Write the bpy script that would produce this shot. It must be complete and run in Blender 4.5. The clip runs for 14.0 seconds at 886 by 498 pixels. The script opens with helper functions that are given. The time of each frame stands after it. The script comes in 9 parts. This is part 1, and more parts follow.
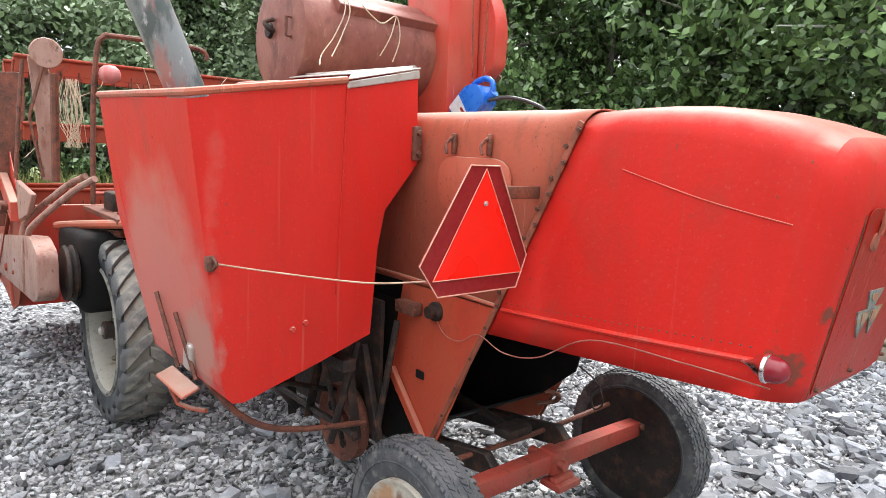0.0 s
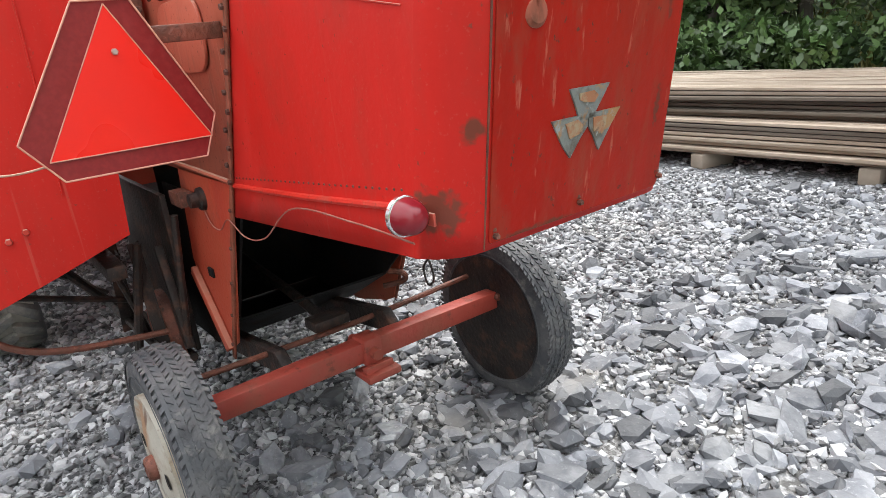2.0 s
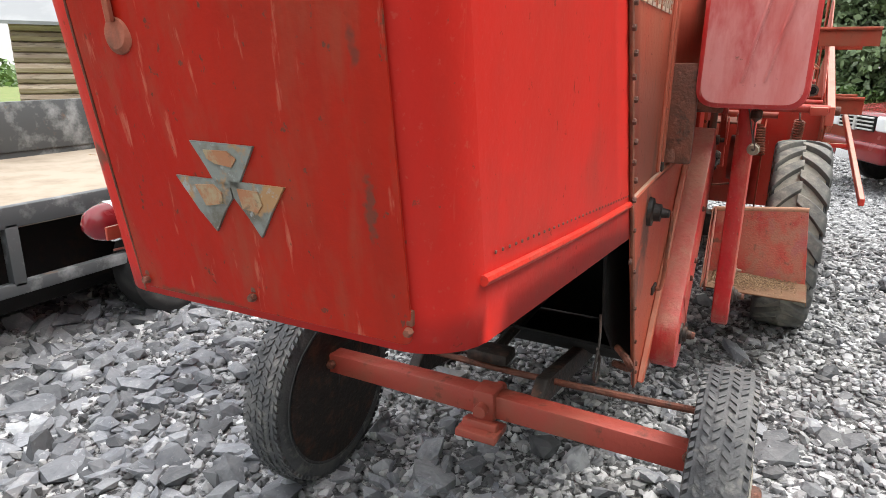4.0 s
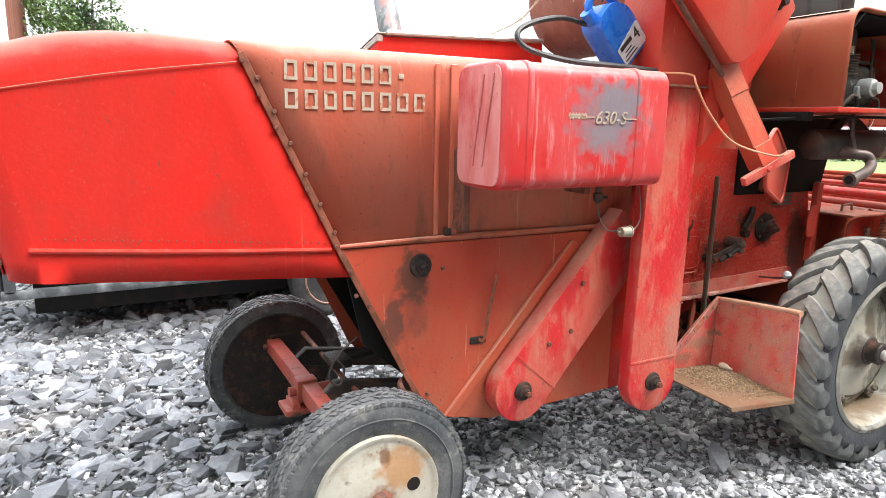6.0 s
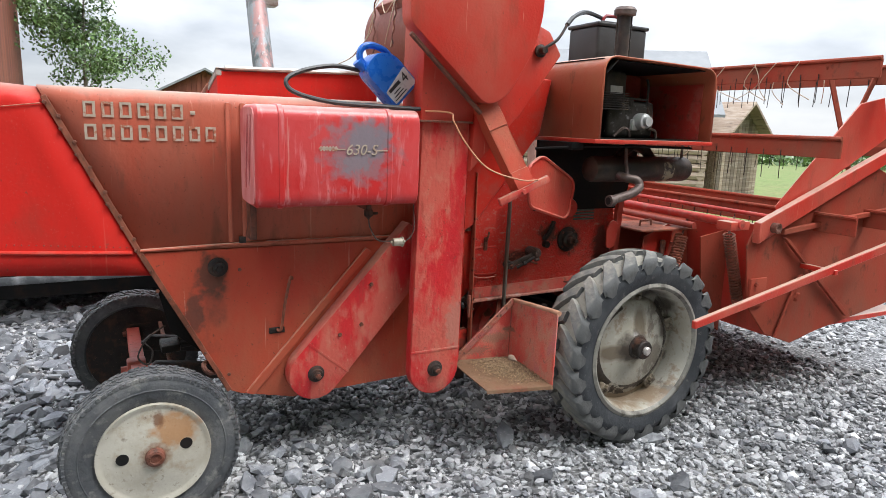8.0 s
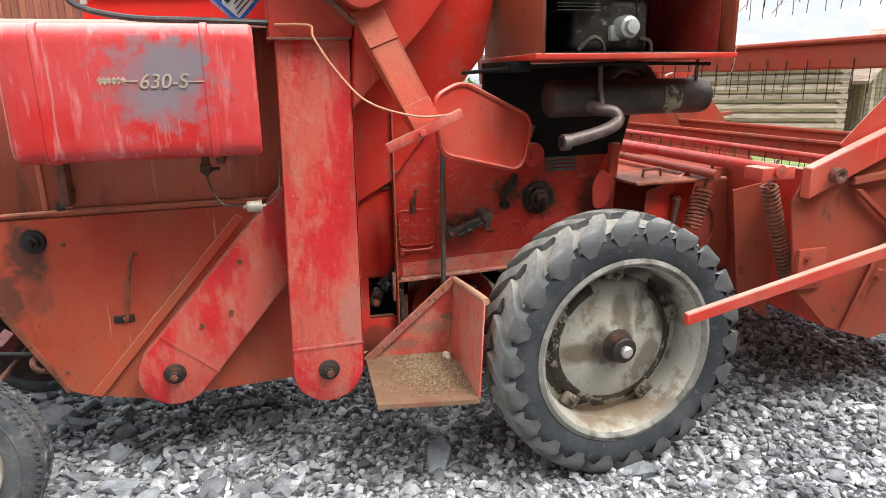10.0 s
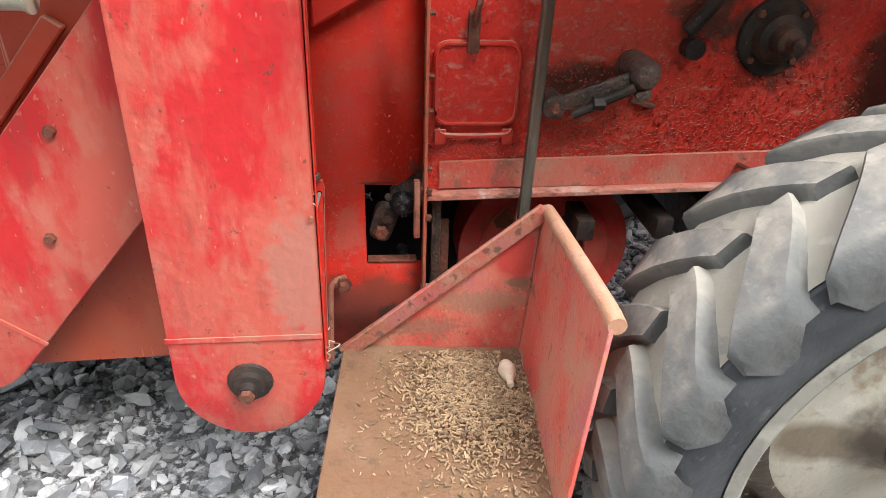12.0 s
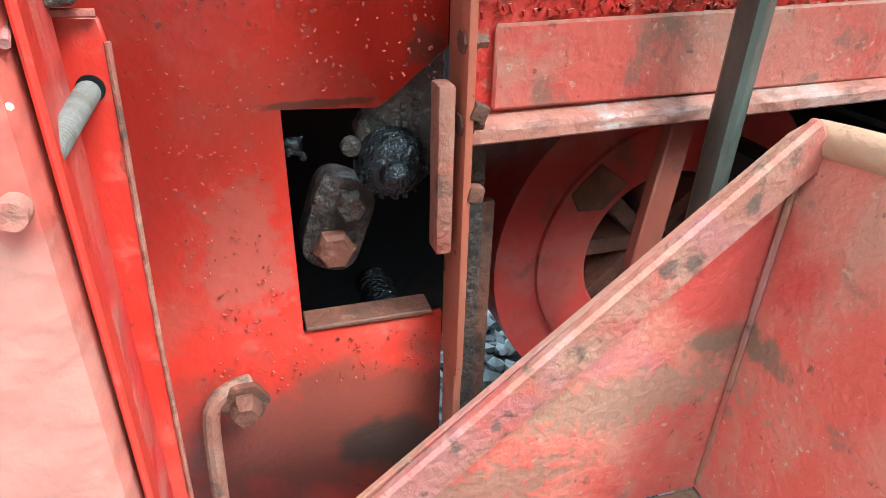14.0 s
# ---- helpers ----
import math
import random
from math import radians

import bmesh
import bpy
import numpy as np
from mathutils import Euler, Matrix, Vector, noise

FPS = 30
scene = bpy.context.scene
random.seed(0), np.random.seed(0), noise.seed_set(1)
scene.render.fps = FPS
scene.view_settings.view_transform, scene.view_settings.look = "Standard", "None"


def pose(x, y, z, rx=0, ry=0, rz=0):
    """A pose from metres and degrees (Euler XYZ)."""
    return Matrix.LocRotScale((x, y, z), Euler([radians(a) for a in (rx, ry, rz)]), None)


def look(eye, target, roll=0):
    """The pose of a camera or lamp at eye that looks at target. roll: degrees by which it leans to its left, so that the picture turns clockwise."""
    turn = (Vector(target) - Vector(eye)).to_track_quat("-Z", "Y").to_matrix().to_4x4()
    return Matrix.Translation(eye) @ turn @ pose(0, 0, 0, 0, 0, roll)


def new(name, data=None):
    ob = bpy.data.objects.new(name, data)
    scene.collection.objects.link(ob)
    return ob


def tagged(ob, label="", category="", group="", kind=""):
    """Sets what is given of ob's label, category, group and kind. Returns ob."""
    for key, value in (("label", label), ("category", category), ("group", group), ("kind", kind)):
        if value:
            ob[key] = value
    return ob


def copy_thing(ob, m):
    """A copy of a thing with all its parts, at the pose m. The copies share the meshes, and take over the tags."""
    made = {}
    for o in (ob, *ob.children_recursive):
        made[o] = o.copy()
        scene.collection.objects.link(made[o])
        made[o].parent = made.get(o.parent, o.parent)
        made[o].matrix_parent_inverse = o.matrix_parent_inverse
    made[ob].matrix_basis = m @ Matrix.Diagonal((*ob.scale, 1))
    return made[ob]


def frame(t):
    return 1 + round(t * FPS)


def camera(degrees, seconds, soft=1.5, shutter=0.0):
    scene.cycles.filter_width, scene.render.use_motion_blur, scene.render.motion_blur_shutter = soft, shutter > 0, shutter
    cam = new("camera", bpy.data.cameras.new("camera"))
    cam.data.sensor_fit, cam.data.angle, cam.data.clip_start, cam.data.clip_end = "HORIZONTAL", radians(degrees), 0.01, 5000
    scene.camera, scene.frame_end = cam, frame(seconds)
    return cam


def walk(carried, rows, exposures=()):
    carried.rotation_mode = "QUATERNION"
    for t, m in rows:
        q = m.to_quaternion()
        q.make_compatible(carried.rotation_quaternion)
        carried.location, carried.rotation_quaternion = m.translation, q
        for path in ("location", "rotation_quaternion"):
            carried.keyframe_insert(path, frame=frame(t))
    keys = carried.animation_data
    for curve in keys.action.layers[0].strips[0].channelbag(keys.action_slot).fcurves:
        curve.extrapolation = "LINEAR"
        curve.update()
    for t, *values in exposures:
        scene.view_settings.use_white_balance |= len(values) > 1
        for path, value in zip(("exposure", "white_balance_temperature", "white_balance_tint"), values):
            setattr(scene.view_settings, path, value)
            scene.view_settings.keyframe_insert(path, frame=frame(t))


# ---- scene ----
cam = camera(69.2, 14.0, 0.55)
EXPOSURES = [(0, 1.42, 6500, 10), (1.5, 1.27, 6500, 10), (2, 1.2, 6550, 10), (2.5, 1.3, 6700, 10), (3, 1.15, 6750, 10), (3.6, 1.15, 6750, 10), (5.8, 1.75, 6500, 10), (6.5, 1.56, 6500, 10), (7, 1.4, 6450, 10), (8, 0.98, 6300, 10), (10.5, 1.5, 6500, 10), (11.5, 1.65, 6500, 10), (12.5, 1.92, 6500, 10), (13, 2.02, 6400, 10), (13.5, 2.2, 5800, -2), (14, 2.62, 4950, -18)]
PATH = [
    (0, (-1.524, 1.917, 1.632), (-0.025, 0.627, 1.335), 2.9),
    (0.5, (-1.612, 1.909, 1.631), (-0.074, 0.676, 1.289), 2.0),
    (1, (-1.759, 1.657, 1.507), (-0.255, 0.473, 0.928), -2.1),
    (1.5, (-1.81, 1.346, 1.473), (-0.216, 0.272, 0.92), -0.9),
    (2, (-1.819, 0.948, 1.454), (-0.286, -0.17, 0.823), -6.0),
    (2.5, (-1.863, 0.587, 1.455), (-0.081, -0.136, 0.904), -3.0),
    (3, (-1.757, 0.201, 1.41), (0.137, -0.182, 0.893), 1.3),
    (3.5, (-1.742, -0.266, 1.385), (0.17, -0.053, 0.838), -0.8),
    (3.6, (-1.731, -0.339, 1.395), (0.155, 0.028, 0.84), -0.2),
    (5.8, (-0.812, -2.313, 1.526), (0.123, -0.598, 1.098), -0.2),
    (6, (-0.711, -2.463, 1.536), (0.219, -0.734, 1.156), 1.0),
    (6.5, (-0.558, -2.777, 1.598), (0.292, -1.012, 1.197), 0.8),
    (7, (-0.538, -3.065, 1.578), (0.295, -1.289, 1.19), 1.2),
    (7.5, (-0.308, -3.285, 1.673), (0.492, -1.509, 1.218), 2.5),
    (8, (-0.11, -3.337, 1.686), (0.813, -1.604, 1.306), 2.0),
    (8.2, (-0.043, -3.295, 1.679), (0.861, -1.552, 1.3), 2.2),
    (10.3, (1.258, -2.782, 1.513), (1.791, -0.94, 0.946), -1.1),
    (10.5, (1.346, -2.635, 1.479), (1.874, -0.82, 0.824), -0.5),
    (11, (1.545, -2.23, 1.393), (1.787, -0.385, 0.661), -2.7),
    (11.5, (1.616, -1.898, 1.353), (1.733, -0.106, 0.471), -1.5),
    (12, (1.562, -1.531, 1.28), (1.768, 0.19, 0.283), 2.0),
    (12.5, (1.56, -1.232, 1.198), (1.863, 0.447, 0.154), 0.0),
    (13, (1.569, -0.936, 1.005), (1.899, 0.77, 0.015), 0.4),
    (13.5, (1.526, -0.79, 0.878), (2.041, 0.898, -0.062), 1.1),
    (14, (1.516, -0.77, 0.876), (2.06, 0.885, -0.106), 1.4),
]
walk(cam, [(t, look(e, g, r)) for t, e, g, r in PATH], EXPOSURES)

# ---- light ----
world = bpy.data.worlds.new("overcast")
scene.world = world
world.use_nodes = True
wn, wl = world.node_tree.nodes, world.node_tree.links
wn.clear()
sky = wn.new("ShaderNodeTexSky")
sky.sky_type = "NISHITA"
sky.sun_disc = False
sky.sun_elevation, sky.sun_rotation = radians(58), radians(140)
wtc = wn.new("ShaderNodeTexCoord")
wmap = wn.new("ShaderNodeMapping")
wmap.inputs["Scale"].default_value = (1.6, 1.6, 4.5)
wnoise = wn.new("ShaderNodeTexNoise")
wnoise.inputs["Scale"].default_value, wnoise.inputs["Detail"].default_value = 1.7, 6
wramp = wn.new("ShaderNodeValToRGB")
wramp.color_ramp.elements[0].position, wramp.color_ramp.elements[0].color = 0.36, (5.4, 5.7, 6.2, 1)
wramp.color_ramp.elements[1].position, wramp.color_ramp.elements[1].color = 0.62, (10.6, 10.7, 10.8, 1)
# overcast sky: about four times as bright overhead as at the horizon
wsep = wn.new("ShaderNodeSeparateXYZ")
wgrad = wn.new("ShaderNodeMapRange")
wgrad.inputs["To Min"].default_value, wgrad.inputs["To Max"].default_value = 0.34, 1.5
wmul = wn.new("ShaderNodeMixRGB")
wmul.blend_type = "MULTIPLY"
wmul.inputs[0].default_value = 1.0
wmix = wn.new("ShaderNodeMixRGB")
wmix.inputs[0].default_value = 0.88
wbg = wn.new("ShaderNodeBackground")
wbg.inputs["Strength"].default_value = 0.14
wout = wn.new("ShaderNodeOutputWorld")
wl.new(wtc.outputs["Generated"], wmap.inputs["Vector"])
wl.new(wmap.outputs["Vector"], wnoise.inputs["Vector"])
wl.new(wnoise.outputs["Fac"], wramp.inputs["Fac"])
wl.new(sky.outputs["Color"], wmix.inputs[1])
wl.new(wramp.outputs["Color"], wmix.inputs[2])
wl.new(wtc.outputs["Generated"], wsep.inputs[0])
wl.new(wsep.outputs["Z"], wgrad.inputs["Value"])
wl.new(wmix.outputs["Color"], wmul.inputs[1])
wl.new(wgrad.outputs["Result"], wmul.inputs[2])
wl.new(wmul.outputs["Color"], wbg.inputs["Color"])
wl.new(wbg.outputs["Background"], wout.inputs["Surface"])
sun = new("sun", bpy.data.lights.new("sun", "SUN"))
sun.data.energy, sun.data.angle, sun.data.color = 1.5, radians(26), (1.0, 0.97, 0.92)
sun.matrix_world = look((5, -6, 12.5), (0, 0, 0))

# ---- materials ----


def material(name, base, layers=(), rough=0.6, metal=0.0, bump=0.0, bump_scale=60.0, random=0.0, rough_var=0.15, coord="Object", spots=(), dust=None, dent=0.0, spec=0.5, flank=None):
    """layers: (colour, (sx, sy, sz), low, high, detail): noise that lays one colour over what is below it.
    spots: (colour, centre, radii, noise scale, ragged): one stain or bare patch with an uneven edge."""
    m = bpy.data.materials.new(name)
    m.use_nodes = True
    n, l = m.node_tree.nodes, m.node_tree.links
    b = n["Principled BSDF"]
    tc = n.new("ShaderNodeTexCoord")
    colour = None
    rgb = n.new("ShaderNodeRGB")
    rgb.outputs[0].default_value = (*base, 1)
    colour = rgb.outputs[0]
    rough_in = None
    for i, layer in enumerate(layers):
        c, sc, lo, hi, detail = layer[:5]
        mp = n.new("ShaderNodeMapping")
        mp.inputs["Scale"].default_value = sc
        mp.inputs["Location"].default_value = (i * 3.7, i * 1.9, i * 2.3)
        nz = n.new("ShaderNodeTexNoise")
        nz.inputs["Scale"].default_value, nz.inputs["Detail"].default_value = 1.0, detail
        nz.inputs["Roughness"].default_value = 0.62
        mr = n.new("ShaderNodeMapRange")
        mr.inputs["From Min"].default_value, mr.inputs["From Max"].default_value = lo, hi
        mr.inputs["To Max"].default_value = layer[5] if len(layer) > 5 else 1.0
        mx = n.new("ShaderNodeMixRGB")
        mx.inputs[2].default_value = (*c, 1)
        l.new(tc.outputs[coord], mp.inputs["Vector"])
        l.new(mp.outputs["Vector"], nz.inputs["Vector"])
        l.new(nz.outputs["Fac"], mr.inputs["Value"])
        l.new(mr.outputs["Result"], mx.inputs[0])
        l.new(colour, mx.inputs[1])
        colour = mx.outputs[0]
        rough_in = mr.outputs["Result"]
    for c, ce, ra, ns, rag in spots:
        mp = n.new("ShaderNodeMapping")
        mp.vector_type = "TEXTURE"
        mp.inputs["Location"].default_value, mp.inputs["Scale"].default_value = ce, ra
        ln = n.new("ShaderNodeVectorMath")
        ln.operation = "LENGTH"
        nz = n.new("ShaderNodeTexNoise")
        nz.inputs["Scale"].default_value, nz.inputs["Detail"].default_value = ns, 6
        ad = n.new("ShaderNodeMath")
        ad.operation = "MULTIPLY_ADD"
        ad.inputs[1].default_value = rag
        mr = n.new("ShaderNodeMapRange")
        mr.inputs["From Min"].default_value, mr.inputs["From Max"].default_value = 1.25 + rag * 0.5, 0.75 + rag * 0.5
        mr.inputs["To Max"].default_value = 0.85
        mx = n.new("ShaderNodeMixRGB")
        mx.inputs[2].default_value = (*c, 1)
        l.new(tc.outputs[coord], mp.inputs["Vector"])
        l.new(mp.outputs["Vector"], ln.inputs[0])
        l.new(tc.outputs[coord], nz.inputs["Vector"])
        l.new(nz.outputs["Fac"], ad.inputs[0])
        l.new(ln.outputs["Value"], ad.inputs[2])
        l.new(ad.outputs[0], mr.inputs["Value"])
        l.new(mr.outputs["Result"], mx.inputs[0])
        l.new(colour, mx.inputs[1])
        colour = mx.outputs[0]
    if dust:
        # dry dust lies where the sheet is near level
        geo = n.new("ShaderNodeNewGeometry")
        sp = n.new("ShaderNodeSeparateXYZ")
        nz = n.new("ShaderNodeTexNoise")
        nz.inputs["Scale"].default_value, nz.inputs["Detail"].default_value = 14, 7
        ad = n.new("ShaderNodeMath")
        ad.operation = "MULTIPLY_ADD"
        ad.inputs[1].default_value = 0.5
        mr = n.new("ShaderNodeMapRange")
        mr.inputs["From Min"].default_value, mr.inputs["From Max"].default_value = 0.62, 1.25
        mr.inputs["To Max"].default_value = 0.9
        mx = n.new("ShaderNodeMixRGB")
        mx.inputs[2].default_value = (*dust, 1)
        l.new(geo.outputs["Normal"], sp.inputs[0])
        l.new(tc.outputs[coord], nz.inputs["Vector"])
        l.new(nz.outputs["Fac"], ad.inputs[0])
        l.new(sp.outputs["Z"], ad.inputs[2])
        l.new(ad.outputs[0], mr.inputs["Value"])
        l.new(mr.outputs["Result"], mx.inputs[0])
        l.new(colour, mx.inputs[1])
        colour = mx.outputs[0]
    if flank:
        # the sides keep their own colour; only the tread carries dust
        geo = n.new("ShaderNodeNewGeometry")
        sp = n.new("ShaderNodeSeparateXYZ")
        ab = n.new("ShaderNodeMath")
        ab.operation = "ABSOLUTE"
        mr = n.new("ShaderNodeMapRange")
        mr.inputs["From Min"].default_value, mr.inputs["From Max"].default_value = 0.45, 0.75
        mr.inputs["To Max"].default_value = 0.92
        mx = n.new("ShaderNodeMixRGB")
        mx.inputs[2].default_value = (*flank, 1)
        l.new(geo.outputs["Normal"], sp.inputs[0])
        l.new(sp.outputs["Y"], ab.inputs[0])
        l.new(ab.outputs[0], mr.inputs["Value"])
        l.new(mr.outputs["Result"], mx.inputs[0])
        l.new(colour, mx.inputs[1])
        colour = mx.outputs[0]
    if random:
        oi = n.new("ShaderNodeNewGeometry" if random < 0 else "ShaderNodeObjectInfo")
        mr = n.new("ShaderNodeMapRange")
        mr.inputs["To Min"].default_value, mr.inputs["To Max"].default_value = 1 - abs(random), 1 + abs(random)
        l.new(oi.outputs["Random Per Island" if random < 0 else "Random"], mr.inputs["Value"])
        hs = n.new("ShaderNodeHueSaturation")
        l.new(mr.outputs["Result"], hs.inputs["Value"])
        l.new(colour, hs.inputs["Color"])
        colour = hs.outputs["Color"]
    l.new(colour, b.inputs["Base Color"])
    b.inputs["Roughness"].default_value, b.inputs["Metallic"].default_value = rough, metal
    if rough_in is not None and rough_var:
        mr = n.new("ShaderNodeMapRange")
        mr.inputs["To Min"].default_value, mr.inputs["To Max"].default_value = max(rough - rough_var / 2, 0.05), min(rough + rough_var, 1)
        l.new(rough_in, mr.inputs["Value"])
        l.new(mr.outputs["Result"], b.inputs["Roughness"])
    if bump:
        nz = n.new("ShaderNodeTexNoise")
        nz.inputs["Scale"].default_value, nz.inputs["Detail"].default_value = bump_scale, 5
        l.new(tc.outputs[coord], nz.inputs["Vector"])
        bp = n.new("ShaderNodeBump")
        bp.inputs["Strength"].default_value, bp.inputs["Distance"].default_value = bump, 0.01
        l.new(nz.outputs["Fac"], bp.inputs["Height"])
        l.new(bp.outputs["Normal"], b.inputs["Normal"])
        if dent:
            nz = n.new("ShaderNodeTexNoise")
            nz.inputs["Scale"].default_value, nz.inputs["Detail"].default_value = 3.2, 2
            l.new(tc.outputs[coord], nz.inputs["Vector"])
            b2 = n.new("ShaderNodeBump")
            b2.inputs["Strength"].default_value, b2.inputs["Distance"].default_value = dent, 0.05
            l.new(nz.outputs["Fac"], b2.inputs["Height"])
            l.new(b2.outputs["Normal"], bp.inputs["Normal"])
    b.inputs["Specular IOR Level"].default_value = spec
    return m


HOOD = material("bright red paint", (0.58, 0.020, 0.014), [((0.52, 0.05, 0.035), (1.3, 1.3, 0.9), 0.45, 0.75, 7, 0.35), ((0.34, 0.022, 0.014), (4, 4, 0.7), 0.44, 0.68, 8, 0.32), ((0.40, 0.045, 0.03), (17, 17, 3.5), 0.52, 0.70, 9, 0.25), ((0.54, 0.14, 0.10), (38, 38, 0.8), 0.64, 0.72, 5, 0.35), ((0.20, 0.055, 0.035), (3, 3, 2.0), 0.60, 0.76, 9, 0.4), ((0.50, 0.12, 0.085), (110, 110, 90), 0.60, 0.70, 6, 0.35), ((0.15, 0.06, 0.04), (60, 60, 45), 0.66, 0.69, 7, 0.7)], 0.6, bump=0.08, bump_scale=60, rough_var=0.25, dust=(0.33, 0.16, 0.12), dent=0.10, spec=0.2, spots=[((0.50, 0.17, 0.135), (0.95, 1.16, 1.25), (0.44, 0.07, 0.55), 5, 1.2), ((0.40, 0.20, 0.16), (0.62, 1.14, 0.98), (0.16, 0.03, 0.18), 14, 1.6), ((0.13, 0.055, 0.035), (-0.93, 0.30, 1.16), (0.05, 0.04, 0.04), 50, 2.0), ((0.12, 0.05, 0.03), (-0.99, 0.26, 1.30), (0.03, 0.02, 0.02), 50, 1.8)])
HOODBROWN = material("brown dusty paint", (0.40, 0.125, 0.06), [((0.42, 0.075, 0.04), (3, 3, 1.2), 0.42, 0.7, 7), ((0.16, 0.07, 0.04), (12, 12, 6), 0.60, 0.74, 7), ((0.62, 0.30, 0.22), (70, 70, 2.2), 0.69, 0.73, 3, 0.7)], 0.6, bump=0.12, dust=(0.42, 0.30, 0.23), dent=0.08, spec=0.35)
AXLEPAINT = material("dull red brown paint", (0.34, 0.052, 0.034), [((0.26, 0.075, 0.045), (5, 5, 5), 0.45, 0.7, 6), ((0.10, 0.04, 0.025), (16, 16, 16), 0.58, 0.72, 6)], 0.6, bump=0.2, bump_scale=60)
REDOLD = material("worn red paint", (0.52, 0.030, 0.018), [((0.47, 0.10, 0.065), (2.4, 2.4, 1.6), 0.40, 0.66, 8, 0.9), ((0.30, 0.06, 0.035), (7, 7, 2.0), 0.55, 0.72, 8, 0.9), ((0.62, 0.30, 0.22), (70, 70, 2.2), 0.69, 0.73, 3, 0.7), ((0.14, 0.055, 0.035), (70, 70, 60), 0.65, 0.69, 6, 0.8)], 0.5, bump=0.16, bump_scale=80, dust=(0.42, 0.30, 0.23), dent=0.08, spec=0.4)
CHAFF = material("dusty red paint", (0.62, 0.028, 0.018), [((0.52, 0.09, 0.06), (3.5, 3.5, 3.5), 0.42, 0.66, 9, 0.6), ((0.50, 0.19, 0.135), (90, 90, 90), 0.56, 0.68, 5, 0.6), ((0.22, 0.03, 0.02), (50, 50, 50), 0.58, 0.70, 6, 0.4), ((0.10, 0.035, 0.025), (5, 5, 5), 0.60, 0.74, 9, 0.35), ((0.46, 0.25, 0.19), (16, 16, 40), 0.58, 0.66, 8, 0.6)], 0.5, bump=0.5, bump_scale=110, dust=(0.36, 0.22, 0.16), spec=0.4, spots=[((0.05, 0.03, 0.022), (1.97, -0.34, 0.945), (0.10, 0.1, 0.045), 30, 1.4), ((0.05, 0.03, 0.022), (2.33, -0.34, 1.03), (0.09, 0.1, 0.08), 30, 1.4), ((0.06, 0.035, 0.025), (2.18, -0.34, 1.08), (0.06, 0.1, 0.06), 30, 1.6), ((0.06, 0.03, 0.022), (2.60, -0.34, 0.95), (0.08, 0.1, 0.2), 20, 1.4)])
RUSTPAINT = material("rust brown faded red paint", (0.47, 0.120, 0.072), [((0.41, 0.145, 0.088), (1.8, 1.8, 0.9), 0.42, 0.7, 7), ((0.52, 0.100, 0.055), (3.5, 3.5, 0.8), 0.48, 0.70, 8, 0.9), ((0.18, 0.07, 0.042), (9, 9, 3), 0.57, 0.74, 8, 0.8), ((0.58, 0.26, 0.18), (60, 60, 2.0), 0.64, 0.70, 4, 0.5), ((0.30, 0.10, 0.06), (24, 24, 8), 0.54, 0.68, 9, 0.6), ((0.14, 0.055, 0.035), (85, 85, 70), 0.635, 0.68, 6, 0.8)], 0.55, bump=0.12, bump_scale=60, dust=(0.36, 0.25, 0.19), dent=0.08, spec=0.3)
LOWPAINT = material("orange red weathered paint", (0.48, 0.074, 0.036), [((0.37, 0.105, 0.055), (2.2, 2.2, 1.4), 0.42, 0.7, 7), ((0.20, 0.055, 0.035), (6, 6, 4), 0.56, 0.74, 8, 0.9), ((0.47, 0.045, 0.024), (2.8, 2.8, 1.2), 0.52, 0.66, 7, 0.8), ((0.62, 0.30, 0.22), (70, 70, 2.2), 0.69, 0.73, 3, 0.7), ((0.14, 0.055, 0.035), (70, 70, 60), 0.65, 0.69, 6, 0.8)], 0.55, bump=0.16, bump_scale=70, dust=(0.40, 0.26, 0.18), dent=0.08, spec=0.35, spots=[((0.10, 0.045, 0.03), (0.30, -0.36, 0.98), (0.06, 0.1, 0.09), 24, 2.2), ((0.13, 0.05, 0.035), (0.22, -0.36, 0.82), (0.035, 0.1, 0.11), 26, 2.4)])
TANKPAINT = material("faded pink red paint", (0.56, 0.060, 0.060), [((0.53, 0.022, 0.022), (4, 4, 2), 0.44, 0.58, 8), ((0.64, 0.22, 0.22), (26, 26, 4), 0.55, 0.70, 8, 0.85), ((0.30, 0.05, 0.045), (20, 20, 20), 0.64, 0.70, 7, 0.7), ((0.58, 0.26, 0.22), (60, 60, 2.0), 0.64, 0.70, 4, 0.6)], 0.42, bump=0.1, dent=0.1, spots=[((0.30, 0.15, 0.165), (0.86, -0.74, 1.57), (0.15, 0.2, 0.14), 22, 2.2), ((0.20, 0.185, 0.21), (0.90, -0.74, 1.605), (0.10, 0.2, 0.075), 34, 1.9), ((0.22, 0.19, 0.21), (0.84, -0.74, 1.515), (0.07, 0.2, 0.04), 44, 2.2)], dust=(0.44, 0.26, 0.23))
PINKEND = material("chalky pink paint", (0.60, 0.23, 0.22), [((0.52, 0.12, 0.11), (14, 14, 3), 0.42, 0.66, 8), ((0.45, 0.05, 0.05), (5, 5, 2), 0.58, 0.70, 7), ((0.25, 0.10, 0.08), (30, 30, 30), 0.66, 0.72, 6)], 0.55, bump=0.1, dent=0.08)
DARKRED = material("dark retroreflective red border", (0.22, 0.012, 0.014), [((0.27, 0.02, 0.02), (60, 60, 60), 0.4, 0.7, 2)], 0.35)
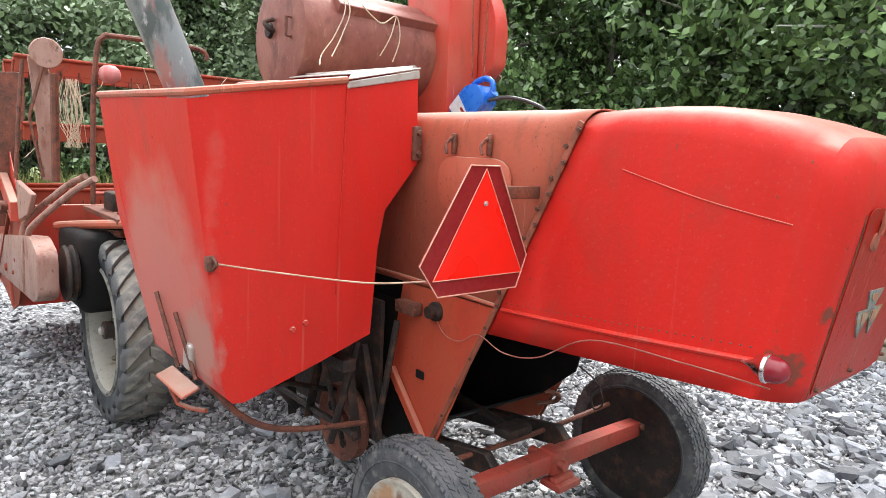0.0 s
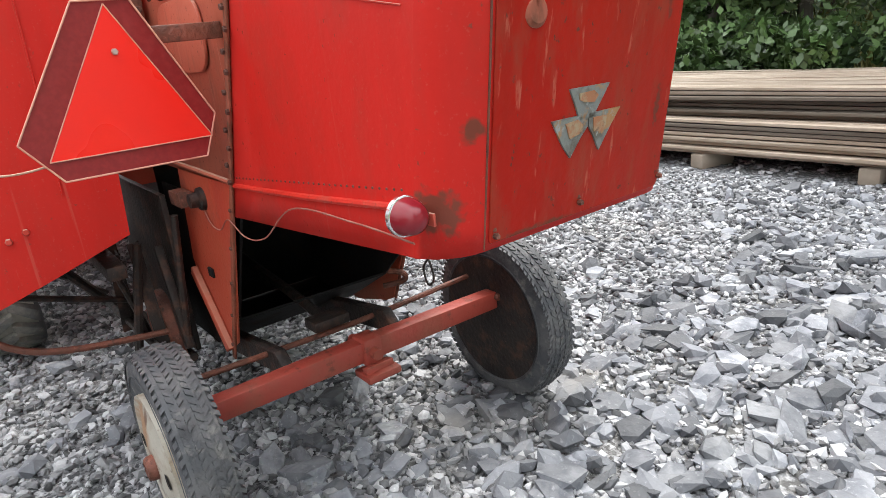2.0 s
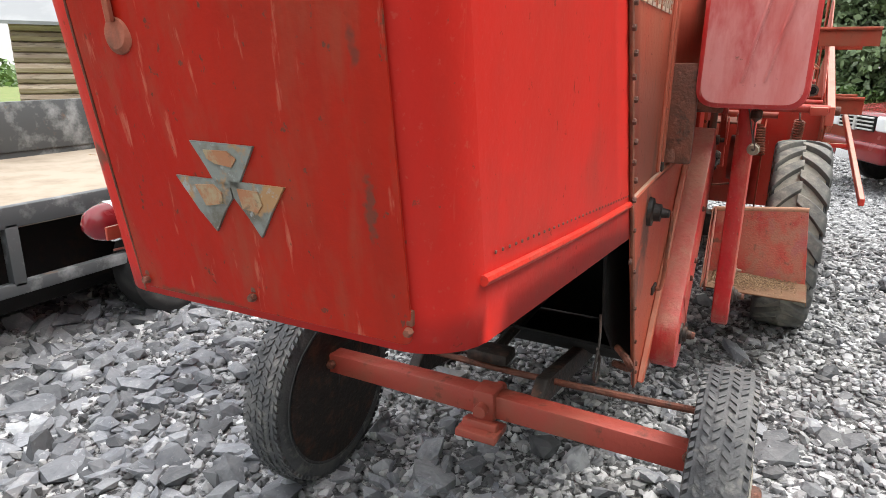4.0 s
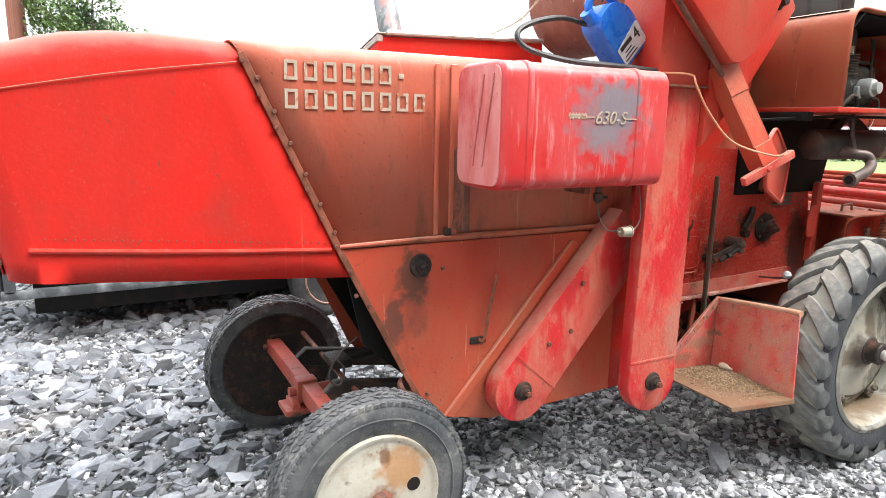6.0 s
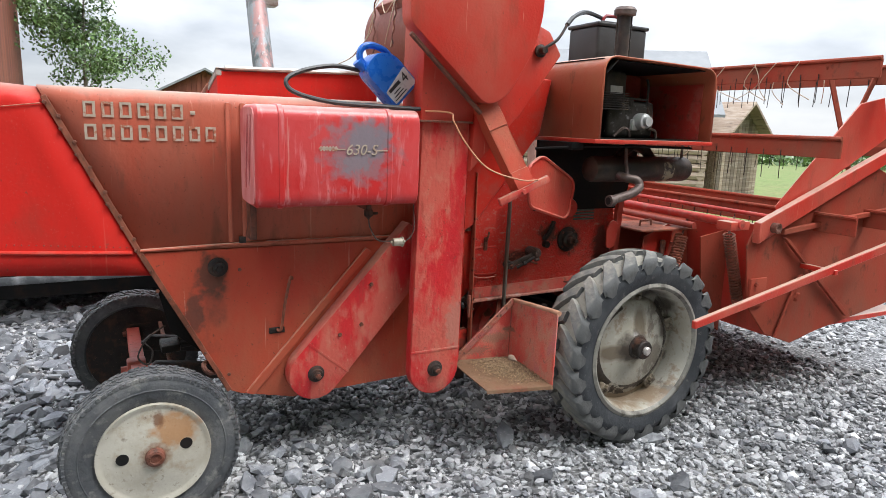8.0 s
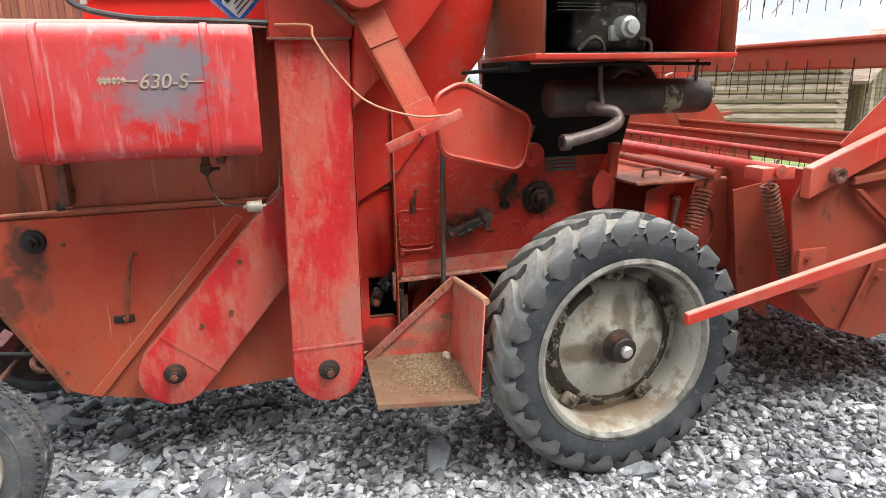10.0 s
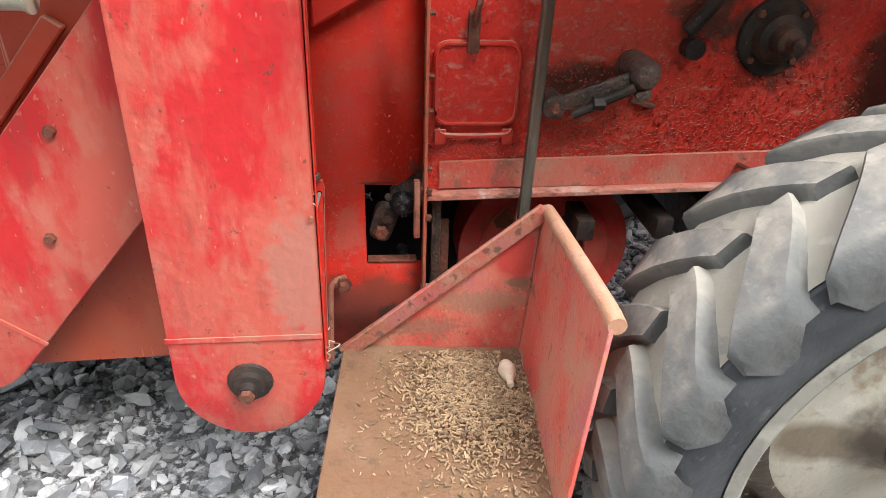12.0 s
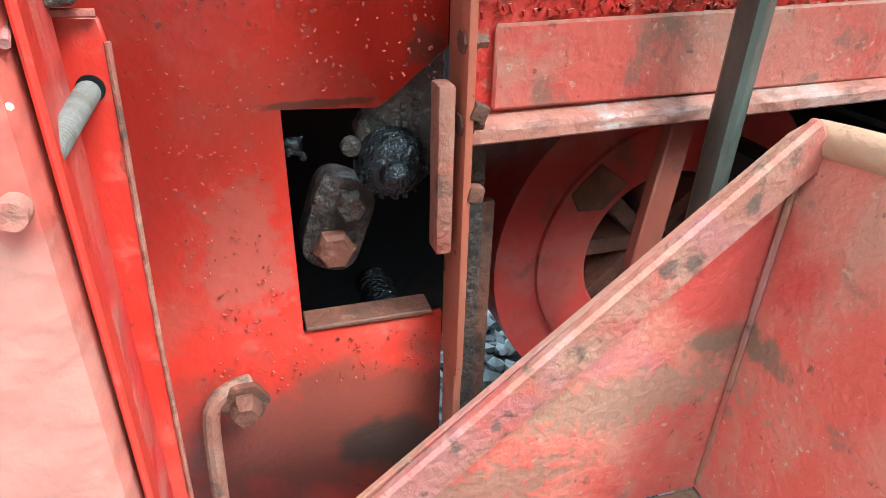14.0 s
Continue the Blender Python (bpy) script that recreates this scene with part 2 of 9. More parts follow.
FLUO = material("fluorescent red orange face", (0.90, 0.016, 0.008), [((0.85, 0.02, 0.01), (4, 4, 4), 0.4, 0.7, 2)], 0.3)
TRIEDGE = material("pale border edge", (0.65, 0.35, 0.25), [((0.5, 0.2, 0.15), (20, 20, 20), 0.4, 0.7, 2)], 0.5)
RUST = material("brown rust", (0.125, 0.045, 0.027), [((0.23, 0.070, 0.040), (10, 10, 10), 0.42, 0.66, 8), ((0.045, 0.024, 0.018), (26, 26, 26), 0.52, 0.68, 8, 0.9), ((0.34, 0.14, 0.095), (60, 60, 60), 0.60, 0.70, 6, 0.6)], 0.7, bump=0.5, bump_scale=90)
DARKIRON = material("dark oily iron", (0.032, 0.026, 0.023), [((0.12, 0.055, 0.035), (14, 14, 14), 0.5, 0.72, 7), ((0.012, 0.010, 0.010), (6, 6, 6), 0.5, 0.7, 6), ((0.20, 0.12, 0.09), (90, 90, 90), 0.66, 0.72, 4, 0.7)], 0.62, metal=0.1, bump=0.4, spec=0.3)
GREASE = material("black wet grease", (0.007, 0.007, 0.008), [((0.035, 0.022, 0.019), (40, 40, 40), 0.56, 0.70, 6), ((0.16, 0.05, 0.04), (22, 22, 22), 0.70, 0.74, 5)], 0.13, bump=0.6, bump_scale=170, spec=0.45)
RUBBER = material("grey worn rubber", (0.028, 0.031, 0.036), [((0.066, 0.069, 0.074), (5, 5, 5), 0.46, 0.70, 8), ((0.20, 0.19, 0.175), (26, 26, 26), 0.60, 0.76, 7, 0.8)], 0.75, bump=0.25, bump_scale=55)
RUBBERDUST = material("dusty rubber lugs", (0.15, 0.150, 0.142), [((0.29, 0.272, 0.232), (7, 7, 7), 0.46, 0.60, 9, 0.85), ((0.10, 0.10, 0.10), (10, 10, 10), 0.54, 0.64, 9, 0.7), ((0.42, 0.39, 0.335), (24, 24, 24), 0.59, 0.69, 8, 0.5)], 0.85, bump=0.4, bump_scale=45, flank=(0.075, 0.077, 0.078))
CREAM = material("cream wheel paint", (0.39, 0.37, 0.315), [((0.38, 0.345, 0.275), (5, 5, 5), 0.46, 0.64, 8, 0.8), ((0.22, 0.145, 0.085), (9, 9, 9), 0.58, 0.64, 9, 0.7), ((0.085, 0.062, 0.045), (3.5, 3.5, 2.2), 0.58, 0.62, 9, 0.7), ((0.20, 0.15, 0.10), (40, 40, 40), 0.56, 0.70, 7, 0.6), ((0.50, 0.48, 0.42), (14, 14, 14), 0.60, 0.68, 8, 0.6)], 0.5, bump=0.2, spots=[((0.13, 0.095, 0.060), (2.31, -0.83, 0.50), (0.13, 0.2, 0.045), 14, 0.9), ((0.13, 0.10, 0.065), (2.46, -0.83, 0.63), (0.045, 0.2, 0.11), 12, 0.9), ((0.22, 0.15, 0.09), (2.45, -0.83, 0.24), (0.2, 0.2, 0.05), 22, 1.6), ((0.05, 0.036, 0.026), (2.41, -0.83, 0.525), (0.095, 0.2, 0.085), 26, 1.0), ((0.045, 0.033, 0.024), (2.44, -0.80, 0.82), (0.20, 0.12, 0.045), 12, 1.0), ((0.05, 0.036, 0.026), (2.66, -0.80, 0.68), (0.05, 0.12, 0.14), 16, 1.2)])
RUSTCREAM = material("cream wheel disc with rust patch", (0.47, 0.445, 0.375), [((0.38, 0.34, 0.27), (6, 6, 6), 0.42, 0.64, 8, 0.9), ((0.30, 0.22, 0.14), (11, 11, 11), 0.54, 0.70, 9, 0.8), ((0.14, 0.10, 0.07), (45, 45, 45), 0.60, 0.70, 7, 0.7)], 0.55, bump=0.14, spots=[((0.36, 0.18, 0.07), (0.085, 0.0, 0.095), (0.08, 0.3, 0.07), 24, 1.8), ((0.15, 0.065, 0.03), (0.02, 0.0, 0.15), (0.02, 0.3, 0.03), 40, 1.6), ((0.20, 0.085, 0.04), (0.0, 0.0, 0.0), (0.05, 0.3, 0.05), 50, 1.2)])
GALV = material("galvanised worn tube", (0.25, 0.27, 0.28), [((0.42, 0.19, 0.17), (7, 7, 2.6), 0.48, 0.54, 9, 0.8), ((0.10, 0.12, 0.12), (11, 11, 4), 0.50, 0.60, 8), ((0.46, 0.47, 0.47), (30, 30, 12), 0.60, 0.70, 6)], 0.5, metal=0.15, bump=0.15)
BARESTEEL = material("bare worn steel lip", (0.50, 0.46, 0.43), [((0.36, 0.26, 0.22), (12, 12, 12), 0.5, 0.7, 5)], 0.45, metal=0.5, bump=0.1)
# near black steel; also painted in for holes and shaded insides
BLACK = material("near black steel and shaded insides", (0.007, 0.0065, 0.0065), [((0.03, 0.018, 0.013), (8, 8, 8), 0.52, 0.75, 7)], 0.8, bump=0.2, spec=0.25)
MUFFLER = material("burnt black muffler steel", (0.03, 0.026, 0.024), [((0.09, 0.06, 0.045), (7, 7, 7), 0.45, 0.7, 6), ((0.22, 0.17, 0.11), (5, 5, 5), 0.68, 0.72, 6)], 0.6, metal=0.3, bump=0.2)
PIPE = material("brown grey pipe", (0.10, 0.072, 0.062), [((0.20, 0.155, 0.14), (14, 14, 14), 0.5, 0.7, 5)], 0.55, metal=0.4, bump=0.1)
GREENBAR = material("grey green painted bar", (0.075, 0.066, 0.050), [((0.13, 0.13, 0.11), (20, 20, 6), 0.48, 0.66, 8), ((0.13, 0.07, 0.045), (14, 14, 5), 0.48, 0.62, 8, 0.8)], 0.5, bump=0.2)
CHROME = material("bright metal ring", (0.8, 0.8, 0.8), [((0.7, 0.68, 0.66), (20, 20, 20), 0.4, 0.7, 3)], 0.2, metal=1.0)
LENSRED = material("dull red lamp lens", (0.22, 0.012, 0.02), [((0.28, 0.03, 0.035), (10, 10, 10), 0.4, 0.7, 3)], 0.22)
WIRE = material("pale cable", (0.50, 0.34, 0.24), [((0.35, 0.18, 0.12), (20, 20, 20), 0.4, 0.7, 3)], 0.6)
CABLERED = material("dull red cable", (0.30, 0.095, 0.070), [((0.42, 0.22, 0.17), (20, 20, 20), 0.5, 0.7, 3)], 0.6)
BLACKHOSE = material("black hose", (0.02, 0.02, 0.021), [((0.06, 0.055, 0.05), (30, 30, 30), 0.5, 0.7, 3)], 0.5)
ORANGEHOSE = material("faded orange hose", (0.55, 0.24, 0.12), [((0.45, 0.2, 0.12), (20, 20, 20), 0.4, 0.7, 3)], 0.5)
BLUE = material("blue plastic", (0.015, 0.13, 0.56), [((0.02, 0.16, 0.60), (20, 20, 20), 0.4, 0.7, 2)], 0.32)
WHITELABEL = material("white printed label", (0.62, 0.63, 0.64), [((0.5, 0.5, 0.52), (40, 40, 40), 0.5, 0.7, 2)], 0.4)
INK = material("dark print", (0.02, 0.02, 0.022), (), 0.5)
LETTER = material("worn pale lettering", (0.44, 0.35, 0.27), [((0.40, 0.13, 0.07), (26, 26, 26), 0.54, 0.62, 8)], 0.6)
DECALGREY = material("grey worn emblem", (0.20, 0.215, 0.20), [((0.12, 0.11, 0.09), (22, 22, 22), 0.46, 0.60, 8), ((0.36, 0.20, 0.09), (16, 16, 16), 0.53, 0.60, 8), ((0.32, 0.34, 0.33), (40, 40, 40), 0.58, 0.66, 6)], 0.6, bump=0.3)
DECALORANGE = material("orange emblem patch", (0.36, 0.15, 0.07), [((0.36, 0.28, 0.17), (30, 30, 30), 0.48, 0.62, 6), ((0.14, 0.11, 0.08), (40, 40, 40), 0.56, 0.66, 6)], 0.6)
TWINE = material("bleached twine", (0.48, 0.36, 0.25), [((0.6, 0.52, 0.42), (60, 60, 60), 0.4, 0.7, 3)], 0.9)
CHAFFSTUFF = material("dry chaff", (0.33, 0.23, 0.135), [((0.20, 0.125, 0.07), (30, 30, 30), 0.4, 0.7, 4)], 0.9, random=-0.45)
STONE = material("crushed grey slate", (0.165, 0.172, 0.186), [((0.32, 0.33, 0.34), (3, 3, 3), 0.48, 0.68, 7), ((0.095, 0.102, 0.118), (9, 9, 9), 0.47, 0.66, 8, 0.9), ((0.36, 0.32, 0.26), (0.9, 0.9, 0.9), 0.6, 0.75, 6, 0.6), ((0.55, 0.55, 0.55), (50, 50, 50), 0.59, 0.70, 6, 0.35)], 0.7, bump=0.35, bump_scale=50, random=-0.6)
PEBBLE = material("pale loose gravel", (0.29, 0.293, 0.298), [((0.44, 0.445, 0.45), (3, 3, 3), 0.46, 0.68, 7), ((0.12, 0.124, 0.135), (9, 9, 9), 0.47, 0.66, 8, 0.9), ((0.36, 0.32, 0.26), (0.9, 0.9, 0.9), 0.6, 0.75, 6, 0.6), ((0.55, 0.55, 0.55), (50, 50, 50), 0.59, 0.70, 6, 0.3)], 0.7, bump=0.35, bump_scale=50, random=-0.75)
GRAVEL = material("grey gravel yard", (0.17, 0.173, 0.177), [((0.44, 0.445, 0.45), (20, 20, 20), 0.47, 0.57, 8), ((0.05, 0.051, 0.054), (44, 44, 44), 0.46, 0.56, 7), ((0.30, 0.285, 0.25), (0.35, 0.35, 0.35), 0.55, 0.75, 6, 0.5)], 0.9, bump=1.0, bump_scale=42)
GRASS = material("meadow grass", (0.14, 0.20, 0.04), [((0.22, 0.20, 0.07), (0.5, 0.5, 0.5), 0.45, 0.7, 6), ((0.07, 0.12, 0.025), (3, 3, 3), 0.5, 0.7, 5)], 0.9, random=-0.35)
LEAF = material("green leaves", (0.110, 0.185, 0.060), [((0.18, 0.27, 0.10), (1.2, 1.2, 1.2), 0.45, 0.7, 4), ((0.052, 0.100, 0.036), (0.8, 0.8, 0.8), 0.5, 0.7, 4)], 0.42, random=-0.55)
BARK = material("grey bark", (0.16, 0.14, 0.12), [((0.07, 0.06, 0.05), (9, 9, 2), 0.5, 0.7, 5), ((0.40, 0.38, 0.35), (3, 3, 6), 0.56, 0.66, 5)], 0.9, bump=0.5, bump_scale=20)
OLDWOOD = material("weathered grey boards", (0.22, 0.17, 0.125), [((0.36, 0.31, 0.25), (1.5, 14, 14), 0.45, 0.7, 6), ((0.12, 0.085, 0.06), (1.0, 26, 26), 0.52, 0.70, 6)], 0.85, bump=0.3, bump_scale=30, random=0.6)
LOGWOOD = material("old grey brown logs", (0.33, 0.25, 0.19), [((0.46, 0.38, 0.31), (1.5, 1.5, 14), 0.45, 0.7, 6), ((0.07, 0.05, 0.04), (2, 2, 20), 0.55, 0.72, 6)], 0.9, bump=0.3, random=0.25)
BARNRED = material("old red ochre boards", (0.20, 0.055, 0.035), [((0.28, 0.10, 0.06), (8, 8, 1), 0.45, 0.7, 6)], 0.85, bump=0.2, random=0.2)
WHITETRIM = material("white painted trim", (0.66, 0.65, 0.62), [((0.5, 0.47, 0.42), (6, 6, 1), 0.5, 0.7, 5)], 0.6)
ROOFGREY = material("grey sheet roof", (0.20, 0.21, 0.22), [((0.28, 0.29, 0.30), (1, 1, 1), 0.45, 0.7, 5)], 0.6)
CARPAINT = material("dark red car paint", (0.17, 0.012, 0.016), [((0.19, 0.02, 0.02), (2, 2, 2), 0.45, 0.7, 3)], 0.22)
CARGLASS = material("dark tinted glass", (0.012, 0.014, 0.015), (), 0.05)
CARTRIM = material("dark plastic trim", (0.03, 0.028, 0.028), [((0.05, 0.05, 0.05), (9, 9, 9), 0.5, 0.7, 3)], 0.6)
ALLOY = material("silver alloy", (0.60, 0.60, 0.59), [((0.42, 0.41, 0.39), (9, 9, 9), 0.5, 0.7, 3)], 0.35, metal=0.4)
TYRE = material("black car tyre", (0.02, 0.02, 0.021), [((0.06, 0.058, 0.055), (9, 9, 9), 0.5, 0.7, 4)], 0.85)
HEADLAMP = material("clear headlamp", (0.7, 0.72, 0.74), (), 0.12)
TRAILERGREY = material("grey trailer steel", (0.07, 0.075, 0.08), [((0.30, 0.31, 0.32), (5, 5, 5), 0.5, 0.7, 6), ((0.18, 0.12, 0.09), (9, 9, 9), 0.62, 0.72, 5)], 0.6, metal=0.2)
PLY = material("plywood deck with dust", (0.30, 0.25, 0.195), [((0.23, 0.185, 0.14), (4, 4, 4), 0.45, 0.7, 5)], 0.85)
COPPER = material("verdigris copper sheet", (0.10, 0.13, 0.12), [((0.2, 0.2, 0.18), (20, 20, 20), 0.5, 0.7, 5)], 0.5, metal=0.5)
CAST = material("grey cast engine metal", (0.075, 0.066, 0.06), [((0.05, 0.04, 0.035), (12, 12, 12), 0.48, 0.68, 5), ((0.3, 0.29, 0.28), (30, 30, 30), 0.6, 0.72, 4)], 0.5, metal=0.6, bump=0.2)
COVERPAINT = material("bleached pink red paint", (0.54, 0.024, 0.026), [((0.52, 0.115, 0.080), (6, 6, 2.2), 0.44, 0.54, 9, 0.85), ((0.50, 0.175, 0.125), (15, 15, 8), 0.52, 0.62, 9, 0.5), ((0.52, 0.020, 0.026), (8, 8, 2.0), 0.53, 0.59, 9, 0.8), ((0.30, 0.055, 0.038), (22, 22, 6), 0.58, 0.70, 8, 0.6), ((0.54, 0.30, 0.22), (90, 90, 40), 0.66, 0.70, 4, 0.5), ((0.14, 0.055, 0.035), (60, 60, 50), 0.65, 0.69, 6, 0.8)], 0.46, bump=0.35, bump_scale=50, dust=(0.36, 0.22, 0.16), dent=0.12, spec=0.4, spots=[((0.42, 0.165, 0.125), (1.43, -0.6, 0.68), (0.05, 0.05, 0.13), 40, 1.8)])
GRIME = material("brown greasy cast iron", (0.060, 0.040, 0.032), [((0.11, 0.060, 0.046), (30, 30, 30), 0.46, 0.62, 8, 0.8), ((0.025, 0.02, 0.018), (22, 22, 22), 0.52, 0.64, 8, 0.85), ((0.26, 0.18, 0.15), (130, 130, 130), 0.60, 0.68, 5, 0.6)], 0.42, bump=0.6, bump_scale=160, spec=0.4)
# base taken darker for the shade of trees and platform over the reel
HEADPAINT = material("dull orange red header paint, darkened for shade", (0.30, 0.060, 0.034), [((0.23, 0.080, 0.050), (2.2, 2.2, 1.4), 0.44, 0.66, 8, 0.8), ((0.34, 0.044, 0.025), (5, 5, 2), 0.50, 0.64, 8, 0.7), ((0.10, 0.045, 0.030), (14, 14, 9), 0.58, 0.70, 8, 0.8)], 0.75, bump=0.15, dent=0.08, spec=0.15)
# low brown spot: real grime, taken darker for the shade on the plate
WINPAINT = material("deep red paint with grime and painted shade", (0.57, 0.030, 0.018), [((0.45, 0.085, 0.058), (8, 8, 7), 0.50, 0.62, 9, 0.6), ((0.47, 0.17, 0.12), (44, 44, 44), 0.58, 0.66, 8, 0.3), ((0.12, 0.05, 0.035), (120, 120, 100), 0.63, 0.67, 6, 0.6)], 0.42, bump=0.12, bump_scale=110, dent=0.05, spec=0.4, spots=[((0.19, 0.050, 0.032), (1.56, -0.34, 0.45), (0.15, 0.1, 0.075), 26, 1.6), ((0.46, 0.085, 0.060), (1.505, -0.34, 0.64), (0.03, 0.1, 0.06), 60, 2.6), ((0.13, 0.05, 0.035), (1.565, -0.34, 0.747), (0.04, 0.1, 0.003), 120, 1.6), ((0.05, 0.034, 0.026), (1.61, -0.34, 0.42), (0.05, 0.1, 0.03), 40, 1.4), ((0.24, 0.06, 0.042), (1.642, -0.34, 0.783), (0.014, 0.1, 0.012), 120, 1.8)])
WINGPAINT = material("dust bleached red step paint", (0.57, 0.095, 0.070), [((0.53, 0.19, 0.135), (5, 5, 4), 0.44, 0.58, 9, 0.8), ((0.43, 0.24, 0.165), (9, 9, 9), 0.52, 0.62, 9, 0.6), ((0.48, 0.055, 0.045), (4, 4, 2.6), 0.54, 0.60, 9, 0.7), ((0.46, 0.14, 0.15), (7, 7, 5), 0.58, 0.64, 8, 0.6), ((0.16, 0.11, 0.080), (26, 26, 26), 0.59, 0.67, 9, 0.6), ((0.54, 0.36, 0.26), (130, 130, 130), 0.63, 0.68, 4, 0.6), ((0.14, 0.055, 0.035), (85, 85, 70), 0.635, 0.68, 6, 0.7)], 0.6, bump=0.3, bump_scale=110, dust=(0.34, 0.19, 0.125), dent=0.08, spec=0.35, spots=[((0.17, 0.115, 0.075), (1.852, -0.46, 0.572), (0.035, 0.05, 0.014), 70, 2.2), ((0.33, 0.17, 0.115), (1.77, -0.46, 0.530), (0.09, 0.05, 0.025), 110, 3.0), ((0.27, 0.13, 0.09), (1.66, -0.46, 0.470), (0.07, 0.05, 0.022), 110, 3.0), ((0.48, 0.050, 0.042), (1.84, -0.46, 0.635), (0.05, 0.05, 0.05), 30, 1.2)])
TRAYDUST = material("tan dust on the step", (0.165, 0.092, 0.052), [((0.18, 0.058, 0.035), (5, 5, 5), 0.54, 0.68, 9, 0.8), ((0.20, 0.125, 0.076), (9, 9, 9), 0.45, 0.66, 9, 0.8), ((0.11, 0.07, 0.045), (30, 30, 30), 0.55, 0.68, 8, 0.8)], 0.85, bump=0.4, bump_scale=110, spec=0.25)
RAILPAINT = material("scraped pink grey rail paint", (0.46, 0.17, 0.12), [((0.52, 0.35, 0.29), (8, 8, 30), 0.46, 0.62, 8, 0.9), ((0.55, 0.53, 0.50), (5, 5, 20), 0.58, 0.66, 8), ((0.18, 0.07, 0.05), (20, 20, 60), 0.56, 0.68, 7, 0.9)], 0.6, bump=0.7, bump_scale=60, spec=0.4)
TREADDUST = material("cream clay dust on the tread", (0.30, 0.283, 0.238), [((0.25, 0.235, 0.20), (7, 7, 7), 0.46, 0.62, 9, 0.8), ((0.12, 0.12, 0.118), (12, 12, 12), 0.56, 0.64, 9, 0.8), ((0.44, 0.41, 0.35), (24, 24, 24), 0.58, 0.68, 8, 0.5)], 0.9, bump=0.35, bump_scale=50)
ROADTYRE = material("dusty grey road tyre", (0.060, 0.064, 0.070), [((0.13, 0.13, 0.13), (6, 6, 6), 0.42, 0.66, 8), ((0.26, 0.25, 0.23), (20, 20, 20), 0.54, 0.70, 8, 0.7), ((0.03, 0.03, 0.033), (12, 12, 12), 0.56, 0.68, 8, 0.7)], 0.75, bump=0.35, bump_scale=60)
STAIN = material("dark greasy stain on the wheel", (0.040, 0.029, 0.021), [((0.36, 0.33, 0.27), (12, 12, 12), 0.53, 0.56, 9, 0.92), ((0.03, 0.025, 0.02), (20, 20, 20), 0.54, 0.66, 8)], 0.5, bump=0.3)
RIMPAINT = material("tan dusted rim paint", (0.31, 0.115, 0.078), [((0.37, 0.19, 0.135), (24, 24, 24), 0.48, 0.62, 9, 0.6), ((0.40, 0.060, 0.050), (12, 12, 12), 0.52, 0.64, 9, 0.7), ((0.36, 0.13, 0.13), (9, 9, 9), 0.58, 0.64, 8, 0.5), ((0.085, 0.058, 0.045), (45, 45, 45), 0.55, 0.64, 8, 0.8)], 0.75, bump=0.35, bump_scale=130, spec=0.25)
# hood red with real grime; its base is also darkened for the shaded rear
REARPAINT = material("grimy red rear hatch paint, darkened for shade", (0.38, 0.013, 0.006), [((0.44, 0.05, 0.025), (1.6, 1.6, 0.9), 0.45, 0.72, 8, 0.4), ((0.24, 0.022, 0.012), (5, 5, 0.7), 0.42, 0.64, 9, 0.65), ((0.28, 0.055, 0.03), (17, 17, 4), 0.49, 0.66, 9, 0.6), ((0.52, 0.17, 0.11), (42, 42, 0.9), 0.62, 0.70, 5, 0.55), ((0.14, 0.05, 0.03), (3.4, 3.4, 2.4), 0.54, 0.72, 9, 0.6), ((0.11, 0.05, 0.035), (60, 60, 45), 0.635, 0.68, 7, 0.8)], 0.5, bump=0.12, bump_scale=60, rough_var=0.25, dent=0.12, spec=0.12, spots=[((0.16, 0.04, 0.028), (-1.0, -0.235, 1.46), (0.05, 0.008, 0.022), 60, 2.4), ((0.14, 0.045, 0.03), (-0.99, -0.235, 1.27), (0.05, 0.008, 0.035), 70, 2.6), ((0.16, 0.07, 0.04), (-1.03, -0.29, 1.47), (0.05, 0.012, 0.04), 60, 2.4), ((0.13, 0.05, 0.03), (-0.97, 0.10, 1.08), (0.05, 0.12, 0.012), 50, 2.4)])
DRUMPAINT = material("dull purple brown drum paint", (0.23, 0.080, 0.062), [((0.32, 0.13, 0.095), (5, 5, 3), 0.46, 0.62, 9, 0.8), ((0.13, 0.045, 0.034), (8, 8, 5), 0.52, 0.66, 9, 0.8), ((0.36, 0.20, 0.16), (30, 30, 20), 0.60, 0.68, 7, 0.6)], 0.6, bump=0.2, dent=0.08, spec=0.3)
RUSTROSE = material("rusty rose grey paint", (0.34, 0.19, 0.15), [((0.42, 0.27, 0.22), (7, 7, 3), 0.45, 0.64, 9, 0.8), ((0.20, 0.07, 0.045), (12, 12, 5), 0.52, 0.66, 9, 0.85), ((0.09, 0.05, 0.04), (30, 30, 20), 0.58, 0.68, 7, 0.8)], 0.65, bump=0.25, spec=0.35)
SPECK = material("dried specks on paint", (0.50, 0.075, 0.048), [((0.25, 0.04, 0.028), (300, 300, 300), 0.5, 0.55, 2)], 0.38, random=-0.5)
EDGEDUST = material("tan dust on red paint", (0.46, 0.245, 0.155), [((0.50, 0.30, 0.21), (9, 9, 9), 0.46, 0.62, 9, 0.8), ((0.46, 0.10, 0.075), (7, 7, 7), 0.56, 0.66, 9, 0.7), ((0.24, 0.14, 0.10), (50, 50, 50), 0.60, 0.68, 7, 0.6)], 0.75, bump=0.25, bump_scale=120, spec=0.25)
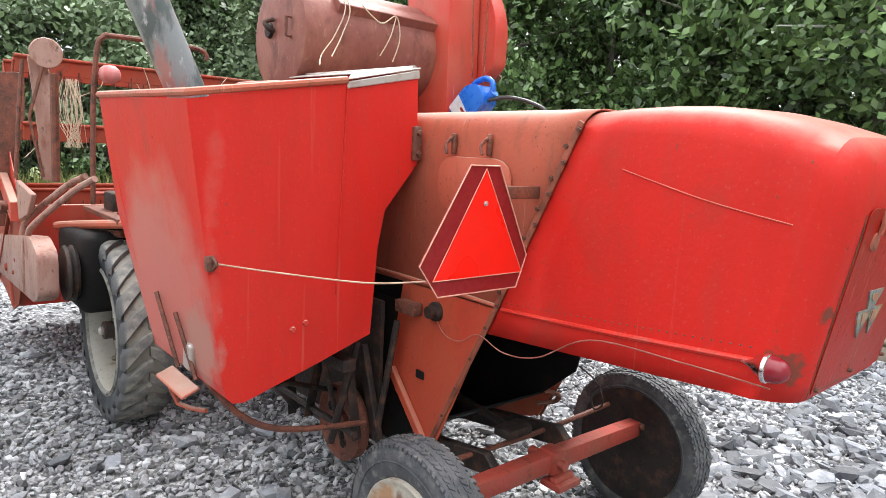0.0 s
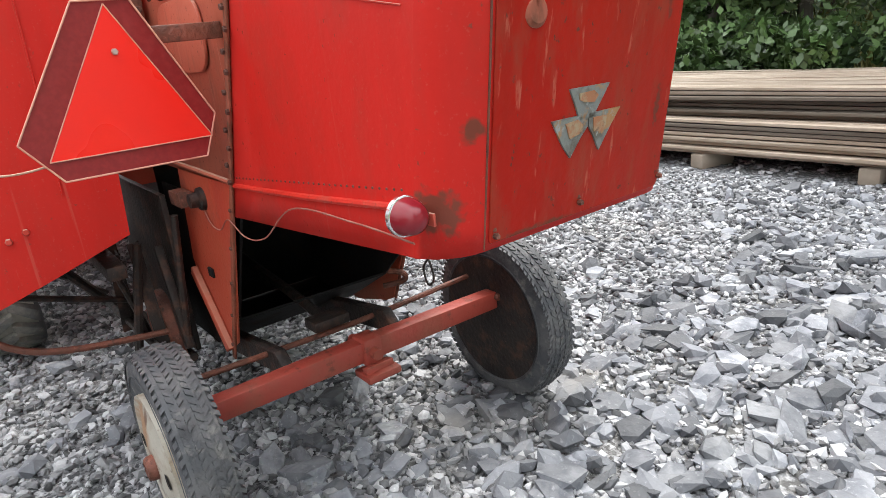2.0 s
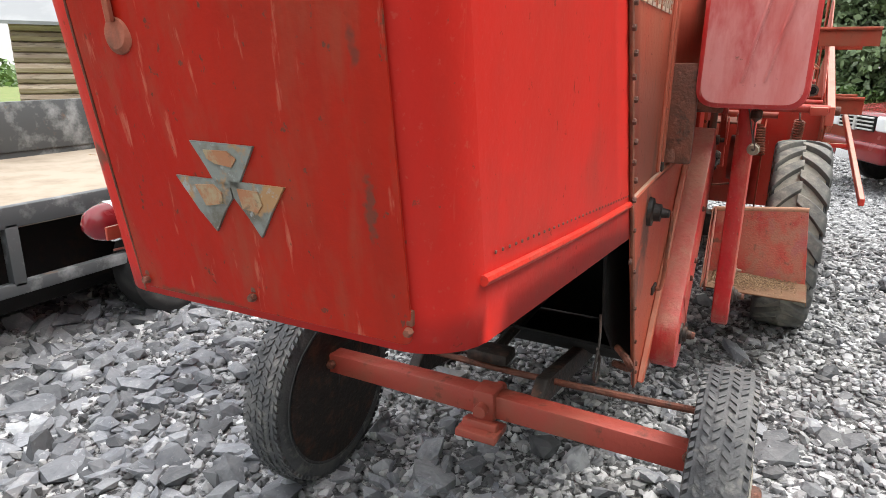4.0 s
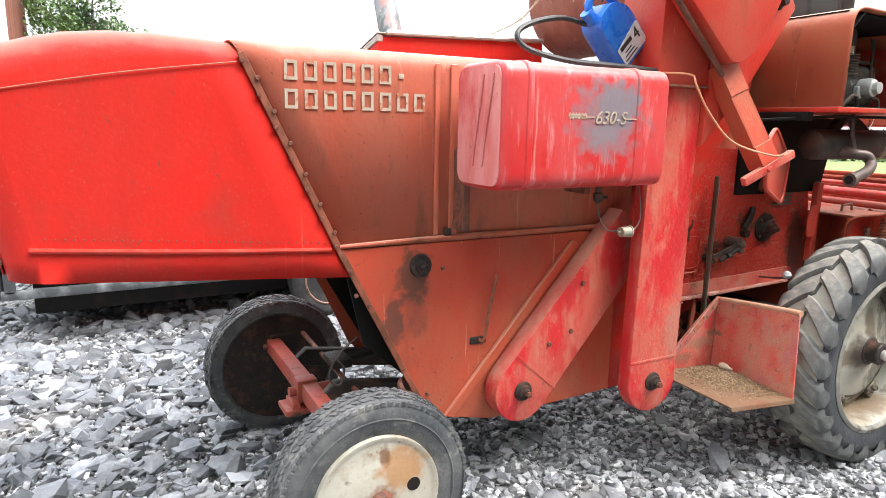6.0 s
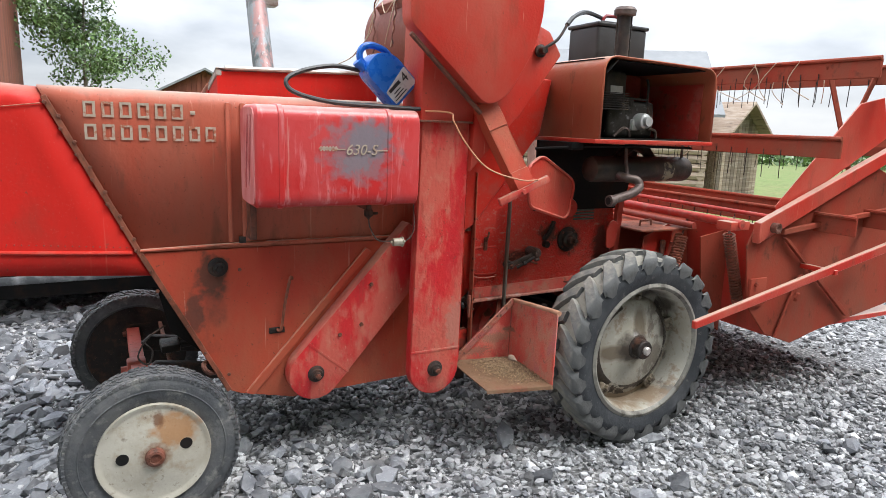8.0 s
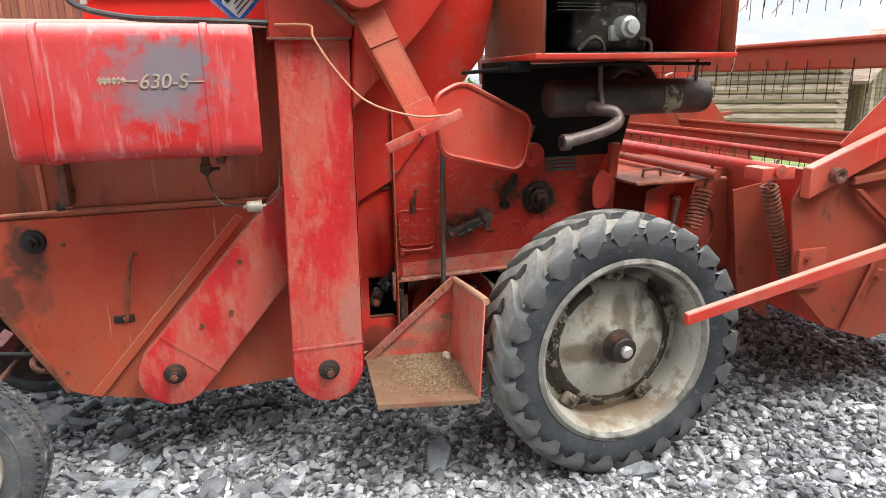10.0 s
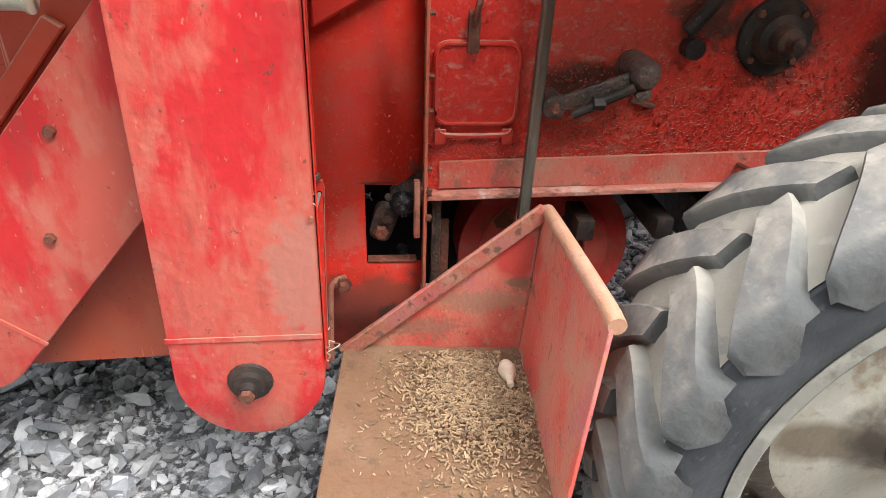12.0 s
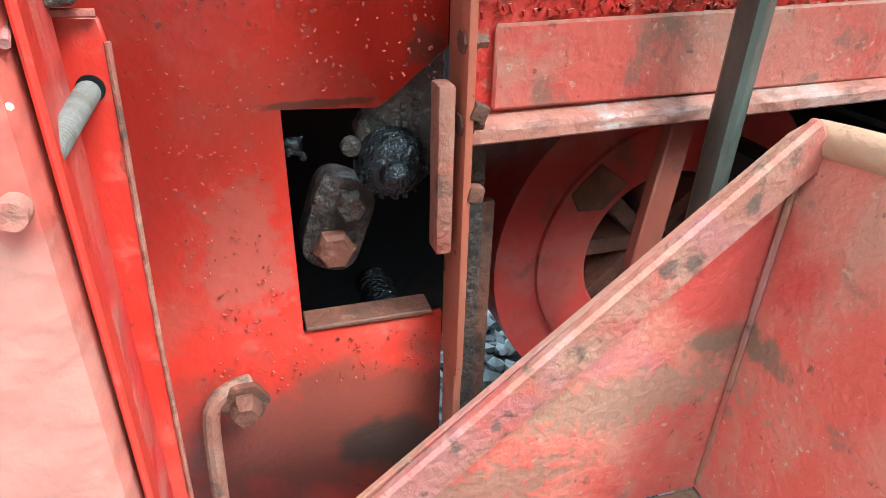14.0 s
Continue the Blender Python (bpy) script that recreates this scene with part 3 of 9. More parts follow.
GREYRIM = material("dirty grey rim lip", (0.20, 0.19, 0.165), [((0.32, 0.30, 0.255), (14, 14, 14), 0.48, 0.62, 9, 0.8), ((0.07, 0.058, 0.046), (9, 9, 9), 0.52, 0.62, 9, 0.8)], 0.6, bump=0.25)
STRAPRUST = material("rusty strap paint", (0.27, 0.085, 0.05), [((0.13, 0.05, 0.03), (14, 14, 9), 0.46, 0.60, 8, 0.85), ((0.42, 0.12, 0.075), (8, 8, 5), 0.56, 0.66, 8, 0.7)], 0.65, bump=0.3, spec=0.3)
TUBERED = material("worn red tube paint", (0.50, 0.040, 0.030), [((0.44, 0.11, 0.08), (9, 9, 9), 0.48, 0.60, 9, 0.7), ((0.20, 0.06, 0.04), (22, 22, 22), 0.56, 0.68, 8, 0.8)], 0.5, bump=0.2, spec=0.4)
PALETIN = material("pale dull tin", (0.42, 0.38, 0.30), [((0.28, 0.22, 0.16), (30, 30, 30), 0.48, 0.62, 7, 0.7)], 0.5, metal=0.2)
CREAMDIRT = material("dirty cream cast lug", (0.20, 0.165, 0.12), [((0.05, 0.036, 0.026), (24, 24, 24), 0.46, 0.58, 8, 0.9), ((0.34, 0.31, 0.25), (40, 40, 40), 0.58, 0.66, 7, 0.7)], 0.6, bump=0.4)
STUDIRON = material("dull rusty grey steel", (0.20, 0.165, 0.145), [((0.13, 0.085, 0.065), (60, 60, 60), 0.46, 0.62, 7, 0.8), ((0.27, 0.245, 0.23), (110, 110, 110), 0.58, 0.68, 5, 0.5)], 0.75, bump=0.3, spec=0.25)
OLDLABEL = material("scorched label", (0.26, 0.22, 0.15), [((0.05, 0.04, 0.035), (30, 30, 30), 0.47, 0.56, 8), ((0.36, 0.32, 0.25), (60, 60, 60), 0.56, 0.66, 6, 0.7)], 0.7, bump=0.2)

# ---- mesh helpers ----


def make(name, bm, mat, parent=None, label="", smooth=35):
    me = bpy.data.meshes.new(name)
    bm.normal_update()
    bm.to_mesh(me)
    bm.free()
    me.materials.append(mat)
    if smooth:
        me.shade_smooth()
        me.set_sharp_from_angle(angle=radians(smooth))
    ob = new(name, me)
    if parent:
        ob.parent = parent
    if label:
        ob["label"] = label
    return ob


part = make


def thing(name, label, category, at=(0, 0, 0), group=""):
    ob = new(name)
    ob.empty_display_size = 0.2
    ob.location = at
    return tagged(ob, label, category, group)


def bevel_new(bm, faces, w, seg=2):
    if w > 0:
        edges = list({e for f in faces for e in f.edges})
        bmesh.ops.bevel(bm, geom=edges, offset=w, segments=seg, affect="EDGES", profile=0.5, clamp_overlap=True)


def box(bm, c, size, rot=None, bev=0.004, seg=2):
    m = Matrix.Translation(c) @ (rot if rot else Matrix()) @ Matrix.Diagonal((*size, 1))
    g = bmesh.ops.create_cube(bm, size=1.0, matrix=m)
    bevel_new(bm, {f for v in g["verts"] for f in v.link_faces}, bev, seg)
    return bm


def prism(bm, pts, vec, bev=0.003, seg=1):
    """A flat outline in space, pushed along vec."""
    vec = Vector(vec)
    a = [bm.verts.new(p) for p in pts]
    b = [bm.verts.new(Vector(p) + vec) for p in pts]
    n = len(pts)
    fs = [bm.faces.new(a), bm.faces.new(b[::-1])]
    for i in range(n):
        fs.append(bm.faces.new((a[i], b[i], b[(i + 1) % n], a[(i + 1) % n])))
    bmesh.ops.recalc_face_normals(bm, faces=fs)
    bevel_new(bm, fs, bev, seg)
    return bm


def side(bm, pts, y, dy, bev=0.003, seg=1):
    return prism(bm, [(x, y, z) for x, z in pts], (0, dy, 0), bev, seg)


def rear(bm, pts, x, dx, bev=0.003, seg=1):
    return prism(bm, [(x, y, z) for y, z in pts], (dx, 0, 0), bev, seg)


def smoothed(pts, steps=6):
    p = [Vector(q) for q in pts]
    if len(p) < 3:
        return p
    out = []
    for i in range(len(p) - 1):
        a, b, c, d = p[max(i - 1, 0)], p[i], p[i + 1], p[min(i + 2, len(p) - 1)]
        for k in range(steps):
            t = k / steps
            out.append(0.5 * ((2 * b) + (c - a) * t + (2 * a - 5 * b + 4 * c - d) * t * t + (3 * b - a - 3 * c + d) * t ** 3))
    out.append(p[-1])
    return out


def tube(bm, pts, r, n=8, steps=6, cap=True, taper=1.0):
    p = smoothed(pts, steps) if steps > 1 else [Vector(q) for q in pts]
    ring_prev = None
    up = None
    for i, q in enumerate(p):
        d = (p[min(i + 1, len(p) - 1)] - p[max(i - 1, 0)]).normalized()
        if up is None:
            up = Vector((0, 0, 1)) if abs(d.z) < 0.9 else Vector((1, 0, 0))
        u = (up - d * up.dot(d)).normalized()
        w = d.cross(u)
        up = u
        rr = r * (1 + (taper - 1) * i / max(len(p) - 1, 1))
        ring = [bm.verts.new(q + rr * (math.cos(a) * u + math.sin(a) * w)) for a in [2 * math.pi * k / n for k in range(n)]]
        if ring_prev:
            for k in range(n):
                bm.faces.new((ring_prev[k], ring_prev[(k + 1) % n], ring[(k + 1) % n], ring[k]))
        elif cap:
            bm.faces.new(ring[::-1])
        ring_prev = ring
    if cap:
        bm.faces.new(ring_prev)
    bmesh.ops.recalc_face_normals(bm, faces=bm.faces[:]) if len(bm.faces) < 3000 else None
    return bm


def lathe(bm, prof, c, axis="y", n=32, closed=False):
    """prof: (radius, distance along the axis)."""
    c = Vector(c)
    rings = []
    for r, h in prof:
        ring = []
        for k in range(n):
            a = 2 * math.pi * k / n
            u, w = r * math.cos(a), r * math.sin(a)
            v = (u, h, w) if axis == "y" else (h, u, w) if axis == "x" else (u, w, h)
            ring.append(bm.verts.new(c + Vector(v)))
        rings.append(ring)
    pairs = list(zip(rings, rings[1:])) + ([(rings[-1], rings[0])] if closed else [])
    fs = []
    for a, b in pairs:
        for k in range(n):
            fs.append(bm.faces.new((a[k], a[(k + 1) % n], b[(k + 1) % n], b[k])))
    if not closed:
        for ring, r in ((rings[0], prof[0][0]), (rings[-1], prof[-1][0])):
            if r > 1e-6:
                fs.append(bm.faces.new(ring))
    bmesh.ops.remove_doubles(bm, verts=[v for ring in rings for v in ring], dist=1e-6)
    bmesh.ops.recalc_face_normals(bm, faces=bm.faces[:])
    return bm


def rounded(pts, r, seg=4):
    """The 2D outline with its corners rounded."""
    out = []
    n = len(pts)
    for i in range(n):
        p0, p1, p2 = Vector(pts[i - 1]), Vector(pts[i]), Vector(pts[(i + 1) % n])
        rr = r[i] if isinstance(r, (list, tuple)) else r
        a, b = (p0 - p1), (p2 - p1)
        d = min(rr, a.length * 0.45, b.length * 0.45)
        if d < 1e-4:
            out.append(tuple(p1))
            continue
        s, e = p1 + a.normalized() * d, p1 + b.normalized() * d
        for k in range(seg + 1):
            t = k / seg
            out.append(tuple((1 - t) ** 2 * s + 2 * t * (1 - t) * p1 + t * t * e))
    return out


def bolt_head(bm, c, axis, r=0.012, h=0.01):
    lathe(bm, [(0.0001, h), (r * 0.8, h), (r, h * 0.6), (r, 0)] if axis[0] != "-" else [(r, 0), (r, -h * 0.6), (r * 0.8, -h), (0.0001, -h)], c, axis[-1], 6)
    return bm


CUBE_V = [(-0.5, -0.5, -0.5), (0.5, -0.5, -0.5), (0.5, 0.5, -0.5), (-0.5, 0.5, -0.5), (-0.5, -0.5, 0.5), (0.5, -0.5, 0.5), (0.5, 0.5, 0.5), (-0.5, 0.5, 0.5)]
CUBE_F = [(0, 3, 2, 1), (4, 5, 6, 7), (0, 1, 5, 4), (1, 2, 6, 5), (2, 3, 7, 6), (3, 0, 4, 7)]


def uncapped(bm):
    bmesh.ops.delete(bm, geom=[f for f in bm.faces if len(f.verts) > 12], context="FACES")


def bits(name, mats, mat, parent=None):
    """Many small chips in one mesh, one matrix each."""
    vs, fs = [], []
    for k, m in enumerate(mats):
        vs += [m @ Vector(v) for v in CUBE_V]
        fs += [tuple(i + 8 * k for i in f) for f in CUBE_F]
    me = bpy.data.meshes.new(name)
    me.from_pydata(vs, [], fs)
    me.materials.append(mat)
    ob = new(name, me)
    if parent:
        ob.parent = parent
    return ob


BOLT_MESH = {}


def bolts(parent, spots_, axis, r=0.009, h=0.008, name="rivet", mat=None):
    """Single bolt or rivet heads on one shared mesh."""
    key = (axis, r, h)
    if key not in BOLT_MESH:
        bm = bmesh.new()
        bolt_head(bm, (0, 0, 0), axis, r, h)
        me = bpy.data.meshes.new(name)
        bm.to_mesh(me)
        bm.free()
        me.materials.append(mat or RUST)
        BOLT_MESH[key] = me
    for p in spots_:
        ob = new(name, BOLT_MESH[key])
        ob.parent = parent
        ob.location = p


N = bmesh.new
rnd = random.Random(7)

# ---- ground ----


def land(x, y):
    """The yard is level; the meadow falls away ahead of it and rises in a bank beside it."""
    d = max(0.0, (x * 0.75 + y * 0.66) - 11)
    k = min(max((x - 4.6) / 3.4, 0.0), 1.0)
    bank = 0.24 * min(max(-y - 9.4, 0.0), 9.0) * min(max((15 - x) / 4, 0.0), 1.0)
    return -0.032 * d - 0.2 * k * k * (3 - 2 * k) + bank + 0.02 * math.sin(x * 0.7) * math.sin(y * 0.6) * (1 if abs(x) + abs(y) > 9 else 0)


def ground_sheet():
    bm = N()
    line = [-900, -400, -180, -90, -50, -30, -20] + [i * 0.8 for i in range(-20, 28)] + [24, 28, 34, 42, 55, 80, 130, 250, 500, 900]
    grid = [[bm.verts.new((x, y, land(x, y))) for y in line] for x in line]
    for i in range(len(line) - 1):
        for j in range(len(line) - 1):
            bm.faces.new((grid[i][j], grid[i + 1][j], grid[i + 1][j + 1], grid[i][j + 1]))
    ob = make("ground", bm, GRAVEL)
    return tagged(ob, "grey crushed stone yard with grass beyond", "ground", kind="structure")


ground = ground_sheet()


def is_meadow(x, y):
    return y < -9.3 + 0.5 * math.sin(x * 0.6) or x > 15.5 + 0.6 * math.sin(y) or x * 0.75 + y * 0.66 > 12 or y > 12 or x < -12


def meadow_sheet():
    bm = N()
    line = [-880, -390, -170, -80, -45, -26, -18] + [i * 1.0 for i in range(-15, 22)] + [24, 28, 34, 42, 55, 80, 130, 250, 490, 880]
    for i in range(len(line) - 1):
        for j in range(len(line) - 1):
            x0, x1, y0, y1 = line[i], line[i + 1], line[j], line[j + 1]
            if is_meadow((x0 + x1) / 2, (y0 + y1) / 2):
                bm.faces.new([bm.verts.new((x, y, land(x, y) + 0.03)) for x, y in ((x0, y0), (x1, y0), (x1, y1), (x0, y1))])
    bmesh.ops.remove_doubles(bm, verts=bm.verts[:], dist=1e-4)
    return tagged(make("meadow", bm, GRASS), "green and straw coloured meadow round the yard", "meadow", kind="structure")


meadow_sheet()

ICO_V = np.array([(0, 0, 1), (0.894, 0, 0.447), (0.276, 0.851, 0.447), (-0.724, 0.526, 0.447), (-0.724, -0.526, 0.447), (0.276, -0.851, 0.447), (0.724, 0.526, -0.447), (-0.276, 0.851, -0.447), (-0.894, 0, -0.447), (-0.276, -0.851, -0.447), (0.724, -0.526, -0.447), (0, 0, -1)])
ICO_F = [(0, 1, 2), (0, 2, 3), (0, 3, 4), (0, 4, 5), (0, 5, 1), (1, 6, 2), (2, 7, 3), (3, 8, 4), (4, 9, 5), (5, 10, 1), (6, 7, 2), (7, 8, 3), (8, 9, 4), (9, 10, 5), (10, 6, 1), (6, 11, 7), (7, 11, 8), (8, 11, 9), (9, 11, 10), (10, 11, 6)]
ICO_F = np.array(ICO_F)


def rotations(rng, n, tilt):
    yaw, ax, an = rng.uniform(0, 2 * math.pi, n), rng.uniform(0, 2 * math.pi, n), rng.normal(0, tilt, n)
    c, s = np.cos(yaw), np.sin(yaw)
    z = np.zeros(n)
    o = np.ones(n)
    rz = np.stack([np.stack([c, -s, z], -1), np.stack([s, c, z], -1), np.stack([z, z, o], -1)], 1)
    k = np.stack([np.cos(ax), np.sin(ax), z], -1)
    K = np.zeros((n, 3, 3))
    K[:, 0, 2], K[:, 1, 2], K[:, 2, 0], K[:, 2, 1] = k[:, 1], -k[:, 0], -k[:, 1], k[:, 0]
    t = np.eye(3) + np.sin(an)[:, None, None] * K + (1 - np.cos(an))[:, None, None] * (K @ K)
    return t @ rz


def stones(name, label, xy, size, flat, tilt, seed, sink=0.35):
    rng = np.random.default_rng(seed)
    n = len(xy)
    v = ICO_V[None] * rng.uniform(0.55, 1.3, (n, 12, 1))
    sc = np.stack([size * rng.uniform(0.8, 1.35, n), size * rng.uniform(0.55, 1.0, n), size * flat * rng.uniform(0.7, 1.4, n)], -1)
    v = v * sc[:, None, :]
    v = np.clip(v, -sc[:, None, :] * np.array([0.86, 0.86, 0.62]), sc[:, None, :] * np.array([0.86, 0.86, 0.62]))
    v = np.einsum("nij,nkj->nki", rotations(rng, n, tilt), v)
    z = np.array([land(x, y) for x, y in xy]) + sc[:, 2] * (1 - sink) * rng.uniform(0.4, 1.0, n)
    v += np.stack([xy[:, 0], xy[:, 1], z], -1)[:, None, :]
    f = (ICO_F[None] + (np.arange(n) * 12)[:, None, None]).reshape(-1, 3)
    me = bpy.data.meshes.new(name)
    me.vertices.add(n * 12)
    me.vertices.foreach_set("co", v.reshape(-1))
    me.loops.add(len(f) * 3)
    me.loops.foreach_set("vertex_index", f.reshape(-1).astype(np.int32))
    me.polygons.add(len(f))
    me.polygons.foreach_set("loop_start", (np.arange(len(f)) * 3).astype(np.int32))
    me.update(calc_edges=True)
    me.shade_flat()
    me.materials.append(PEBBLE if "gravel" in name else STONE)
    return tagged(new(name, me), label, "gravel", kind="stuff")


def scatter(seed, n, x0, x1, y0, y1):
    rng = np.random.default_rng(seed)
    return np.stack([rng.uniform(x0, x1, n), rng.uniform(y0, y1, n)], -1)


def coarse(p):
    """How coarse the fill is: big slate behind and beside the rear axle, finer gravel ahead."""
    return 1 / (1 + np.exp((p[:, 0] - 0.15 - 0.3 * p[:, 1] * (p[:, 1] > 0) + 0.3 * np.sin(p[:, 1] * 1.7)) * 3.2))


def gravel_bed():
    rng = np.random.default_rng(3)
    p = scatter(11, 62000, -3.6, 4.6, -4.4, 3.2)
    stones("fine_gravel", "fine loose grey gravel over the yard", p, rng.uniform(0.009, 0.027, len(p)), 0.72, 0.8, 5, 0.2)
    p = scatter(12, 46000, -9, 13, -9, 9)
    stones("spread_gravel", "loose grey gravel further off in the yard", p, rng.uniform(0.015, 0.04, len(p)), 0.6, 0.5, 6)
    p = scatter(13, 26000, -4.2, 4.2, -4.4, 3.6)
    p = p[rng.uniform(0, 1, len(p)) < 0.05 + 0.95 * coarse(p)]
    stones("broken_slate", "broken slate pieces of palm size", p, rng.gamma(3.0, 0.0125, len(p)).clip(0.016, 0.080), 0.50, 0.60, 7, 0.35)
    p = scatter(14, 1700, -3.8, 3.6, -3.6, 3.0)
    p = p[rng.uniform(0, 1, len(p)) < 0.02 + 0.98 * coarse(p)]
    stones("slate_slabs", "larger flat grey slate slabs in the fill", p, rng.uniform(0.045, 0.12, len(p)), 0.34, 0.40, 8, 0.5)


gravel_bed()

# ---- combine harvester: body ----
YR, YL = -0.36, 0.338
combine = thing("combine_harvester", "old red combine harvester with faded and rusty paint on gravel", "combine harvester")


def mixp(a, b, t):
    return a + (b - a) * t


def straw_hood():
    """A rounded hood, open below, from the riveted strap back to the rear panel."""
    bm = N()
    rows = []
    stations = [0, 0.15, 0.3, 0.45, 0.6, 0.72, 0.82, 0.9]
    ends = [(math.sin(a), 1 - math.cos(a)) for a in [math.pi / 2 * k / 6 for k in range(7)]]
    tops = [(-0.30, 1.775), (-0.45, 1.788), (-0.62, 1.793), (-0.78, 1.777), (-0.9, 1.75), (-1.0, 1.715), (-1.2, 1.62)]

    def top_at(x):
        for (x0, z0), (x1, z1) in zip(tops, tops[1:]):
            if x >= x1:
                return mixp(z0, z1, min(max((x - x0) / (x1 - x0), 0), 1))
        return tops[-1][1]

    def section(s, inset):
        yl, yr = mixp(0.338, 0.322, s), mixp(-0.36, -0.337, s)
        zb = mixp(1.0, 1.072, s)
        xt = mixp(-0.31, -1.08, s)
        zt = top_at(xt) - inset * 1.3
        yl, yr = yl - inset, yr + inset
        r = mixp(0.07, 0.10, s)
        prof = [(yl, mixp(zb, zt - r, k / 8)) for k in range(9)]
        prof += [(yl - r * (1 - math.cos(a)), zt - r + r * math.sin(a)) for a in [math.pi / 2 * k / 5 for k in range(1, 6)]]
        prof += [(mixp(yl - r, yr + r, k / 6), zt + 0.008 * math.sin(math.pi * k / 6)) for k in range(1, 6)]
        prof += [(yr + r * (1 - math.sin(a)), zt - r + r * math.cos(a)) for a in [math.pi / 2 * k / 5 for k in range(0, 6)]]
        prof += [(yr, mixp(zt - r, zb, k / 8)) for k in range(1, 9)]
        out = []
        for y, z in prof:
            x0 = 0.01 - 0.31 * (z - 1.1) / 0.64
            x1 = -0.968 - 0.16 * (z - 1.07)
            out.append((mixp(x0, x1, s), y, z))
        return out

    for s in stations:
        rows.append([bm.verts.new(p) for p in section(s, 0)])
    for k, (sn, cs) in enumerate(ends):
        s = 0.9 + 0.1 * sn
        rows.append([bm.verts.new(p) for p in section(s, 0.085 * cs)])
    n = len(rows[0])
    for a, b in zip(rows, rows[1:]):
        for k in range(n - 1):
            bm.faces.new((a[k], b[k], b[k + 1], a[k + 1]))
    bm.faces.new(rows[-1])
    bmesh.ops.recalc_face_normals(bm, faces=bm.faces[:])
    ob = part("straw_hood", bm, HOOD, combine, "bright red rounded sheet metal straw hood")
    md = ob.modifiers.new("thickness", "SOLIDIFY")
    md.thickness, md.offset = 0.004, -1
    # beads, seams and rivets
    for y0, y1, o in ((0.339, 0.325, 0.006), (-0.361, -0.34, -0.006)):
        bm = N()
        tube(bm, [(-0.02, y0 + o * 0.4, 1.105), (-0.45, mixp(y0, y1, 0.45) + o * 0.4, 1.13), (-0.9, y1 + o * 0.4, 1.165)], 0.008, 8)
        part("bead", bm, WINPAINT, ob)
        bolts(ob, [(mixp(-0.04, -0.86, k / 33), mixp(y0, mixp(y0, y1, 0.9), k / 33), mixp(1.13, 1.195, k / 33)) for k in range(34)], "y" if o > 0 else "-y", 0.003, 0.002)
    bm = N()
    tube(bm, [(-0.31, -0.364, 1.715), (-0.65, -0.355, 1.665), (-0.98, -0.342, 1.60)], 0.002, 6)
    part("seam", bm, RUSTPAINT, ob)
    bm = N()
    tube(bm, [(-0.45, 0.336, 1.61), (-0.7, 0.331, 1.545), (-0.92, 0.326, 1.505)], 0.0016, 6)
    part("seam", bm, REDOLD, ob)
    bm = N()
    tube(bm, [(-0.968, 0.236, 1.075), (-1.004, 0.236, 1.29), (-1.036, 0.236, 1.49), (-1.04, 0.238, 1.54)], 0.0022, 6)
    part("seam", bm, RUST, ob)
    # hatch sheet that makes up the flat of the rear panel
    bm = N()
    hx = lambda z: -0.968 - 0.16 * (z - 1.07)
    prism(bm, [(hx(z) - 0.0045, y, z) for y, z in rounded([(0.228, 1.085), (0.228, 1.555), (-0.278, 1.555), (-0.278, 1.085)], [0.006, 0.03, 0.03, 0.02], 4)], (0.0035, 0, 0), 0.001)
    part("rear_hatch", bm, REARPAINT, ob, "grime streaked red rear hatch sheet, base darkened for shade")
    # emblem on the rear panel, plain worn triangles
    for pts, m in (([(0.046, 1.338), (-0.066, 1.337), (-0.052, 1.316), (-0.034, 1.290), (-0.026, 1.277), (0.012, 1.277), (0.026, 1.305)], DECALGREY),
                   ([(0.088, 1.286), (-0.011, 1.286), (-0.013, 1.262), (0.004, 1.244), (0.030, 1.208), (0.056, 1.238)], DECALGREY),
                   ([(-0.013, 1.286), (-0.107, 1.286), (-0.080, 1.250), (-0.053, 1.209), (-0.036, 1.236), (-0.016, 1.262)], DECALGREY),
                   ([(0.022, 1.327), (-0.020, 1.328), (-0.034, 1.318), (-0.024, 1.306), (0.004, 1.309), (0.018, 1.315)], DECALORANGE),
                   ([(0.052, 1.276), (0.018, 1.279), (0.004, 1.268), (0.006, 1.252), (0.038, 1.246)], DECALORANGE),
                   ([(-0.026, 1.277), (-0.062, 1.276), (-0.066, 1.258), (-0.056, 1.246), (-0.030, 1.249)], DECALORANGE)):
        off = -0.0085 if m is DECALGREY else -0.0105
        bm = N()
        prism(bm, [(-0.968 - 0.16 * (z - 1.07) + off, y, z) for y, z in pts], (0.004, 0, 0), 0)
        part("emblem_patch", bm, m, ob)
    for y, z, r in ((-0.012, 1.115, 0.012), (-0.275, 1.115, 0.012), (0.215, 1.105, 0.01)):
        bm = N()
        x = -0.968 - 0.16 * (z - 1.07)
        box(bm, (x - 0.002, y, z + 0.012), (0.008, 0.010, 0.022), None, 0.002)
        bolt_head(bm, (x - 0.004, y, z - 0.006), "-x", 0.0065, 0.010)
        part("clip", bm, RUST, ob)
    bm = N()
    lathe(bm, [(0.001, -0.004), (0.02, -0.004), (0.027, 0.002), (0.027, 0.012)], (-1.038, 0.14, 1.475), "x", 20)
    tube(bm, [(-1.046, 0.14, 1.49), (-1.05, 0.138, 1.52), (-1.046, 0.135, 1.55)], 0.006, 6)
    part("hatch_knob", bm, STRAPRUST, ob)
    # tail lamp on a small bracket
    bm = N()
    lathe(bm, [(0.0005, -0.046), (0.013, -0.043), (0.025, -0.033), (0.032, -0.016), (0.034, 0.0)], (-0.928, 0.368, 1.166), "x", 24)
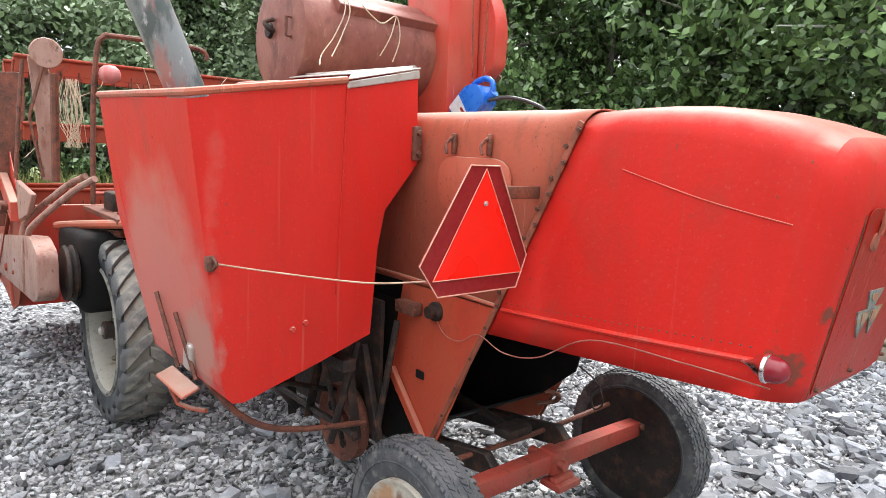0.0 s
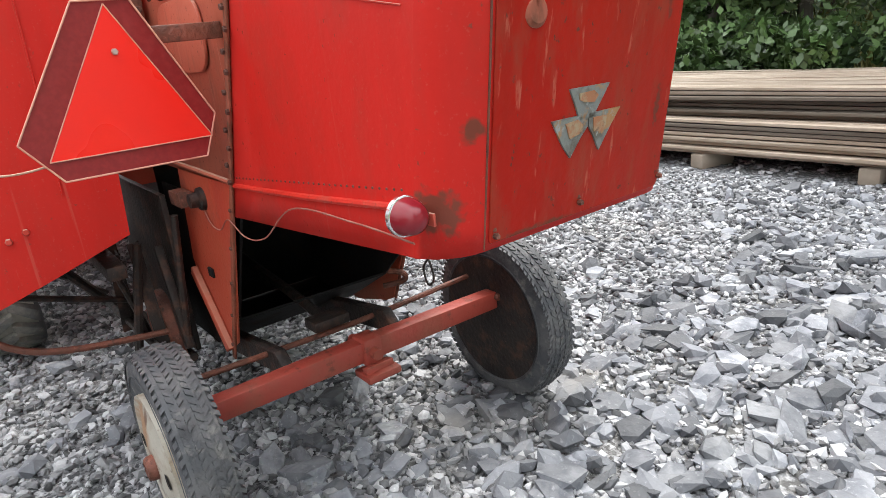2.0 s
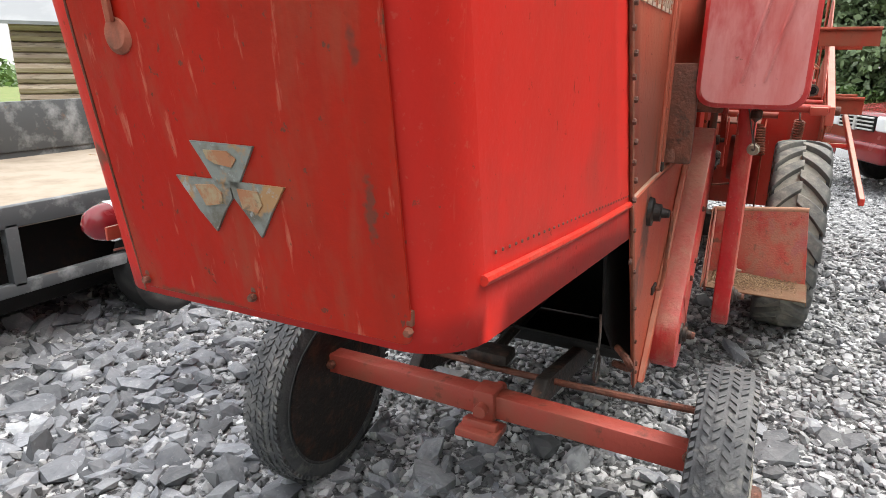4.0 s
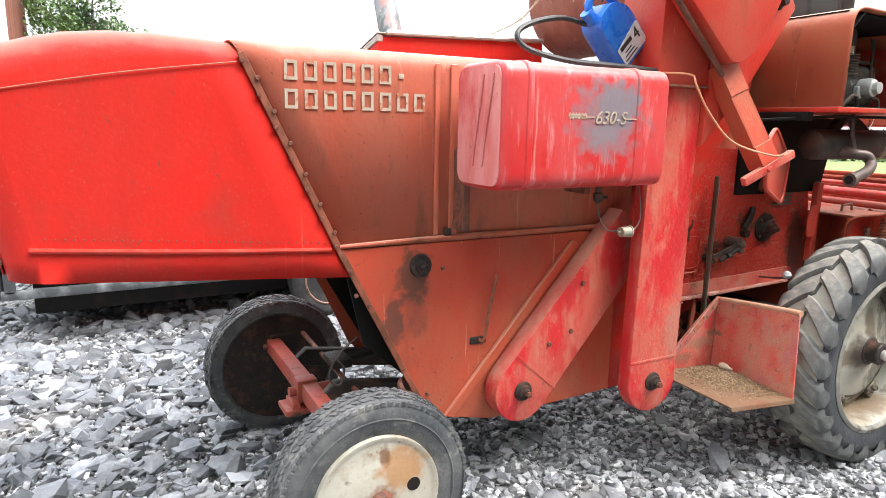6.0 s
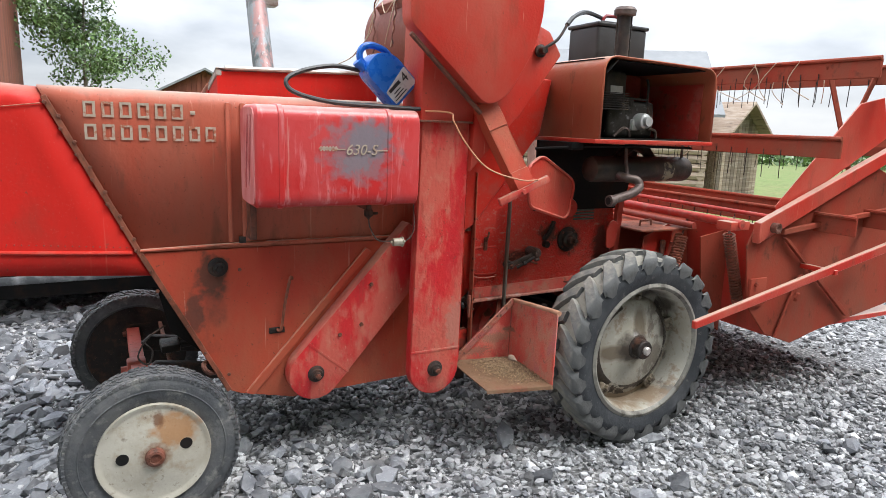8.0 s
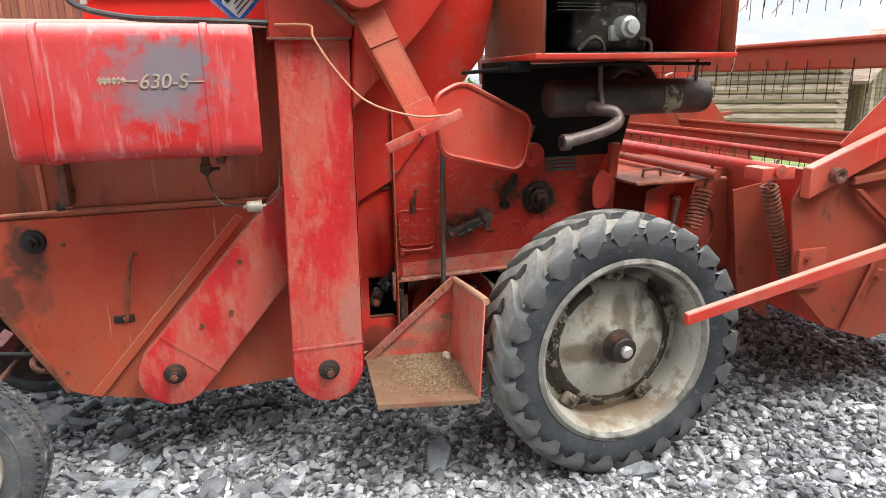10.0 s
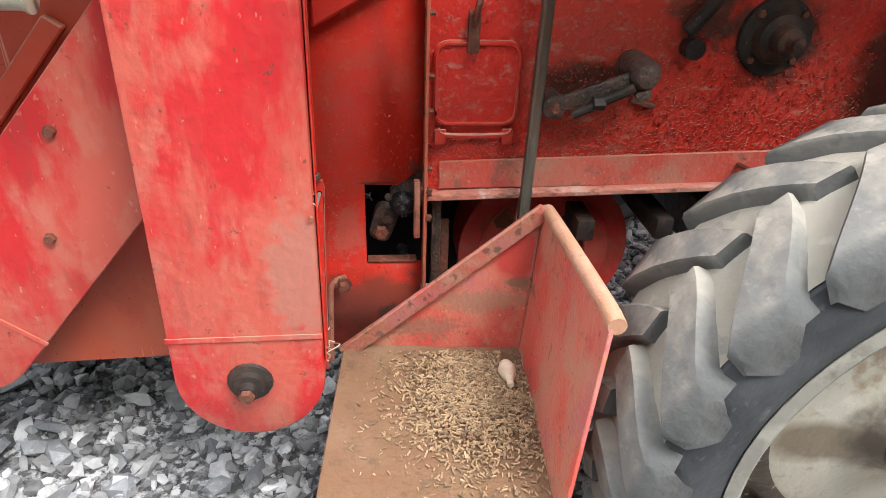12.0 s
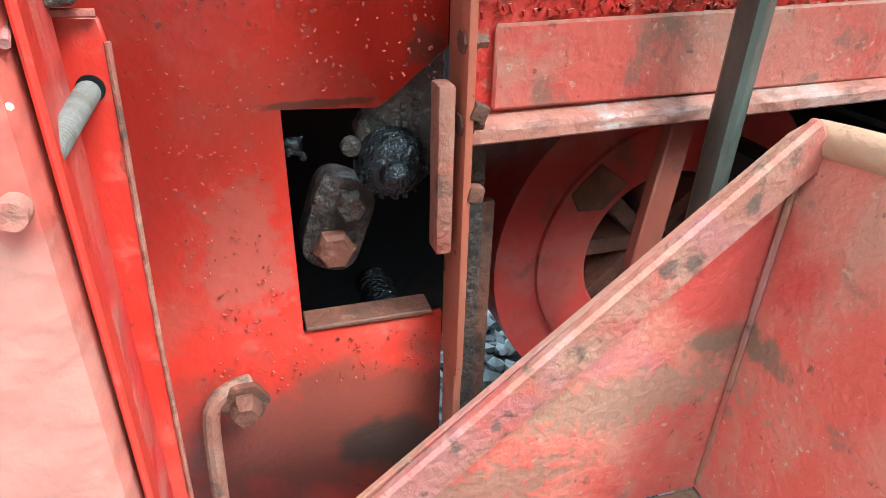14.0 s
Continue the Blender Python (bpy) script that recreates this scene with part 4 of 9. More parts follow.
    lamp = part("tail_lamp", bm, LENSRED, combine, "round dull red tail lamp on the hood")
    bm = N()
    lathe(bm, [(0.034, 0.0), (0.037, 0.002), (0.037, 0.010), (0.033, 0.014), (0.024, 0.03), (0.011, 0.045), (0.0005, 0.07)], (-0.928, 0.368, 1.166), "x", 24)
    part("lamp_rim", bm, CHROME, lamp, "dented chrome lamp rim")
    bm = N()
    box(bm, (-0.925, 0.332, 1.155), (0.07, 0.006, 0.024), None, 0.002)
    box(bm, (-0.915, 0.345, 1.15), (0.016, 0.03, 0.03), None, 0.004)
    part("lamp_bracket", bm, REDOLD, lamp)
    bm = N()
    tube(bm, [(-0.93, 0.36, 1.115), (-0.7, 0.345, 1.11), (-0.4, 0.346, 1.095), (-0.2, 0.35, 0.985), (-0.05, 0.352, 0.96), (0.08, 0.35, 0.99), (0.18, 0.348, 0.94), (0.28, 0.346, 0.95), (0.36, 0.346, 1.05)], 0.0022, 6, 10)
    part("lamp_cable", bm, CABLERED, lamp, "dull red lamp cable hanging along the side")
    return ob


hood = straw_hood()


def strap(y, dy):
    """The slanting riveted joint strip between hood and body."""
    a, b, c = Vector((-0.30, y, 1.745)), Vector((0.015, y, 1.09)), Vector((0.36, y, 0.42))
    bm = N()
    w = Vector((0.010, 0, 0.005))
    for p, q in ((a, b), (b, c)):
        prism(bm, [p - w, p + w, q + w, q - w], (0, dy, 0), 0.002)
    ob = part("joint_strap", bm, STRAPRUST, combine, "riveted rusty joint strip")
    ax = "y" if dy > 0 else "-y"
    bolts(ob, [(a.lerp(b, (k + 0.5) / 13).x - 0.008 + 0.02 * (k % 2), y + dy, a.lerp(b, (k + 0.5) / 13).z) for k in range(13)], ax, 0.0085, 0.008)
    bolts(ob, [(b.lerp(c, (k + 0.5) / 5).x, y + dy, b.lerp(c, (k + 0.5) / 5).z) for k in range(5)], ax, 0.0065, 0.006)


strap(YR, -0.008)
strap(YL, 0.008)


def body():
    # top cover with rounded shoulders
    bm = N()
    prof = rounded([(YL, 1.10), (YL, 1.787), (YR, 1.787), (YR, 1.10)], [0, 0.075, 0.075, 0], 6)
    nx = 12
    rows = []
    for i in range(nx + 1):
        t = i / nx
        rows.append([bm.verts.new((mixp(0.01 - 0.31 * (z - 1.1) / 0.64, 1.36, t), y, z)) for y, z in prof])
    for a, b in zip(rows, rows[1:]):
        for k in range(len(prof) - 1):
            bm.faces.new((a[k], b[k], b[k + 1], a[k + 1]))
    bmesh.ops.recalc_face_normals(bm, faces=bm.faces[:])
    up = part("upper_body", bm, RUSTPAINT, combine, "rust brown faded body sheet")
    md = up.modifiers.new("thickness", "SOLIDIFY")
    md.thickness, md.offset = 0.005, -1
    for y, o in ((YR, -1), (YL, 1)):
        bm = N()
        tube(bm, [(0.01, y + o * 0.004, 1.112), (0.5, y + o * 0.004, 1.122), (1.18, y + o * 0.004, 1.118)], 0.008, 8, 3)
        part("bead", bm, RUSTPAINT, up)
    for x0 in (0.385, 0.455):
        bm = N()
        box(bm, (x0, YR - 0.004, 1.44), (0.02 if x0 < 0.4 else 0.035, 0.012, 0.62), None, 0.005)
        part("stiffener", bm, RUSTPAINT, up)
    bm = N()
    box(bm, (0.435, YR - 0.006, 1.14), (0.03, 0.012, 0.03), None, 0.003)
    part("clip", bm, DARKIRON, up)
    # raised maker's lettering as plain blocks
    zz = ((1.70, [0, 1, 2, 3, 4, 5, 6.1]), (1.61, [0, 1, 2, 3, 4, 5, 6, 7]))
    for row, (z, cols) in enumerate(zz):
        for c in cols:
            bm = N()
            x = -0.145 + c * 0.0655
            if c > 6 and row == 0:
                box(bm, (x - 0.012, YR - 0.003, z - 0.002), (0.02, 0.004, 0.016), None, 0.001)
            else:
                for dx, dz, sx, sz in ((-0.0165, 0, 0.010, 0.062), (0.0165, 0, 0.010, 0.062), (0, 0.026, 0.024, 0.010), (0, -0.026, 0.024, 0.010)):
                    box(bm, (x + dx, YR - 0.003, z + dz), (sx, 0.004, sz), None, 0)
            part("letter_block", bm, LETTER, up, "pale worn lettering block")
    # right lower side sheet
    bm = N()
    side(bm, [(0.015, 1.105), (1.30, 1.105), (1.30, 0.35), (0.66, 0.335), (0.415, 0.395), (0.36, 0.42)], YR, 0.006, 0.001)
    low = part("lower_side_panel", bm, LOWPAINT, combine, "weathered orange red lower side sheet")
    bm = N()
    prism(bm, [(0.43, YR - 0.001, 0.40), (0.47, YR - 0.001, 0.385), (1.06, YR - 0.001, 1.05), (1.03, YR - 0.001, 1.07)], (0, -0.02, 0), 0.003)
    part("brace", bm, LOWPAINT, low)
    bm = N()
    lathe(bm, [(0.045, 0), (0.042, -0.012), (0.028, -0.016), (0.026, -0.035), (0.016, -0.038), (0.012, -0.06), (0.0005, -0.06)], (0.325, YR, 1.018), "y", 20)
    part("bearing", bm, DARKIRON, low, "dark oily shaft bearing")
    bm = N()
    tube(bm, [(0.66, YR - 0.008, 0.94), (0.645, YR - 0.03, 0.945), (0.62, YR - 0.03, 0.83), (0.60, YR - 0.025, 0.70), (0.585, YR - 0.008, 0.695)], 0.007, 8)
    part("lever_rod", bm, STRAPRUST, low)
    bm = N()
    box(bm, (0.585, YR - 0.003, 0.69), (0.075, 0.01, 0.03), None, 0.012, 3)
    part("slot_plate", bm, DARKIRON, low)
    bolts(low, [(x, YR, z) for x, z in ((0.07, 0.93), (0.42, 1.0), (0.74, 0.72), (0.36, 0.5))], "-y", 0.009, 0.008, "bolt")
    # left lower side sheet
    bm = N()
    side(bm, [(0.015, 1.105), (0.55, 1.105), (0.62, 0.75), (0.58, 0.62), (0.34, 0.47), (0.29, 0.50)], YL, -0.006, 0.001)
    lo = part("lower_side_panel", bm, LOWPAINT, combine, "weathered orange red lower side sheet")
    bm = N()
    prism(bm, [(0.33, YL + 0.002, 0.47), (0.36, YL + 0.002, 0.45), (0.60, YL + 0.002, 0.70), (0.58, YL + 0.002, 0.73)], (0, 0.025, 0), 0.003)
    part("brace", bm, LOWPAINT, lo)
    bm = N()
    lathe(bm, [(0.04, 0), (0.038, 0.014), (0.026, 0.02), (0.024, 0.045), (0.0005, 0.045)], (0.33, YL, 1.02), "y", 20)
    part("bearing", bm, DARKIRON, lo, "dark oily shaft bearing")
    bm = N()
    box(bm, (0.41, YL + 0.004, 0.74), (0.05, 0.01, 0.035), None, 0.008, 3)
    part("slot_plate", bm, BLACK, lo)
    bm = N()
    box(bm, (0.47, YL + 0.03, 1.01), (0.12, 0.05, 0.05), None, 0.004)
    part("tank_support", bm, RUST, lo)
    # inspection hatch with two latches on the left
    bm = N()
    prism(bm, [(x, YL + 0.002, z) for x, z in rounded([(-0.03, 1.42), (0.35, 1.42), (0.35, 1.62), (-0.03, 1.62)], 0.09, 6)], (0, 0.012, 0), 0.005, 2)
    hatch = part("inspection_hatch", bm, RUSTPAINT, combine, "rusty rounded inspection hatch")
    for x in (0.08, 0.265):
        bm = N()
        box(bm, (x, YL + 0.012, 1.665), (0.02, 0.016, 0.075), None, 0.005)
        tube(bm, [(x, YL + 0.02, 1.69), (x + 0.012, YL + 0.04, 1.66), (x, YL + 0.045, 1.63)], 0.006, 6)
        part("latch", bm, RUST, hatch)
    # bulkhead and straw walker, black for the dark inside under the hood
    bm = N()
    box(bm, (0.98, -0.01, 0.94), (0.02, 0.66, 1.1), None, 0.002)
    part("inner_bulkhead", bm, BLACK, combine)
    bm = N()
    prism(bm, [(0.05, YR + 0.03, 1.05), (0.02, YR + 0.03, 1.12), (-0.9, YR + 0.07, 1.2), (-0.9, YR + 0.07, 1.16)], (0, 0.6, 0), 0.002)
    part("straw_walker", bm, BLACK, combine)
    # unseen pan added to cut the light that reaches the stones below
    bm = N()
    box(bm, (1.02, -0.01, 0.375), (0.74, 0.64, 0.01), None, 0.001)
    part("belly_shade_pan", bm, BLACK, combine)
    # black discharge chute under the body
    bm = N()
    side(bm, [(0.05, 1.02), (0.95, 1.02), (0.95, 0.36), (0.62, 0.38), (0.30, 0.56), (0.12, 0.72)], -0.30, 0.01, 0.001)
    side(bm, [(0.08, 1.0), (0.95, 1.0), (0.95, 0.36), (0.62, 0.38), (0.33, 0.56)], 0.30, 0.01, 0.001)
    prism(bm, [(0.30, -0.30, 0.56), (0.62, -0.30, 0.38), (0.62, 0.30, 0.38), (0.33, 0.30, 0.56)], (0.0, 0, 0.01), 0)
    part("discharge_chute", bm, BLACK, combine, "black discharge chute below the body")


body()


def cover(name, foot, top, half, y0, y1, m, label, lip=True):
    """A chain case with a round foot: foot and top are (x, z)."""
    a, b = Vector(foot), Vector(top)
    d = (b - a).normalized()
    n = Vector((-d.y, d.x))
    ang = math.atan2(d.y, d.x)
    pts = [tuple(a + half * Vector((math.cos(t), math.sin(t)))) for t in [ang + math.pi / 2 + math.pi * k / 14 for k in range(15)]]
    pts += [tuple(b - n * half * 0.93), tuple(b + n * half * 0.93)]
    bm = N()
    side(bm, pts, y0, y1 - y0, 0.008, 2)
    ob = part(name, bm, m, combine, label)
    bm = N()
    lathe(bm, [(0.042, 0.0), (0.04, -0.006), (0.03, -0.01), (0.028, -0.022), (0.018, -0.024), (0.016, -0.04), (0.0005, -0.04)], (a.x, y0, a.y), "y", 18)
    part("shaft_end", bm, DARKIRON, ob, "dark greasy shaft end")
    bm = N()
    lathe(bm, [(0.0005, -0.052), (0.012, -0.051), (0.014, -0.046), (0.014, -0.040)], (a.x, y0, a.y), "y", 6)
    part("nut", bm, RUST, ob)
    if lip:
        bm = N()
        prism(bm, [(p[0], y0 - 0.001, p[1]) for p in (a + d * half * 0.75 + n * half * 1.0, a + d * half * 0.78 - n * half * 1.0, a + d * half * 0.70 - n * half * 1.0, a + d * half * 0.67 + n * half * 1.0)], (0, -0.002, 0), 0.0005)
        part("seam", bm, COVERPAINT, ob)
    return ob


ca = cover("chain_cover", (0.750, 0.476), (1.32, 1.12), 0.132, -0.455, -0.365, COVERPAINT, "worn red slanting chain cover with round foot")
bolts(ca, [(x, -0.455, z) for x, z in ((0.87, 0.66), (0.98, 0.70), (1.03, 0.90))], "-y", 0.011, 0.01, "bolt")
cb = cover("chain_cover", (1.325, 0.468), (1.346, 1.70), 0.136, -0.597, -0.53, COVERPAINT, "scratched red upright chain cover with round foot")
# leaning side of the upright cover with its turned-out flange, threaded stud and eye nut
bm = N()
prism(bm, [(1.4635, -0.590, 0.50), (1.4535, -0.530, 0.50), (1.4690, -0.530, 1.66), (1.4755, -0.590, 1.66)], (0.0025, 0.0004, 0), 0.0008)
part("cover_flank", bm, WINPAINT, cb, "deep red folded side of the cover")
bm = N()
prism(bm, [(1.4530, -0.5285, 0.43), (1.4615, -0.5285, 0.43), (1.4705, -0.5285, 0.71), (1.4765, -0.5285, 0.829), (1.4755, -0.5285, 0.837), (1.4590, -0.5285, 0.838)], (0, 0.003, 0), 0.0008)
prism(bm, [(1.4570, -0.527, 0.845), (1.4665, -0.527, 0.845), (1.4760, -0.527, 1.66), (1.4680, -0.527, 1.66)], (0, 0.003, 0), 0.0008)
br = part("cover_flange", bm, WINPAINT, cb, "red turned-out flange of the cover")
bm = N()
tube(bm, [(1.4622, -0.5285, 0.43), (1.4710, -0.5285, 0.71), (1.4768, -0.5285, 0.829)], 0.0012, 8, 1)
part("dusty_edge", bm, RIMPAINT, br, "dust lying along the edge")
bm = N()
tube(bm, [(1.4655, -0.593, 0.842), (1.4625, -0.575, 0.846), (1.4595, -0.534, 0.8395), (1.4755, -0.5305, 0.8385)], 0.0014, 8, 1)
part("top_lip", bm, RIMPAINT, br, "dusty bead along the top of the flange")
bm = N()
prism(bm, [(1.4600, -0.545, 0.842), (1.4720, -0.540, 0.842), (1.4720, -0.528, 0.842), (1.4600, -0.528, 0.842)], (0.0005, 0, 0.010), 0.001)
part("dark_clip", bm, GRIME, br)
bm = N()
s0, s1 = Vector((1.4680, -0.5290, 0.8135)), Vector((1.4640, -0.5790, 0.8095))
tube(bm, [s0, s1], 0.0037, 14, 1)
for k in range(26):
    lathe(bm, [(0.0036, -0.0007), (0.0041, 0), (0.0036, 0.0007)], s0.lerp(s1, k / 25), "y", 14)
part("threaded_stud", bm, STUDIRON, cb, "dull grey threaded stud")
bm = N()
lathe(bm, [(0.0046, -0.0006), (0.0046, 0.0006), (0.0005, 0.0006)], (1.4686, -0.5292, 0.8142), "y", 18)
part("stud_hole", bm, BLACK, cb)
bm = N()
tube(bm, [(1.4640, -0.598, 0.829), (1.4690, -0.614, 0.833)], 0.0008, 6, 1)
part("wire_stub", bm, TWINE, cb)
bm = N()
lathe(bm, [(0.0018, -0.007), (0.0040, -0.007), (0.0044, -0.004), (0.0040, 0.0)], (1.4585, -0.597, 0.803), "y", 14)
part("eye_nut", bm, RIMPAINT, cb, "dusty pink eye nut")
# ragged twine and chaff at the foot
bm = N()
rt = random.Random(9)
for k in range(10):
    p = Vector((1.465, -0.52 + rt.uniform(-0.03, 0.03), 0.47))
    tube(bm, [p, p + Vector((rt.uniform(-0.03, 0.03), rt.uniform(-0.04, 0.02), rt.uniform(0.01, 0.05))), p + Vector((rt.uniform(-0.05, 0.05), rt.uniform(-0.05, 0.02), rt.uniform(-0.03, 0.08)))], 0.0012, 4, 3)
part("tangled_twine", bm, TWINE, cb)
# ---- front side plates, seen at close range ----


def front_plates():
    bm = N()
    y = -0.34
    # narrow plate with the window left open, its upper corner cut off slantwise
    xs, zs = (1.29, 1.541, 1.6575), (0.34, 0.560, 0.7445, 1.40)
    grid = [[bm.verts.new((x, y + 0.006, z)) for z in zs] for x in xs]
    for p, q in ((0, 0), (0, 1), (0, 2), (1, 0)):
        bm.faces.new((grid[p][q], grid[p + 1][q], grid[p + 1][q + 1], grid[p][q + 1]))
    cut = [bm.verts.new((x, y + 0.006, z)) for x, z in ((1.606, 0.7415), (1.614, 0.7460), (1.6575, 0.7810))]
    bm.faces.new([grid[1][2]] + cut + [grid[2][3], grid[1][3]])
    win = part("narrow_side_plate", bm, WINPAINT, combine, "red side plate with a square window")
    md = win.modifiers.new("thickness", "SOLIDIFY")
    md.thickness, md.offset = 0.006, 1
    bm = N()
    prism(bm, [(1.543, y - 0.003, 0.5625), (1.648, y - 0.003, 0.5605), (1.648, y - 0.003, 0.5655), (1.543, y - 0.003, 0.5665)], (0, 0.026, 0), 0.001)
    part("window_lip", bm, RUST, win)
    bm = N()
    box(bm, (1.53, y - 0.005, 1.13), (0.24, 0.01, 0.018), None, 0.003)
    part("stiffener", bm, RUST, win)
    # upright flange
    bm = N()
    box(bm, (1.661, y - 0.020, 0.98), (0.006, 0.04, 0.92), None, 0.001)
    box(bm, (1.662, y - 0.019, 0.55), (0.007, 0.03, 0.46), None, 0.001)
    fl = part("upright_flange", bm, RUSTPAINT, combine, "rusty upright flange")
    bm = N()
    box(bm, (1.645, y - 0.030, 0.702), (0.012, 0.020, 0.125), None, 0.002)
    part("flange_clip", bm, RIMPAINT, fl, "dusty red clip bar")
    bm = N()
    box(bm, (1.668, y - 0.036, 0.745), (0.012, 0.012, 0.012), Matrix.Rotation(0.4, 4, "Y"), 0.002)
    part("flange_nut", bm, RUST, fl)
    bm = N()
    box(bm, (1.668, y - 0.036, 0.685), (0.012, 0.012, 0.012), Matrix.Rotation(0.2, 4, "Y"), 0.002)
    part("flange_nut", bm, RUST, fl)
    for z in (0.735, 0.79, 0.905, 0.97, 1.08, 1.19):
        bm = N()
        lathe(bm, [(0.008, 0), (0.008, 0.01), (0.005, 0.011), (0.005, 0.018), (0.0005, 0.018)], (1.656, y - 0.03, z), "x", 6)
        part("nut", bm, RUST, fl)
    # broad red plate ahead of the flange
    bm = N()
    side(bm, [(1.66, 0.725), (2.62, 0.745), (2.70, 1.05), (2.62, 1.42), (1.66, 1.46)], y, 0.006, 0.001)
    big = part("broad_side_plate", bm, CHAFF, combine, "dusty red side plate covered in chaff")
    bm = N()
    prism(bm, [(1.69, y - 0.001, 0.795), (2.55, y - 0.001, 0.815), (2.55, y - 0.001, 0.74), (1.69, y - 0.001, 0.735)], (0, -0.006, 0), 0.002)
    part("doubler_strip", bm, WINGPAINT, big, "dusty red doubler strip")
    bm = N()
    prism(bm, [(1.655, y - 0.02, 0.712), (2.55, y - 0.02, 0.73), (2.55, y + 0.03, 0.742), (1.655, y + 0.03, 0.724)], (0, 0, 0.014), 0.003)
    part("bottom_rail", bm, RAILPAINT, big, "scraped bottom rail")
    # little hatch with two straps
    bm = N()
    prism(bm, [(x, y - 0.001, z) for x, z in rounded([(1.674, 0.868), (1.84, 0.868), (1.84, 1.03), (1.674, 1.03)], 0.03, 5)], (0, -0.008, 0), 0.004, 2)
    ht = part("small_hatch", bm, CHAFF, combine, "small dusty red hatch with a latch")
    bm = N()
    rim = [(x, y - 0.010, z) for x, z in rounded([(1.680, 0.874), (1.834, 0.874), (1.834, 1.024), (1.680, 1.024)], 0.026, 5)]
    tube(bm, rim + rim[:2], 0.0035, 6, 1)
    part("hatch_rim", bm, WINPAINT, ht)
    bm = N()
    tube(bm, [(1.685, y - 0.01, 0.862), (1.70, y - 0.012, 0.852), (1.76, y - 0.012, 0.85), (1.815, y - 0.012, 0.852), (1.83, y - 0.01, 0.862)], 0.005, 6)
    box(bm, (1.69, y - 0.01, 0.848), (0.022, 0.008, 0.03), None, 0.003)
    box(bm, (1.822, y - 0.01, 0.848), (0.022, 0.008, 0.03), None, 0.003)
    part("hinge", bm, REDOLD, ht)
    bm = N()
    box(bm, (1.745, y - 0.014, 1.045), (0.022, 0.014, 0.075), None, 0.004)
    tube(bm, [(1.745, y - 0.02, 1.06), (1.748, y - 0.034, 1.09), (1.755, y - 0.03, 1.115)], 0.006, 6)
    part("latch", bm, RUST, ht)
    # short crank arm: flat link with an eye at each end, a rod and a pinch bolt
    a, b = Vector((1.897, y - 0.045, 0.919)), Vector((2.052, y - 0.075, 0.985))
    d = (b - a).normalized()
    rot = d.to_track_quat("X", "Z").to_matrix().to_4x4()
    bm = N()
    box(bm, a.lerp(b, 0.45), (0.15, 0.012, 0.030), rot, 0.004, 2)
    lathe(bm, [(0.012, -0.012), (0.022, -0.010), (0.024, 0.0), (0.024, 0.045)], a, "y", 18)
    arm = part("crank_arm", bm, GRIME, combine, "rusty crank arm caked with grease and dust")
    bm = N()
    lathe(bm, [(0.010, -0.020), (0.020, -0.018), (0.026, -0.008), (0.030, 0.0), (0.030, 0.075)], b, "y", 20)
    box(bm, b + Vector((0.0, -0.006, -0.034)), (0.028, 0.026, 0.018), rot, 0.004)
    part("clamp_eye", bm, GRIME, arm)
    bm = N()
    tube(bm, [a + Vector((0.035, -0.016, -0.012)), b + Vector((-0.02, -0.012, -0.020))], 0.009, 10, 1)
    lathe(bm, [(0.013, 0), (0.013, 0.022)], a.lerp(b, 0.42) + Vector((0, -0.016, -0.014)), "x", 6)
    part("tie_rod", bm, DARKIRON, arm)
    bm = N()
    bolt_head(bm, a + Vector((0, -0.012, 0)), "-y", 0.011, 0.012)
    part("nut", bm, RUST, arm)
    bm = N()
    side(bm, [(2.06, 0.915), (2.11, 0.90), (2.115, 0.91), (2.065, 0.925)], y - 0.001, -0.012, 0.002)
    part("catch", bm, RUST, big)
    # shaft with round bearing flange
    bm = N()
    lathe(bm, [(0.074, 0), (0.072, -0.008), (0.05, -0.012), (0.045, -0.03), (0.03, -0.034), (0.026, -0.06), (0.014, -0.062), (0.012, -0.085), (0.0005, -0.086)], (2.325, y, 1.04), "y", 28)
    sh = part("shaft_flange", bm, DARKIRON, combine, "oily round bearing flange with shaft")
    bolts(sh, [(2.325 + 0.06 * math.cos(t), y - 0.008, 1.04 + 0.06 * math.sin(t)) for t in [math.pi / 4 + k * math.pi / 2 for k in range(4)]], "-y", 0.008, 0.008, "bolt")
    bm = N()
    lathe(bm, [(0.02, 0), (0.02, -0.03), (0.0005, -0.032)], (2.16, y, 1.02), "y", 10)
    tube(bm, [(2.14, y - 0.02, 1.05), (2.18, y - 0.02, 1.10), (2.21, y - 0.01, 1.15)], 0.014, 8)
    part("small_lever", bm, DARKIRON, combine)
    bm = N()
    lathe(bm, [(0.05, 0), (0.054, -0.01), (0.04, -0.016), (0.054, -0.022), (0.05, -0.03), (0.018, -0.03), (0.016, -0.045), (0.0005, -0.045)], (2.26, y - 0.06, 1.24), "y", 24)
    part("idler_pulley", bm, REDOLD, combine, "small red idler pulley")
    bm = N()
    box(bm, (2.25, y - 0.03, 1.30), (0.04, 0.03, 0.14), Matrix.Rotation(radians(18), 4, "Y"), 0.006)
    part("idler_arm", bm, RUST, combine)
    # louvre plate
    bm = N()
    for k in range(7):
        box(bm, (2.43, y - 0.01, 1.16 + 0.018 * k), (0.15, 0.012, 0.01), None, 0.002)
    part("louvre_plate", bm, COPPER, combine, "greenish louvred sheet")
    # loose chips stuck on the plate
    chips = []
    for _ in range(4200):
        x, z = rnd.uniform(1.67, 2.55), 0.80 + abs(rnd.gauss(0, 0.11))
        if z > 1.2 or (x < 1.86 and 0.84 < z < 1.06):
            continue
        s = rnd.uniform(0.0009, 0.0030)
